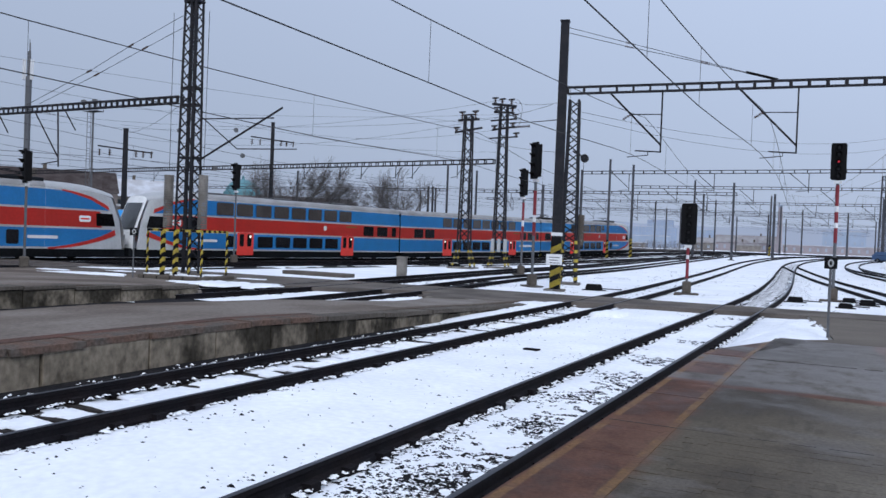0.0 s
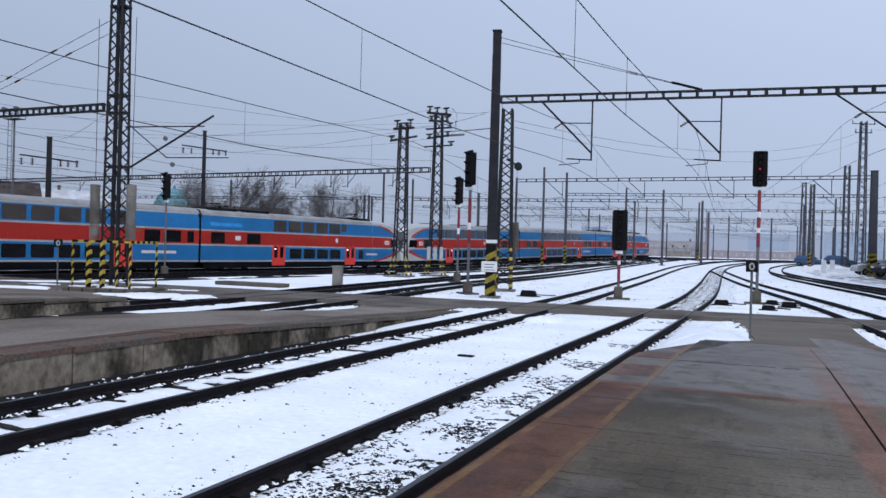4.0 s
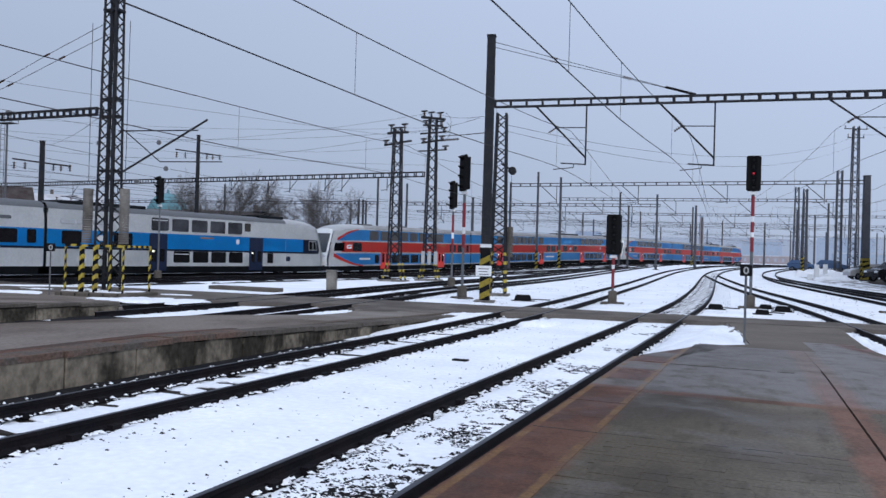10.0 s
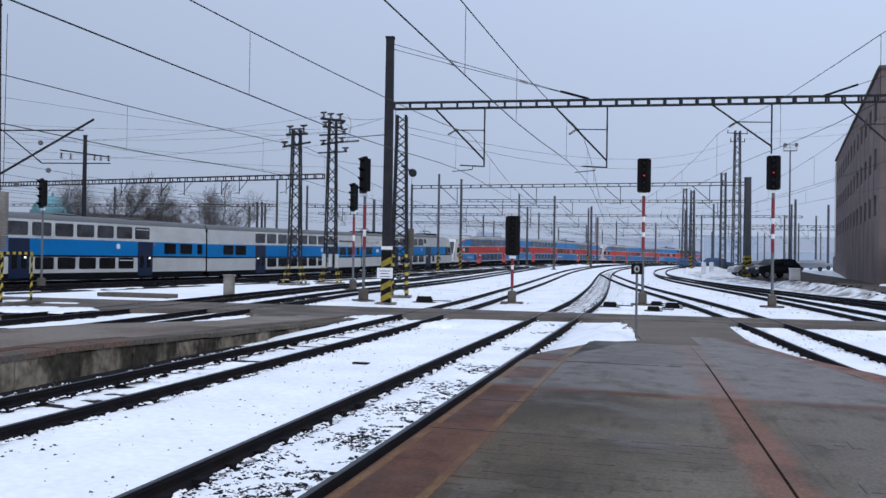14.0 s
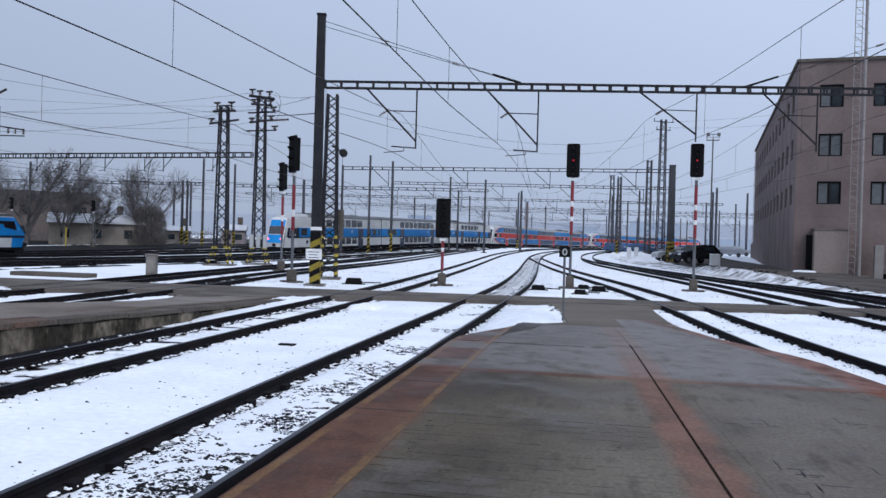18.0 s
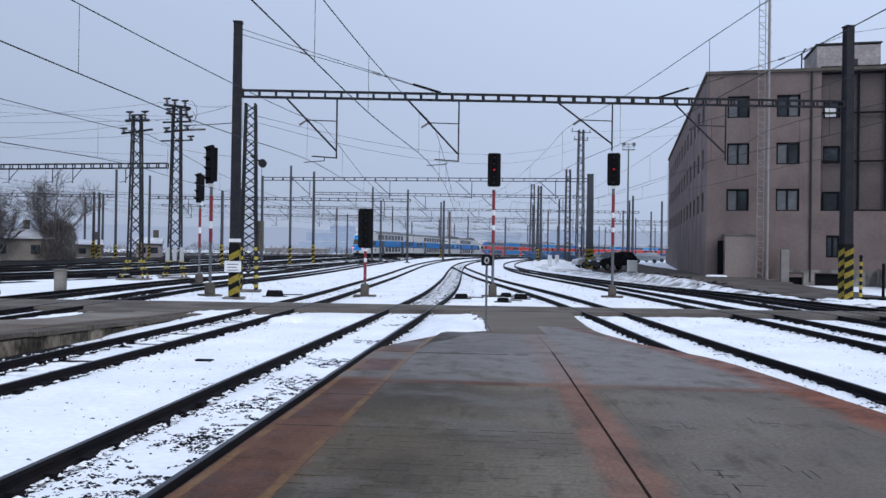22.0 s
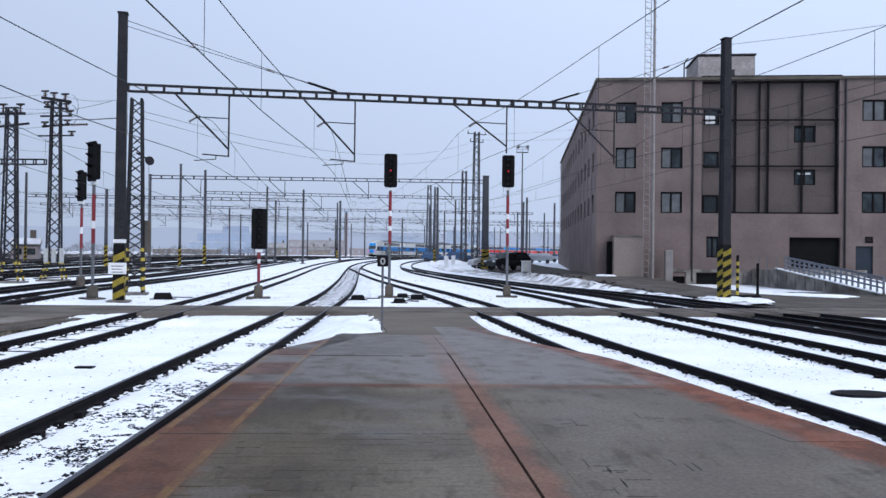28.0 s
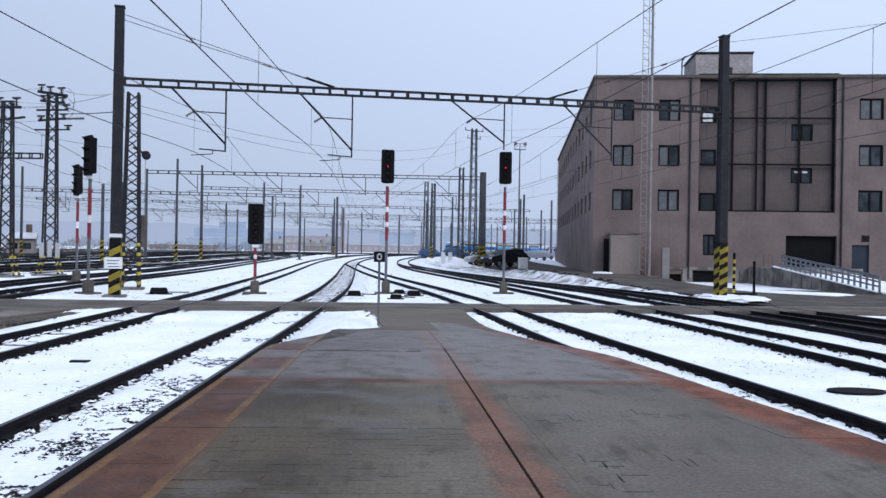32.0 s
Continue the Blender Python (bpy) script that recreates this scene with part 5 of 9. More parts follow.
# the tall tower with its guarded foot
TX, TY = -28.5, 27.4
CX, CY = 2.4, -3.1
tower = lattice("lattice_tower", "tall dark lattice tower on a concrete base behind hazard rails", TX, TY, 19.0, 0.82, 0.46, 8, 0.56, 0.10, 0.04, feet=0.0)
for s in (-1, 1):
    bm = bmesh.new()
    bar(bm, (0, s * 0.2, 0), (0, s * 0.13, 19), 0.13)
    part("inner_leg", bm, MAST, tower)
for z in (13.0, 8.9, 8.1, 5.6):
    bm = bmesh.new()
    box(bm, 0, 0, z, 1.1 - z * 0.02, 0.5, 0.1)
    part("collar", bm, MAST, tower)
for sx in (-1, 1):
    for k in range(23):
        bm = bmesh.new()
        tube(bm, (sx * 0.97, -0.2, 2.3 + k * 0.11), (sx * 0.97, -0.2, 2.395 + k * 0.11), 0.22, 12)
        part("counterweight", bm, CONCRETE, tower)
    bm = bmesh.new()
    tube(bm, (sx * 0.97, -0.2, 5.1), (sx * 1.0, -0.2, 12.5), 0.014)
    part("weight_cable", bm, WIRE, tower)
bm = bmesh.new()
tube(bm, (0.45, 0, 5.5), (4.3, 1.1, 8.15), 0.05)
tube(bm, (0.4, 0, 7.5), (3.9, 1.0, 7.65), 0.03)
tube(bm, (0.6, 0, 7.6), (2.2, 0.6, 6.15), 0.025)
part("cantilever", bm, MAST, tower)
bm = bmesh.new()
tube(bm, (2.2, 0.6, 6.15), (5.0, 1.3, 6.22), 0.025)
part("registration_arm", bm, MAST, tower)
for px, pz in ((2.3, 7.0), (2.7, 5.8), (1.2, 5.2), (-0.9, 7.0)):
    bm = bmesh.new()
    tube(bm, (px, 0.3, pz), (px, 0.36, pz), 0.11, 14)
    part("pulley", bm, GREY, tower)
bm = bmesh.new()
box(bm, CX, CY, -0.1, 3.3, 2.3, 0.42)
bmesh.ops.bevel(bm, geom=list(bm.edges), offset=0.05, segments=1, affect="EDGES")
plinth = part("plinth", bm, CONCRETE_DARK, tower, "broad stained concrete plinth")
for k in range(5):
    bm = bmesh.new()
    box(bm, CX - 1.3 + 0.66 * k, CY - 1.155, -0.05, 0.04, 0.03, 0.34)
    part("joint", bm, BLACK, plinth)
for px, py, w, d in ((CX - 1.1, CY - 0.7, 0.9, 0.5), (CX + 0.6, CY - 0.8, 1.5, 0.45), (CX + 1.1, CY + 0.2, 0.7, 0.9), (CX - 0.2, CY - 0.2, 0.8, 0.5), (CX - 1.2, CY + 0.4, 0.6, 0.9)):
    bm = bmesh.new()
    for k in range(7):
        a = 0.9 * k
        box(bm, px + 0.3 * w * math.cos(a), py + 0.3 * d * math.sin(a), 0.31, w * 0.45, d * 0.45, 0.035 + 0.003 * k, Matrix.Identity(4))
    bmesh.ops.bevel(bm, geom=list(bm.edges), offset=0.012, segments=1, affect="EDGES")
    part("snow_patch", bm, SNOW, plinth, "thin snow on the plinth")
for i, (px, py) in enumerate(((-1.55, -1.0), (-0.62, -1.05), (0.12, -1.05), (0.85, -1.0), (1.55, -1.0), (1.55, 1.0), (-1.55, 1.0))):
    px, py = CX + 0.88 * px, CY + 0.88 * py
    bm = bmesh.new()
    box(bm, px, py, 0.2, 0.14 if i in (1, 2) else 0.06, 0.14 if i in (1, 2) else 0.06, 2.05)
    guard = part("guard_post", bm, BLACK, tower, "black and yellow guard post")
    for k in range(5):
        w = 0.16 if i in (1, 2) else 0.07
        bm = bmesh.new()
        v = box(bm, px, py, 0.38 + 0.39 * k, w, w, 0.18)
        for q in v:
            if q.co.x > px:
                q.co.z += 0.13
        part("hazard_band", bm, YELLOW, guard)
for (a, b) in (((-1.55, -1.0), (1.55, -1.0)), ((1.55, -1.0), (1.55, 1.0)), ((-1.55, 1.0), (1.55, 1.0))):
    n = 10
    rail = None
    for k in range(n):
        p, q = Vector((CX + 0.88 * a[0], CY + 0.88 * a[1], 2.2)), Vector((CX + 0.88 * b[0], CY + 0.88 * b[1], 2.2))
        bm = bmesh.new()
        bar(bm, p.lerp(q, k / n), p.lerp(q, (k + 0.97) / n), 0.1)
        part("guard_rail", bm, YELLOW if k % 2 else BLACK, tower)
ladder_beam("gantry_beam", "dark latticed gantry beam running off the tower", (TX - 0.7, TY, 8.45), (TX - 34, TY + 0.6, 8.45), 0.30, 0.3, 0.42, 0.055)
for u in (9.5, 15.0):
    ob = thing("drop_bracket", "thin steel hanging bracket with a registration arm", "bracket", Matrix.Translation((TX - u, TY, 8.2)), group="gantry brackets")
    for nm, a, b, r in (("drop_tube", (0, 0, 0), (0.15, 0, -2.9), 0.04), ("brace", (-1.8, 0, 0), (0.1, 0, -2.4), 0.04), ("registration_arm", (0.15, 0, -2.6), (-1.2, 0, -2.75), 0.03), ("stub_arm", (0.6, 0, 0), (1.4, 0, -1.0), 0.035)):
        bm = bmesh.new()
        tube(bm, a, b, r)
        part(nm, bm, MAST, ob)
stay([Vector((TX - 0.3, TY, 12.6)), Vector((TX - 4.2, TY, 11.3)), Vector((TX - 7.2, TY, 10.2)), Vector((TX - 12, TY, 8.7))])
stay([Vector((TX - 0.3, TY, 12.0)), Vector((TX - 3.2, TY, 11.1)), Vector((TX - 6.6, TY, 10.0)), Vector((TX - 11, TY, 8.7))])


# far masts and gantries across the yard
def far_gantry(x0, y0, x1, y1, z, posts, step=1.3, brackets=True):
    a, b = Vector((x0, y0, gz(y0) + z)), Vector((x1, y1, gz(y1) + z))
    ladder_beam("gantry_beam", "dark steel gantry beam far across the yard", a, b, 0.36, 0.3, step, 0.075)
    n = int((b - a).length / 9)
    for k in range(n if brackets else 0):
        p = a.lerp(b, (k + 0.6) / n)
        ob = thing("drop_bracket", "small hanging bracket under a far gantry", "bracket", Matrix.Translation(p), group="gantry brackets")
        for nm, q0, q1, r in (("drop_tube", (0, 0, -0.2), (0, 0, -2.4), 0.05), ("brace", (-2.0, 0, -0.2), (0, 0, -2.0), 0.05), ("registration_arm", (0, 0, -2.2), (-1.3, 0, -2.3), 0.035)):
            bm = bmesh.new()
            tube(bm, q0, q1, r, 5)
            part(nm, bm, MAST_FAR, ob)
    for t, h, stripe in posts:
        p = a.lerp(b, t)
        m = post_mast("yard_mast", "slim dark overhead line mast with a striped foot", p.x, p.y, h, 0.32, GTURN, stripe)
        m["group"] = "yard masts"


far_gantry(-32.1, 99.4, 9.2, 98.5, 11.0, ((0.09, 12.6, 2.4), (0.0, 11.3, 0)))
far_gantry(-31, 121.8, 12, 127, 10.4, ((0.0, 12.4, 2.0), (0.21, 11.4, 0), (0.24, 9.4, 0), (0.81, 11.6, 2.2), (0.82, 11.9, 0)))
far_gantry(-26.7, 59.0, -98, 66.5, 8.7, (), 0.8, False)
for x in (-30.2, -34.8, -36.6, -40.5, -43.0, -47.5, -52.0, -56.5, -63.0, -70.0):
    ob = thing("drop_bracket", "short hanger with a slanting stay below a gantry beam", "bracket", pose(x, 59.0 + (-26.7 - x) * 0.105, 8.5), group="gantry brackets")
    for nm, q0, q1, r in (("drop_tube", (0, 0, 0), (0, 0, -1.15), 0.035), ("brace", (0.75, 0, 0), (0, 0, -0.85), 0.03), ("registration_arm", (0, 0, -1.0), (-0.55, 0, -1.08), 0.025)):
        bm = bmesh.new()
        tube(bm, q0, q1, r, 5)
        part(nm, bm, MAST, ob)
far_gantry(-112, 106, -57, 110, 9.15, ((0.999, 12.9, 2.2), (0.955, 9.6, 2.2), (0.5, 12, 0)))
far_gantry(-53, 112, -15, 115, 9.1, ((0.0, 12.2, 2.2), (0.35, 10.4, 0), (0.99, 10.6, 0)))
far_gantry(-66, 145, 24, 156, 9.3, ((0.15, 11, 0), (0.58, 10.6, 2), (0.83, 11.5, 0), (0.98, 11.5, 0)))
far_gantry(-58, 172, 36, 186, 8.8, ((0.2, 10.6, 0), (0.33, 11.2, 0), (0.7, 11, 0), (0.95, 11, 0)))
far_gantry(-52, 205, 48, 222, 9.4, ((0.12, 11, 0), (0.4, 11, 0), (0.66, 11, 0), (0.85, 11, 0)), 2.0)
far_gantry(-30, 270, 70, 292, 9.4, ((0.1, 11, 0), (0.35, 11, 0), (0.6, 11, 0), (0.8, 11, 0), (0.97, 11, 0)), 2.5)
random.seed(5)
for x, y, h in ((-34.6, 92, 8.9), (9.2, 97.6, 11.6), (-26.7, 104.5, 12.3), (-11.3, 128.7, 9.7), (-48.5, 100, 11.5), (-62, 113, 9.8), (22, 150, 12), (30, 165, 12), (16, 172, 11), (27, 200, 12), (38, 190, 12), (46, 230, 12), (4, 165, 11), (-2, 200, 10), (7, 235, 10), (14, 255, 10), (-14, 175, 10), (-20, 215, 10), (-30, 235, 10), (24, 285, 11), (34, 300, 11), (56, 270, 12), (66, 300, 12), (-75, 140, 11), (-84, 150, 11), (-40, 190, 10)):
    m = post_mast("yard_mast", "slim dark overhead line mast in the yard", x, y, h, 0.36 if x != 9.2 else 0.75, GTURN, 2.6 if y < 115 else 0)
    m["group"] = "yard masts"
for x, y, h in ((-56.7, 67.5, 14.0), (-58.3, 49.4, 10.9)):
    m = post_mast("switch_mast", "dark post carrying a row of hanging insulators", x, y, h, 0.46, 40, 0)
    bm = bmesh.new()
    bar(bm, (-2.3, 0, h - 1.6), (2.3, 0, h - 2.0), 0.12)
    arm = part("crossarm", bm, MAST, m)
    for u in (-2.15, -1.3, 0.9, 1.5, 2.2):
        bm = bmesh.new()
        insulator(bm, (u, 0, h - 1.85), (u, 0, h - 2.45), 0.17, 3)
        part("insulator", bm, BROWN_GLAZE, arm)

# floodlight masts and the telecom pole
def floodlight_mast(x, y, h, lattice_sides=True, skin=GREY, r=0.13):
    ob = thing("floodlight_mast", "slender grey floodlight mast with a lamp platform", "floodlight mast", stand(x, y))
    bm = bmesh.new()
    tube(bm, (0, 0, 0), (0, 0, h), r, 10, r * 0.75)
    part("pole", bm, skin, ob)
    bm = bmesh.new()
    box(bm, 0, 0, h - 0.06, 1.8, 0.9, 0.05)
    for sx in (-0.88, 0.0, 0.88):
        for sy in (-0.42, 0.42):
            box(bm, sx, sy, h, 0.04, 0.04, 0.85)
    for sy in (-0.42, 0.42):
        box(bm, 0, sy, h + 0.82, 1.8, 0.04, 0.05)
        box(bm, 0, sy, h + 0.4, 1.8, 0.03, 0.03)
    part("platform", bm, skin, ob)
    for u in (-0.75, 0.75):
        bm = bmesh.new()
        box(bm, 0, 0, -0.2, 0.42, 0.32, 0.42, Matrix.Translation((u, -0.5, h + 0.75)) @ Matrix.Rotation(radians(-15), 4, "X"))
        part("floodlight", bm, skin, ob, "grey floodlight lamp")
    if lattice_sides:
        bm = bmesh.new()
        for s in (-0.25, 0.25):
            tube(bm, (-0.55 + s, 0, 0), (-0.55 + s, 0, h), 0.03, 5)
        for k in range(int(h / 0.5)):
            tube(bm, (-0.8, 0, k * 0.5), (-0.3, 0, k * 0.5), 0.02, 4)
        part("ladder", bm, skin, ob)
    return ob


floodlight_mast(17.4, 124, 17.6, False)
floodlight_mast(-64.6, 51.0, 13.0, r=0.11)
pole = thing("telecom_pole", "grey tubular telecom pole with antennas", "pole", stand(-62.3, 42.7))
for nm, a, b, r in (("tube", (0, 0, 0), (0, 0, 14.5), 0.24), ("head", (0, 0, 14.5), (0, 0, 16.6), 0.12)):
    bm = bmesh.new()
    tube(bm, a, b, r, 12)
    part(nm, bm, GREY, pole)
for a in range(3):
    bm = bmesh.new()
    box(bm, 0.36 * math.cos(a * 2.1), 0.36 * math.sin(a * 2.1), 14.2, 0.2, 0.2, 1.7)
    part("antenna", bm, WHITE, pole)
for k in range(2):
    bm = bmesh.new()
    tube(bm, (0.1 * k, 0, 16.5), (0.1 * k, 0, 17.6 - 0.3 * k), 0.03)
    part("rod", bm, GREY, pole)


# light signals
def light_signal(x, y, h, lamps=5, face=0.0, lit=None, bands=(), head=(0.62, 1.65), pole_r=0.075, label="", offset=0.0, second=None, plinth=True, hoods=True):
    ob = thing("light_signal", label or "black-headed railway light signal on a banded post", "railway signal", stand(x, y, face), group="light signals")
    w, hh = head
    bm = bmesh.new()
    tube(bm, (0, 0.1, 0), (0, 0.1, h - hh + 0.2), pole_r, 10)
    post = part("post", bm, GREY, ob, "grey steel post")
    for z0, z1, m in bands:
        bm = bmesh.new()
        tube(bm, (0, 0.1, z0), (0, 0.1, z1), pole_r + 0.012, 10)
        part("band", bm, m, post)
    def make_head(px, top, count, glow_at):
        bm = bmesh.new()
        box(bm, px, 0, top - hh, w, 0.09, hh)
        bmesh.ops.bevel(bm, geom=[e for e in bm.edges if abs(e.verts[0].co.y - e.verts[1].co.y) > 0.05], offset=0.05, segments=2, affect="EDGES")
        board = part("signal_head", bm, BLACK, ob, "matt black backboard")
        bm = bmesh.new()
        box(bm, px, 0.17, top - hh + 0.1, w * 0.6, 0.24, hh - 0.2)
        part("lamp_case", bm, BLACK, board)
        for k in range(count):
            z = top - 0.2 - k * (hh - 0.4) / max(1, count - 1)
            bm = bmesh.new()
            tube(bm, (px, -0.05, z), (px, -0.075, z), 0.07 if k != glow_at else 0.052, 14)
            part("lens", bm, LIT_RED if k == glow_at else LENS, board, "lit red lens" if k == glow_at else "dark lens")
            if hoods:
                bm = bmesh.new()
                r = 0.125
                pts = [(math.cos(a), math.sin(a)) for a in np.linspace(-0.5, math.pi + 0.5, 9)]
                front = [bm.verts.new((px + r * c, -0.05, z + r * s)) for c, s in pts]
                tip = [bm.verts.new((px + r * c, -0.16 - 0.17 * max(0, s), z + r * s)) for c, s in pts]
                for i in range(len(pts) - 1):
                    bm.faces.new((front[i], front[i + 1], tip[i + 1], tip[i]))
                bmesh.ops.solidify(bm, geom=bm.faces[:], thickness=0.012)
                part("hood", bm, BLACK, board)
    make_head(0, h, lamps, lit)
    if second:
        make_head(second[0], second[1], 4, None)
    bm = bmesh.new()
    box(bm, 0, 0.1, h - hh - 0.16, 0.34, 0.2, 0.14)
    part("junction_box", bm, WHITE, ob, "white marker under the head")
    if plinth:
        bm = bmesh.new()
        box(bm, 0, 0.1, 0.05, 0.42, 0.42, 0.6)
        bmesh.ops.bevel(bm, geom=list(bm.edges), offset=0.06, segments=1, affect="EDGES")
        part("plinth", bm, CONCRETE_DARK, ob, "stained concrete foot")
        bm = bmesh.new()
        box(bm, 0, 0.1, -0.08, 1.15, 0.8, 0.16)
        bmesh.ops.bevel(bm, geom=list(bm.edges), offset=0.03, segments=1, affect="EDGES")
        part("footing", bm, CONCRETE_DARK, ob)
    return ob


RW = ((2.79, 3.5, RED), (3.5, 3.74, WHITE), (3.74, 4.26, RED), (4.26, 4.54, WHITE), (4.54, 5.54, RED))
light_signal(-1.1, 41.4, 7.52, 5, 3, 2, RW, (0.68, 1.75), label="black light signal showing red on a red and white post")
light_signal(5.27, 43.0, 7.75, 5, -4, 2, RW, (0.68, 1.75), label="black light signal showing red on a striped post")
light_signal(-7.5, 39.4, 4.45, 5, 8, None, ((0.8, 1.74, RED), (1.74, 1.94, WHITE), (1.94, 2.4, RED)), (0.75, 2.0), 0.065, label="low black light signal, unlit, on a short post")
light_signal(-14.88, 37.4, 7.35, 4, -44, None, ((2.6, 3.3, RED), (3.3, 3.65, WHITE), (3.65, 4.9, RED)), (0.78, 1.85), label="black light signal seen from the side, with deep hoods")
light_signal(-20.35, 49.6, 7.2, 4, -46, None, ((2.4, 3.3, RED), (3.3, 3.7, WHITE), (3.7, 4.9, RED)), (0.72, 1.9), label="black light signal seen from the side on a striped post")
light_signal(-37.0, 40.0, 6.75, 4, -32, None, (), (0.72, 1.8), 0.06, label="black light signal seen edge-on beside the main line")
light_signal(-36.0, 24.2, 5.85, 4, -26, None, (), (0.68, 1.65), 0.06, label="black light signal with deep hoods beside the main line")
light_signal(-70, 86, 6.0, 3, -45, None, (), (0.6, 1.5), label="far dark light signal near the trees")
light_signal(-63, 92, 6.0, 3, -45, None, (), (0.6, 1.5), label="far dark light signal beyond the main line")




def stop_board(x, y, z0, h, face=0.0, k=1.0):
    ob = thing("stop_board", "dark square board with a pale ring on a thin post", "sign", pose(x, y, z0, 0, 0, face), group="track boards")
    bm = bmesh.new()
    tube(bm, (0, 0, 0), (0, 0, h - 0.05), 0.028, 8)
    part("post", bm, GREY, ob)
    bm = bmesh.new()
    box(bm, 0, -0.04, h - 0.25 * k, 0.26 * k, 0.02, 0.25 * k)
    bmesh.ops.bevel(bm, geom=list(bm.edges), offset=0.008, segments=1, affect="EDGES")
    board = part("board", bm, BLACK, ob)
    bm = bmesh.new()
    n = 24
    for r, q in ((0, 1),):
        inner = [bm.verts.new((0.028 * k * math.cos(a), -0.053, h - 0.125 * k + 0.05 * k * math.sin(a))) for a in np.linspace(0, 6.283, n, endpoint=False)]
        outer = [bm.verts.new((0.062 * k * math.cos(a), -0.053, h - 0.125 * k + 0.084 * k * math.sin(a))) for a in np.linspace(0, 6.283, n, endpoint=False)]
        for i in range(n):
            bm.faces.new((inner[i], inner[(i + 1) % n], outer[(i + 1) % n], outer[i]))
    part("ring", bm, GREY_PALE, board, "pale oval ring")
    return ob


stop_board(-0.69, 18.65, 0.46, 1.76, 2)
stop_board(-26.4, 22.4, 0.15, 2.1, 45, 1.25)


def ground_box(x, y, turn=0.0, s=1.0):
    """A low dark point machine with its cover and drive rod."""
    ob = thing("point_machine", "low dark point machine dusted with snow", "point machine", stand(x, y, turn), group="point machines")
    bm = bmesh.new()
    v = box(bm, 0, 0, 0.05, 0.95 * s, 0.5 * s, 0.32 * s)
    for q in v:
        if q.co.z > 0.2:
            q.co.x *= 0.8
    bmesh.ops.bevel(bm, geom=list(bm.edges), offset=0.03, segments=2, affect="EDGES")
    part("case", bm, BLACK, ob)
    bm = bmesh.new()
    box(bm, 0, 0, 0.37 * s, 0.6 * s, 0.35 * s, 0.03)
    part("snow_cap", bm, SNOW, ob, "thin cap of snow")
    bm = bmesh.new()
    tube(bm, (0.4 * s, 0.05, 0.12), (1.5 * s, 0.05, 0.1), 0.025)
    part("drive_rod", bm, STEEL_DARK, ob)
    bm = bmesh.new()
    box(bm, 0, 0, 0, 1.3 * s, 0.18, 0.06)
    part("bearer", bm, SLEEPER, ob)
    return ob


for x, y, t, s in ((-11.6, 37.6, 20, 0.9), (-2.55, 38.6, 0, 0.72), (0.35, 39.4, 0, 0.75), (-0.5, 36.6, 5, 0.6), (-0.4, 41.2, 8, 0.6), (-28.2, 55.4, 0, 1.0)):
    ground_box(x, y, t, s)

# lid in the snow between the right-hand tracks, concrete troughs, cabinet
bm = bmesh.new()
bmesh.ops.create_circle(bm, cap_ends=True, segments=24, radius=0.5, matrix=Matrix.Translation((7.5, 12.6, 0.0)) @ Matrix.Diagonal((1, 0.6, 1, 1)))
for f in bmesh.ops.extrude_face_region(bm, geom=bm.faces[:])["geom"]:
    if isinstance(f, bmesh.types.BMVert):
        f.co.z += 0.05
bmesh.ops.recalc_face_normals(bm, faces=bm.faces)
tagged(part("manhole_cover", bm, STEEL_DARK), "round dark iron manhole cover in the snow", "manhole cover")
bm = bmesh.new()
box(bm, -6.27, 15.23, 0.0, 0.34, 0.16, 0.035, None)
tagged(part("drain_lid", bm, STEEL_DARK), "small dark drain lid in the snow", "drain lid")
cab = thing("cable_cabinet", "small pale concrete cable cabinet beside the tracks", "cabinet", stand(-23.2, 38.7, 20))
bm = bmesh.new()
box(bm, 0, 0, 0, 0.55, 0.45, 1.1)
bmesh.ops.bevel(bm, geom=list(bm.edges), offset=0.03, segments=1, affect="EDGES")
part("body", bm, CONCRETE, cab)
bm = bmesh.new()
box(bm, 0, -0.23, 0.15, 0.45, 0.02, 0.85)
part("door", bm, CONCRETE, cab, "recessed door panel")
bm = bmesh.new()
box(bm, 0, 0, 1.1, 0.65, 0.55, 0.06)
part("lid", bm, CONCRETE, cab)
bm = bmesh.new()
box(bm, -26.2, 34.8, 0.0, 4.2, 0.9, 0.2, Matrix.Rotation(radians(0), 4, "Z"))
bmesh.ops.bevel(bm, geom=list(bm.edges), offset=0.02, segments=1, affect="EDGES")
tagged(part("cable_trough", bm, CONCRETE_DARK), "low concrete cable trough lids in the snow", "cable trough")

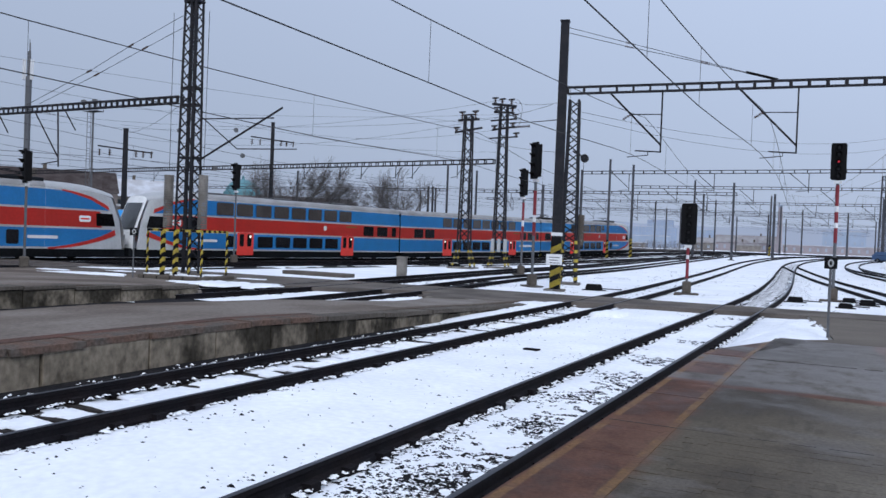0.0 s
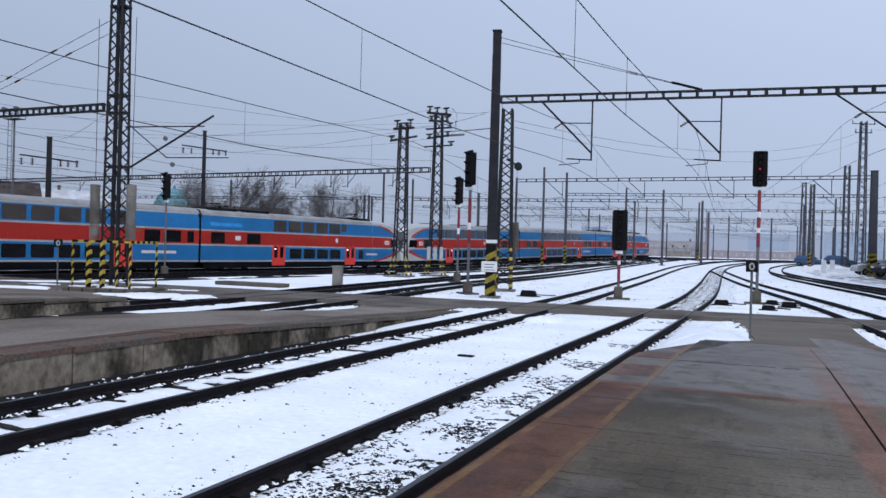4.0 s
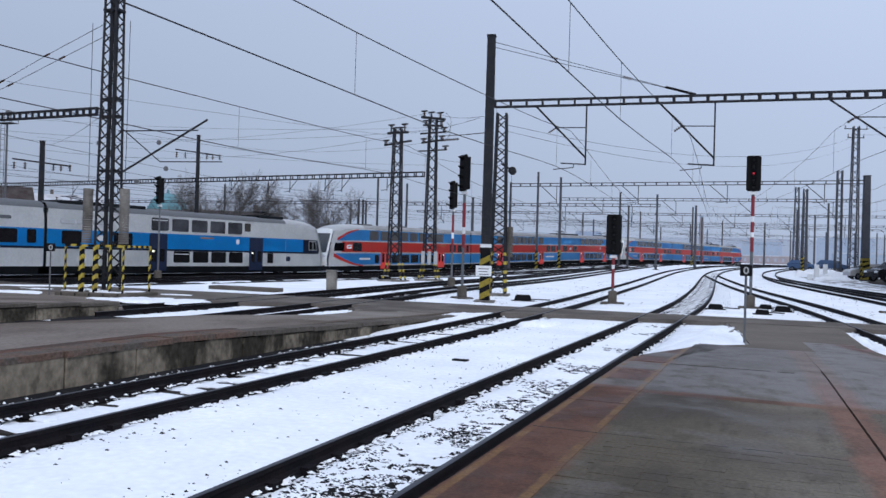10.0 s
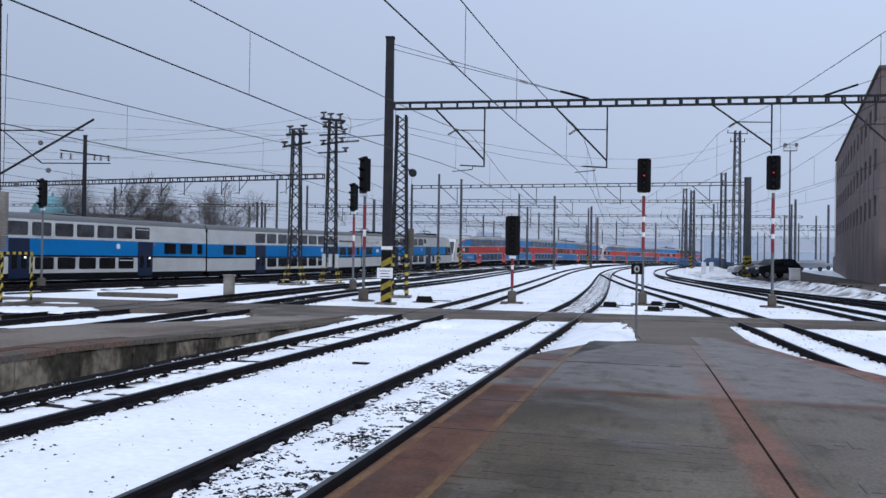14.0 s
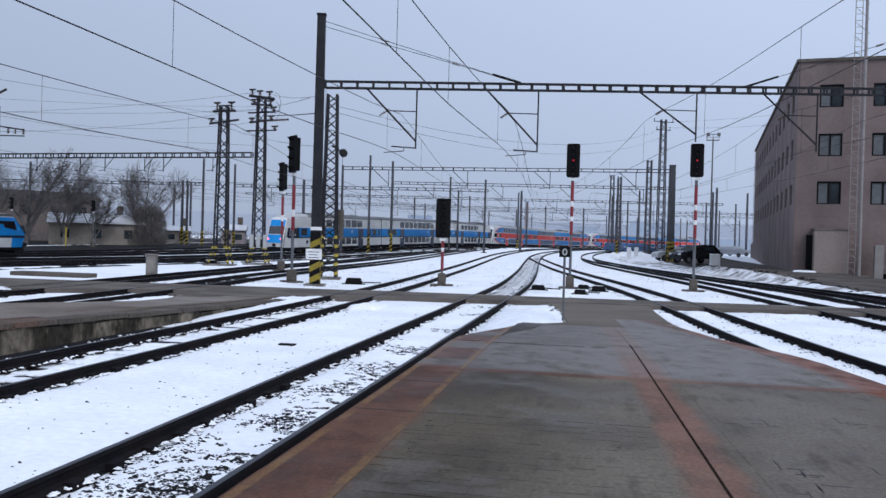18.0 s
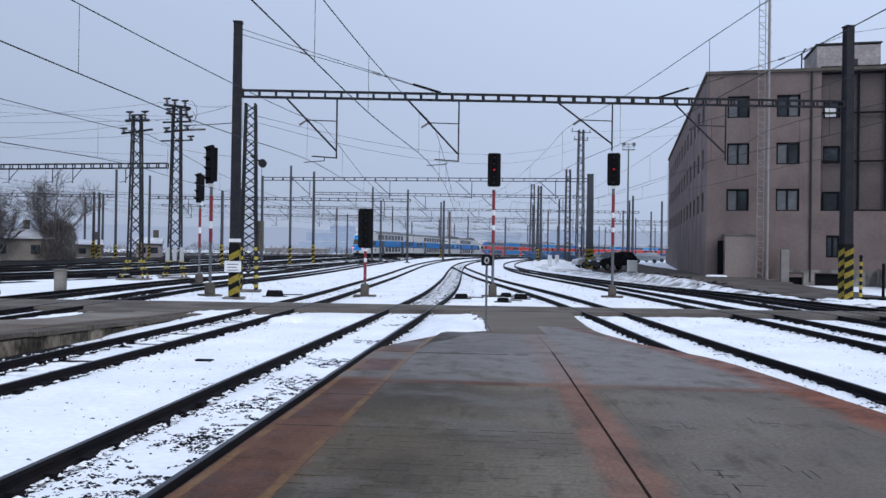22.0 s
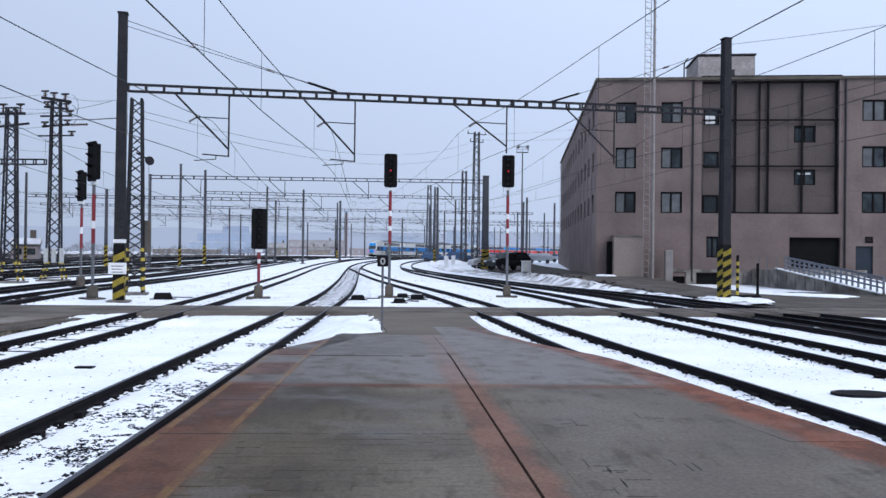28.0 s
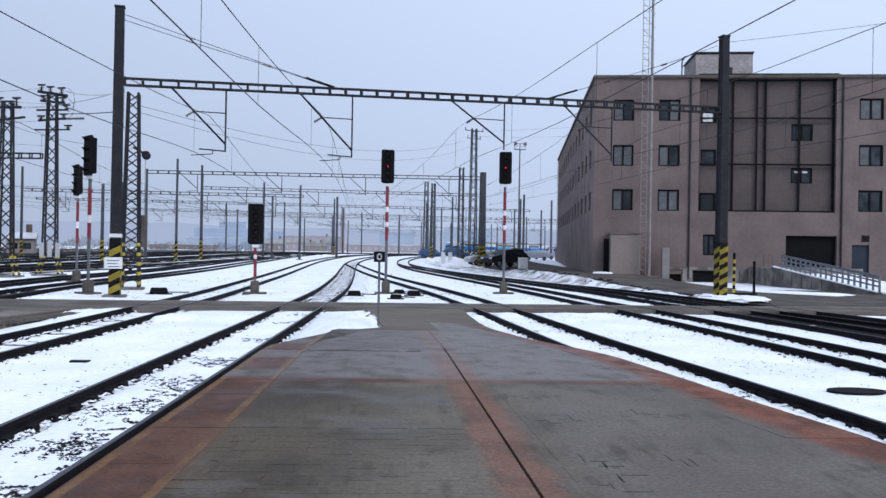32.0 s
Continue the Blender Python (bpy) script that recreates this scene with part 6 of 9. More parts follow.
# ---- overhead wires ----
def catenary(name, y0, y1, support=37.0, low=7.0, top=8.3, span=60.0, r=0.013, shift=0.0, base=5.75, rise=0.55):
    """A contact wire, its sagging messenger and the droppers between them, along a track."""
    ob = thing("overhead_line", "thin dark overhead contact line with messenger and droppers", "overhead wire", group="overhead lines")
    line = [p for p in LINES[name] if y0 <= p.y <= y1]
    def high(y):
        t = ((y - support) % span) / span
        return top - (top - low) * 4 * t * (1 - t)
    def contact(y):
        return base + rise * smooth((y - 18) / 18)
    for nm, f in (("contact_wire", contact), ("messenger_wire", high)):
        bm = bmesh.new()
        rows = []
        for p in line:
            c = Vector((p.x + shift, p.y, p.z + f(p.y)))
            rows.append([bm.verts.new(c + Vector(o) * r) for o in ((-1, 0, -0.7), (1, 0, -0.7), (0, 0, 1))])
        for p, q in zip(rows, rows[1:]):
            for i in range(3):
                bm.faces.new((p[i], q[i], q[(i + 1) % 3], p[(i + 1) % 3]))
        part(nm, bm, WIRE, ob)
    d = 0.0
    for a, b in zip(line, line[1:]):
        d += (b - a).length
        if d > 7.0 and a.y < 110:
            d = 0.0
            bm = bmesh.new()
            tube(bm, (a.x + shift, a.y, a.z + contact(a.y)), (a.x + shift, a.y, a.z + high(a.y)), 0.006, 4)
            part("dropper", bm, WIRE, ob)
    return ob


catenary("track_a", -20, 200, low=7.15, base=5.87, rise=0.43)
catenary("track_b", -20, 200, low=6.94, shift=-0.1, base=5.67, rise=0.6)
catenary("track_e", -8, 102, r=0.009)
catenary("track_f", -8, 240, r=0.009)
catenary("track_g", -8, 100, r=0.009)
catenary("track_c", -20, 220, low=6.5, top=7.75, base=5.4, rise=0.6)
catenary("track_d", 58, 240)
catenary("track_k", -40, 220, 27.0)
catenary("track_main", -60, 380, 27.0)
catenary("track_l", -60, 280, 27.0)
catenary("track_m", -60, 280, 27.0)


def span_wire(a, b, sag=0.4, r=0.012, label="long sagging wire strung across the yard"):
    a, b = Vector(a), Vector(b)
    ob = bmesh.new()
    n = 12
    rows = []
    for k in range(n + 1):
        c = a.lerp(b, k / n) - Vector((0, 0, sag * 4 * (k / n) * (1 - k / n)))
        d = (b - a).normalized()
        u = d.orthogonal().normalized() * r
        w = d.cross(u)
        rows.append([ob.verts.new(c + u), ob.verts.new(c - u * 0.5 + w * 0.9), ob.verts.new(c - u * 0.5 - w * 0.9)])
    for p, q in zip(rows, rows[1:]):
        for i in range(3):
            ob.faces.new((p[i], q[i], q[(i + 1) % 3], p[(i + 1) % 3]))
    return tagged(part("span_wire", ob, WIRE), label, "wire", group="span wires")


for a, b, s in (((-27.4, 55.2, 11.3), (-46, 20, 11.6), 0.3), ((-27.4, 55.2, 8.5), (-48, 24, 11.0), 0.35), ((-26.6, 59.5, 9.5), (-62, 52, 11.8), 0.5), ((-26.2, 59.5, 12.6), (-60, 44, 12.4), 0.6)):
    span_wire(a, b, s, 0.010, "thin sagging wire led off a lattice mast")
span_wire((-26.0, 59.5, 11.9), (-13.0, 35.5, 8.15), 0.05, 0.028, "taut thick cable between mast heads")
for a, b, s in (((-26.2, 59.5, 13.9), (-12.9, 35.6, 9.0), 0.3), ((-27.3, 55.2, 11.5), (-13.4, 35.6, 8.9), 0.2), ((-28.2, 27.4, 8.8), (-58, 49, 10.5), 0.5),
                ((-26.5, 59.5, 11.4), (-56.7, 67.5, 13.5), 1.0), ((-27.3, 55.0, 11.3), (-58.3, 49.4, 10.2), 1.2), ((-14.2, 41.8, 9.6), (9.2, 112, 18.5), 2.2),
                ((-14.0, 41.8, 9.2), (9.4, 112, 17.5), 2.4), ((9.2, 112, 19.3), (60, 90, 24), 1.5), ((9.2, 112, 18.6), (40, 60, 16), 1.5), ((17, 42.4, 13.9), (46, 20, 15), 0.5),
                ((-26.2, 59.5, 12.4), (-80, 40, 14), 2.0), ((-26.2, 59.5, 13.8), (-90, 62, 15), 2.0), ((-14.4, 41.8, 7.3), (-27.3, 55, 10.4), 0.3)):
    span_wire(a, b, s)
# ---- office building ----
B0, BU, BV = Vector((16.0, 68.0, 0)), Vector((0.9906, -0.137, 0)), Vector((0.137, 0.9906, 0))
BTURN = math.degrees(math.atan2(BU.y, BU.x))


def at_b(a, b, z=0.0, turn=0.0):
    p = B0 + BU * a + BV * b
    return pose(p.x, p.y, z, 0, 0, BTURN + turn)


bld = thing("office_building", "brown-pink clad four-storey railway office with dark windows", "building", at_b(0, 0))
# openings of the front: left, right, bottom, top
OPEN = []
for z0, z1 in ((13.82, 15.63), (9.92, 11.72), (6.08, 7.91)):
    OPEN += [(1.6, 3.35, z0, z1), (5.45, 7.25, z0, z1)]
    OPEN += [(21.95 + 3.9 * k, 23.9 + 3.9 * k, z0 + 0.12, z1 + 0.1) for k in range(4)]
OPEN += [(9.3, 10.35, 2.33, 4.1), (16.13, 20.27, 1.5, 4.12), (21.5, 22.9, 0.6, 3.42), (6.5, 7.55, 0.05, 0.68), (8.5, 10.5, -0.25, 1.0)]
BAY = (8.85, 20.1, 6.1, 17.45)


def wall_cells(x0, x1, z0, z1, openings, y, depth, parent, material, name="wall_panel", most=3.0):
    """A wall of panels laid round its openings."""
    xs = sorted({x0, x1, *[v for o in openings for v in o[:2] if x0 < v < x1]})
    zs = sorted({z0, z1, *[v for o in openings for v in o[2:] if z0 < v < z1]})
    xs2 = []
    for a, b in zip(xs, xs[1:]):
        n = max(1, math.ceil((b - a) / most))
        xs2 += [a + (b - a) * k / n for k in range(n)]
    xs2.append(xs[-1])
    zs2 = []
    for a, b in zip(zs, zs[1:]):
        if b - a < 0.05:
            continue
        n = max(1, math.ceil((b - a) / 1.3))
        zs2 += [a + (b - a) * k / n for k in range(n)]
    zs2.append(zs[-1])
    for a, b in zip(xs2, xs2[1:]):
        if b - a < 0.02:
            continue
        for c, d in zip(zs2, zs2[1:]):
            mx, mz = (a + b) / 2, (c + d) / 2
            if any(o[0] < mx < o[1] and o[2] < mz < o[3] for o in openings):
                continue
            bm = bmesh.new()
            box(bm, mx, y + depth / 2, c + 0.002, b - a - 0.004, depth, d - c - 0.004)
            part(name, bm, material, parent)


wall_cells(0, 37, -0.4, 17.6, OPEN + [BAY], 0, 0.4, bld, WALL_PINK)
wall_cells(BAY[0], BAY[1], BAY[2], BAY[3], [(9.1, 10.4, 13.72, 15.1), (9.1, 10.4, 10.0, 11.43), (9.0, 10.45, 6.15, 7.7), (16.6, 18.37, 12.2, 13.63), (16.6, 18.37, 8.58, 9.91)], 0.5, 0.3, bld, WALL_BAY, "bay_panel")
bm = bmesh.new()
box(bm, 18.5, 31.4, -0.5, 36.4, 60.8, 17.96)
part("core", bm, WALL_PINK, bld)
bm = bmesh.new()
box(bm, 18.5, 31, 17.47, 37.3, 62.4, 0.24)
part("roof_slab", bm, CONCRETE_DARK, bld, "flat roof edge")
bm = bmesh.new()
box(bm, 14.5, -0.05, 17.66, 11.5, 0.16, 0.16)
part("bay_canopy", bm, BLACK, bld, "dark steel frame over the bay")
bm = bmesh.new()
box(bm, 14.5, 0.3, 17.24, 11.2, 0.12, 0.12)
part("bay_rail", bm, BLACK, bld, "dark steel rail across the bay")
bm = bmesh.new()
box(bm, 11.45, 5, 17.7, 4.9, 5, 2.4)
pent = part("roof_house", bm, mat("stained_plant_room", (0.36, 0.33, 0.325), 0.9, vary=0.2, scale=0.8, fine=5, second=(0.22, 0.20, 0.195), amount=0.6), bld, "stained pale plant room on the roof")
bm = bmesh.new()
box(bm, 11.6, 2.48, 18.2, 1.1, 0.06, 0.75)
part("hatch", bm, FRAME_DARK, pent, "dark hatch")
bm = bmesh.new()
box(bm, 11.45, 5, 20.2, 5.1, 5.2, 0.12)
part("roof_cap", bm, FRAME_DARK, pent)
bm = bmesh.new()
tube(bm, (7.9, 3, 17.9), (7.9, 3, 19.6), 0.06)
tube(bm, (7.9, 3, 19.6), (8.2, 3, 20.1), 0.06)
part("roof_vent", bm, MAST, bld)


GLASS_CURTAIN = mat("glass_before_a_curtain", (0.125, 0.132, 0.138), 0.12, vary=0.2, scale=0.5, fine=2, spec=0.5)
rng_pane = random.Random(12)


def window(x0, x1, z0, z1, y=0.16, panes=2, blind=False):
    w, h = x1 - x0, z1 - z0
    bm = bmesh.new()
    for a, b, c, d in ((x0, x1, z0, z0 + 0.10), (x0, x1, z1 - 0.14, z1), (x0, x0 + 0.13, z0 + 0.10, z1 - 0.14), (x1 - 0.13, x1, z0 + 0.10, z1 - 0.14)):
        box(bm, (a + b) / 2, y, c, b - a, 0.12, d - c)
    frame_ob = part("window", bm, BLACK, bld, "black framed window")
    n = panes
    for k in range(n):
        a, b = x0 + 0.08 + (w - 0.16) * k / n, x0 + 0.08 + (w - 0.16) * (k + 1) / n
        bm = bmesh.new()
        box(bm, (a + b) / 2, y + 0.05, z0 + 0.09, b - a - 0.03, 0.02, h - 0.18)
        part("pane", bm, GLASS_CURTAIN if z0 > 5 and y < 0.5 and rng_pane.random() < 0.55 else GLASS_DARK, frame_ob)
    for k in range(1, n):
        bm = bmesh.new()
        box(bm, x0 + w * k / n, y, z0 + 0.10, 0.13, 0.11, h - 0.24)
        part("mullion", bm, BLACK, frame_ob)
    if blind:
        bm = bmesh.new()
        if n == 1:
            box(bm, (x0 + x1) / 2 - 0.08, y + 0.03, z0 + 0.12, w * 0.62, 0.02, h * 0.62)
        else:
            box(bm, (x0 + x1) / 2, y + 0.03, z0 + 0.75 * h - 0.1, w * 0.6, 0.02, 0.16)
        part("blind", bm, WHITE, frame_ob, "pale blind half drawn")


for o in OPEN:
    if o[3] < 1.2 or 16 < o[0] < 17 or 21.4 < o[0] < 21.6:
        continue
    window(*o, panes=2)
for k, (z0, z1) in enumerate(((13.72, 15.1), (10.0, 11.43), (6.15, 7.7))):
    window(9.1, 10.4, z0, z1, 0.62, 1, k == 0)
for k, (z0, z1) in enumerate(((12.2, 13.63), (8.58, 9.91))):
    window(16.6, 18.37, z0, z1, 0.62, 2, k == 1)
for x in (8.85, 11.7, 13.7, 14.4, 17.2, 20.0):
    bm = bmesh.new()
    box(bm, x, 0.34, 6.1, 0.13 if x in (13.7,) else 0.17, 0.11, 11.34)
    part("bay_post", bm, BLACK, bld, "dark steel upright of the bay")
for z in (6.16, 10.14, 14.07):
    bm = bmesh.new()
    box(bm, 14.5, 0.2, z - 0.07, 11.2, 0.10, 0.14)
    part("bay_rail", bm, BLACK, bld, "dark steel rail across the bay")
for x in (8.1, 20.6):
    bm = bmesh.new()
    tube(bm, (x, -0.08, 0.3), (x, -0.08, 17.6), 0.08, 8)
    part("rain_pipe", bm, FRAME_DARK, bld)
# gateway and basement openings, black sheets put in for their shade; door, vent
for x0, x1, z0, z1, m, nm, d in ((16.13, 20.27, 1.5, 4.12, BLACK, "gateway_shade", 0.38), (21.5, 22.9, 0.6, 3.42, DOOR_BLUE, "door", 0.2), (6.5, 7.55, 0.05, 0.68, BLACK, "basement_shade", 0.3), (8.5, 10.5, -0.25, 1.0, BLACK, "basement_shade", 0.3)):
    bm = bmesh.new()
    box(bm, (x0 + x1) / 2, d, z0, x1 - x0, 0.03, z1 - z0)
    part(nm, bm, m, bld)
bm = bmesh.new()
for k in range(5):
    box(bm, 22.56, -0.02, 3.7 + 0.11 * k, 0.62, 0.05, 0.08)
part("vent_grille", bm, BLACK, bld)
for x0, x1 in ((7.62, 8.42), (10.6, 12.3), (12.36, 14.8)):
    bm = bmesh.new()
    box(bm, (x0 + x1) / 2, -0.04, -0.35, x1 - x0, 0.07, 1.42)
    part("basement_pier", bm, CONCRETE, bld, "stained concrete face of the basement")
bm = bmesh.new()
box(bm, 10.7, -0.05, 1.08, 8.6, 0.1, 0.22)
part("plinth_band", bm, CONCRETE, bld, "concrete band above the basement")
# side windows, seen at a steep slant
SIDE_Z = ((13.9, 15.6), (10.0, 11.7), (6.2, 7.9))
bm = bmesh.new()
for z0, z1 in ((-0.4, 6.2), (7.9, 10.0), (11.7, 13.9), (15.6, 17.45)):
    box(bm, 0.15, 31.2, z0, 0.26, 61.5, z1 - z0)
for z0, z1 in SIDE_Z:
    ends = [0.45] + [3.6 + 4.5 * k + s for k in range(13) for s in (-0.95, 0.95)] + [61.95]
    for y0, y1 in zip(ends[::2], ends[1::2]):
        box(bm, 0.15, (y0 + y1) / 2, z0, 0.26, y1 - y0, z1 - z0)
part("side_wall", bm, WALL_PINK, bld)
for k in range(13):
    for z0, z1 in SIDE_Z:
        bm = bmesh.new()
        box(bm, 0.27, 3.6 + 4.5 * k, z0, 0.06, 1.9, z1 - z0)
        side_w = part("window", bm, FRAME_DARK, bld, "dark framed side window")
        bm = bmesh.new()
        box(bm, 0.23, 3.6 + 4.5 * k, z0 + 0.1, 0.04, 1.7, z1 - z0 - 0.2)
        part("pane", bm, GLASS_DARK, side_w)
for k in range(15):
    bm = bmesh.new()
    box(bm, 0.014, 0.72 + 4.5 * k, -0.4, 0.03, 0.5, 17.8)
    part("pilaster", bm, WALL_PINK, bld)
    bm = bmesh.new()
    box(bm, 0.012, 2.95 + 4.5 * k, -0.4, 0.025, 3.9, 1.1 + 2.6)
    part("plinth_panel", bm, WALL_PINK, bld)
# concrete lean-to, tall pale cabinet and the lamp mast before the front
shed = thing("concrete_shed", "plain concrete shed leaning on the building", "shed", at_b(2.6, -0.8, 0.35))
bm = bmesh.new()
box(bm, 0, 0, 0, 2.45, 1.5, 3.65)
part("wall", bm, SHED_WALL, shed)
bm = bmesh.new()
box(bm, 0, 0, 3.65, 2.6, 1.65, 0.1)
part("roof", bm, CONCRETE, shed)
bm = bmesh.new()
box(bm, -1.47, 0.4, 0.15, 0.46, 0.1, 3.1)
part("dark_door", bm, BLACK, shed)
cabw = thing("pale_cabinet", "tall pale metal cabinet by the wall", "cabinet", at_b(5.9, -1.5, 0.3))
bm = bmesh.new()
box(bm, 0, 0, 0, 0.62, 0.5, 2.6)
bmesh.ops.bevel(bm, geom=list(bm.edges), offset=0.03, segments=1, affect="EDGES")
part("body", bm, GALVANISED, cabw)
bm = bmesh.new()
box(bm, 0, 0, -0.35, 1.1, 0.8, 0.36)
part("base", bm, CONCRETE, cabw)
p = B0 + BU * 4.45 - BV * 2.2
lampm = floodlight_mast(p.x, p.y, 25.3, True, GALVANISED)
for k in range(22):
    bm = bmesh.new()
    tube(bm, (0.2, 0, k * 1.1 + 0.3), (-0.8, 0, k * 1.1 + 1.2), 0.02, 4)
    part("stiffener", bm, GALVANISED, lampm)
bm = bmesh.new()
box(bm, 0, 0, -0.1, 1.6, 1.6, 0.6)
part("footing", bm, CONCRETE, lampm)
# loading ramp with its railing, running out from the dock
rmp = thing("loading_ramp", "concrete loading ramp with a grey steel railing", "ramp")


def ramp_edge(k):
    """The ramp's outer top edge, from the dock (0) to its foot (1)."""
    return Vector((28.25 + 1.15 * k, 60.4 - 12.1 * k, 1.49 - 1.38 * k))


def ramp_side(name, x_in, x_out, z_low, z_high, material, label, y0=0.0, y1=1.0):
    bm = bmesh.new()
    rows_ = []
    for k in np.linspace(y0, y1, 13):
        p = ramp_edge(float(k))
        rows_.append([bm.verts.new(q) for q in ((p.x + x_in, p.y, p.z + z_low if z_low > -0.4 else -0.4), (p.x + x_in, p.y, p.z + z_high), (p.x + x_out, p.y, p.z + z_high), (p.x + x_out, p.y, p.z + z_low if z_low > -0.4 else -0.4))])
    for a, b in zip(rows_, rows_[1:]):
        for i in range(4):
            bm.faces.new((a[i], a[(i + 1) % 4], b[(i + 1) % 4], b[i]))
    bm.faces.new(rows_[0])
    bm.faces.new(rows_[-1][::-1])
    bmesh.ops.recalc_face_normals(bm, faces=bm.faces)
    return part(name, bm, material, rmp, label)


ramp_side("ramp_body", 0.0, 4.2, -9, -0.06, CONCRETE, "weathered concrete side wall")
ramp_side("coping", -0.06, 0.34, -0.058, 0.04, CONCRETE, "pale concrete edge")
ramp_side("snowy_edge", -0.04, 0.30, 0.042, 0.10, SNOW, "snow along the ramp's edge")
ramp_side("ramp_snow", 0.36, 4.1, -0.05, 0.03, SNOW, "snow lying on the ramp", 0.3, 1.0)
bm = bmesh.new()
slab(bm, [(28.25, 60.42), (32.45, 60.42), (38.0, 64.6), (28.9, 66.0)], -0.4, 1.43)
part("dock", bm, CONCRETE, rmp, "concrete dock before the gateway")
for k in range(6):
    p = ramp_edge(0.02 + 0.1 * k)
    bm = bmesh.new()
    box(bm, p.x - 0.03, p.y, -0.3, 0.08, 0.35, p.z + 0.2)
    part("buttress", bm, CONCRETE, rmp)
for h, deep in ((0.42, 0.10), (0.72, 0.10), (1.04, 0.16)):
    bm = bmesh.new()
    bar(bm, ramp_edge(0.1) + Vector((0.15, 0, h)), ramp_edge(1.0) + Vector((0.15, 0, h)), 0.07, deep)
    part("rail", bm, RAILING, rmp, "grey steel rail")
for k in range(19):
    p = ramp_edge(0.1 + 0.9 * k / 18)
    bm = bmesh.new()
    box(bm, p.x + 0.15, p.y, p.z + 0.05, 0.10, 0.10, 1.05)
    part("post", bm, RAILING, rmp)
for k in range(4):
    p = ramp_edge(0.1) + Vector((0.15 - 0.3 * k, 0.9 * k, 0))
    bm = bmesh.new()
    box(bm, p.x, p.y, 1.4, 0.06, 0.06, 1.0)
    part("post", bm, GREY, rmp)
bin_ob = thing("grit_bin", "low yellow grit bin at the foot of the ramp", "grit bin", pose(30.1, 47.4, 0.03, 0, 0, 10))
bm = bmesh.new()
box(bm, 0, 0, 0, 1.0, 0.7, 0.66)
bmesh.ops.bevel(bm, geom=list(bm.edges), offset=0.05, segments=2, affect="EDGES")
part("body", bm, mat("yellow_plastic", (0.55, 0.27, 0.02), 0.6, vary=0.12), bin_ob)
bm = bmesh.new()
box(bm, 0, 0, 0.66, 1.06, 0.76, 0.09)
bmesh.ops.bevel(bm, geom=list(bm.edges), offset=0.03, segments=2, affect="EDGES")
part("lid", bm, mat("yellow_plastic_lid", (0.48, 0.22, 0.02), 0.6, vary=0.12), bin_ob)

# tarmac yard round the building
def yard_z(x, y):
    s = smooth((y - 42) / 26)
    left, right = 0.06 + 0.6 * s + max(0, gz(y) - 0.45), 0.06 - 0.14 * s
    k = smooth((x - 19.0) / 4.5)
    return left * (1 - k) + right * k


def yard_edge(y):
    return float(np.interp(y, (34, 40, 45, 50, 56, 64, 75, 90, 104, 150), (17.0, 15.4, 14.6, 14.0, 13.2, 12.4, 11.0, 10.4, 6.0, 9.0)))


bm = bmesh.new()
prev = None
for y in [34 + 1.5 * k for k in range(78)]:
    x0 = yard_edge(y)
    cur = [bm.verts.new((x0 + 0.02, y, -0.3))] + [bm.verts.new((x0 + (60 - x0) * (k / 22) ** 1.5, y, yard_z(x0 + (60 - x0) * (k / 22) ** 1.5, y))) for k in range(23)]
    if prev:
        for i in range(len(cur) - 1):
            bm.faces.new((prev[i], prev[i + 1], cur[i + 1], cur[i])).smooth = i > 0
    prev = cur
bmesh.ops.recalc_face_normals(bm, faces=bm.faces)
tagged(part("yard_tarmac", bm, YARD_TARMAC), "dark damp tarmac yard round the building", "road", kind="structure")

DIRTY_SNOW = mat("dirty_ploughed_snow", (0.80, 0.81, 0.84), 0.8, vary=0.15, scale=0.9, fine=7, second=(0.20, 0.185, 0.175), amount=0.9, contrast=0.10, bump=0.9)


def ploughed(left, right, height, seed, gap=-0.35, material=None):
    """A ridge of ploughed snow between two lines of plan places, ragged and broken."""
    bm = bmesh.new()
    ys = [p[1] for p in left]
    y_a, y_b = min(ys), max(ys)
    n = int((y_b - y_a) / 0.3)
    prev = None
    for k in range(n + 1):
        y = y_a + (y_b - y_a) * k / n
        l = float(np.interp(y, [p[1] for p in left], [p[0] for p in left]))
        r = float(np.interp(y, [p[1] for p in right], [p[0] for p in right]))
        l += 0.5 * noise.noise(Vector((y * 0.9, seed, 0))) + 0.25 * noise.noise(Vector((y * 2.7, seed, 3)))
        r += 0.7 * noise.noise(Vector((y * 0.7, seed, 5))) + 0.3 * noise.noise(Vector((y * 2.5, seed, 8)))
        if r - l < 0.15:
            prev = None
            continue
        cur = []
        for j in range(10):
            u = j / 9
            x = l + (r - l) * u
            g = max(yard_z(x, y) * smooth((x - yard_edge(y) + 1.3) / 1.3), gz(y))
            lump = noise.noise(Vector((x * 0.7, y * 0.5, seed))) + 0.6 * noise.noise(Vector((x * 1.9, y * 1.3, seed + 2))) + 0.35 * noise.noise(Vector((x * 4.5, y * 3.5, seed + 4)))
            h = height * (min(1, 5 * u) * min(1, 5 * (1 - u))) * max(gap, 0.55 + lump) if 0 < j < 9 else -0.08
            cur.append(bm.verts.new((x, y, g + h)))
        if prev:
            for i in range(9):
                bm.faces.new((prev[i], prev[i + 1], cur[i + 1], cur[i])).smooth = True
        prev = cur
    bmesh.ops.recalc_face_normals(bm, faces=bm.faces)
    return tagged(part("snow_bank", bm, material or DIRTY_SNOW), "dirty ploughed snow heaped along the tarmac", "snow", kind="stuff")


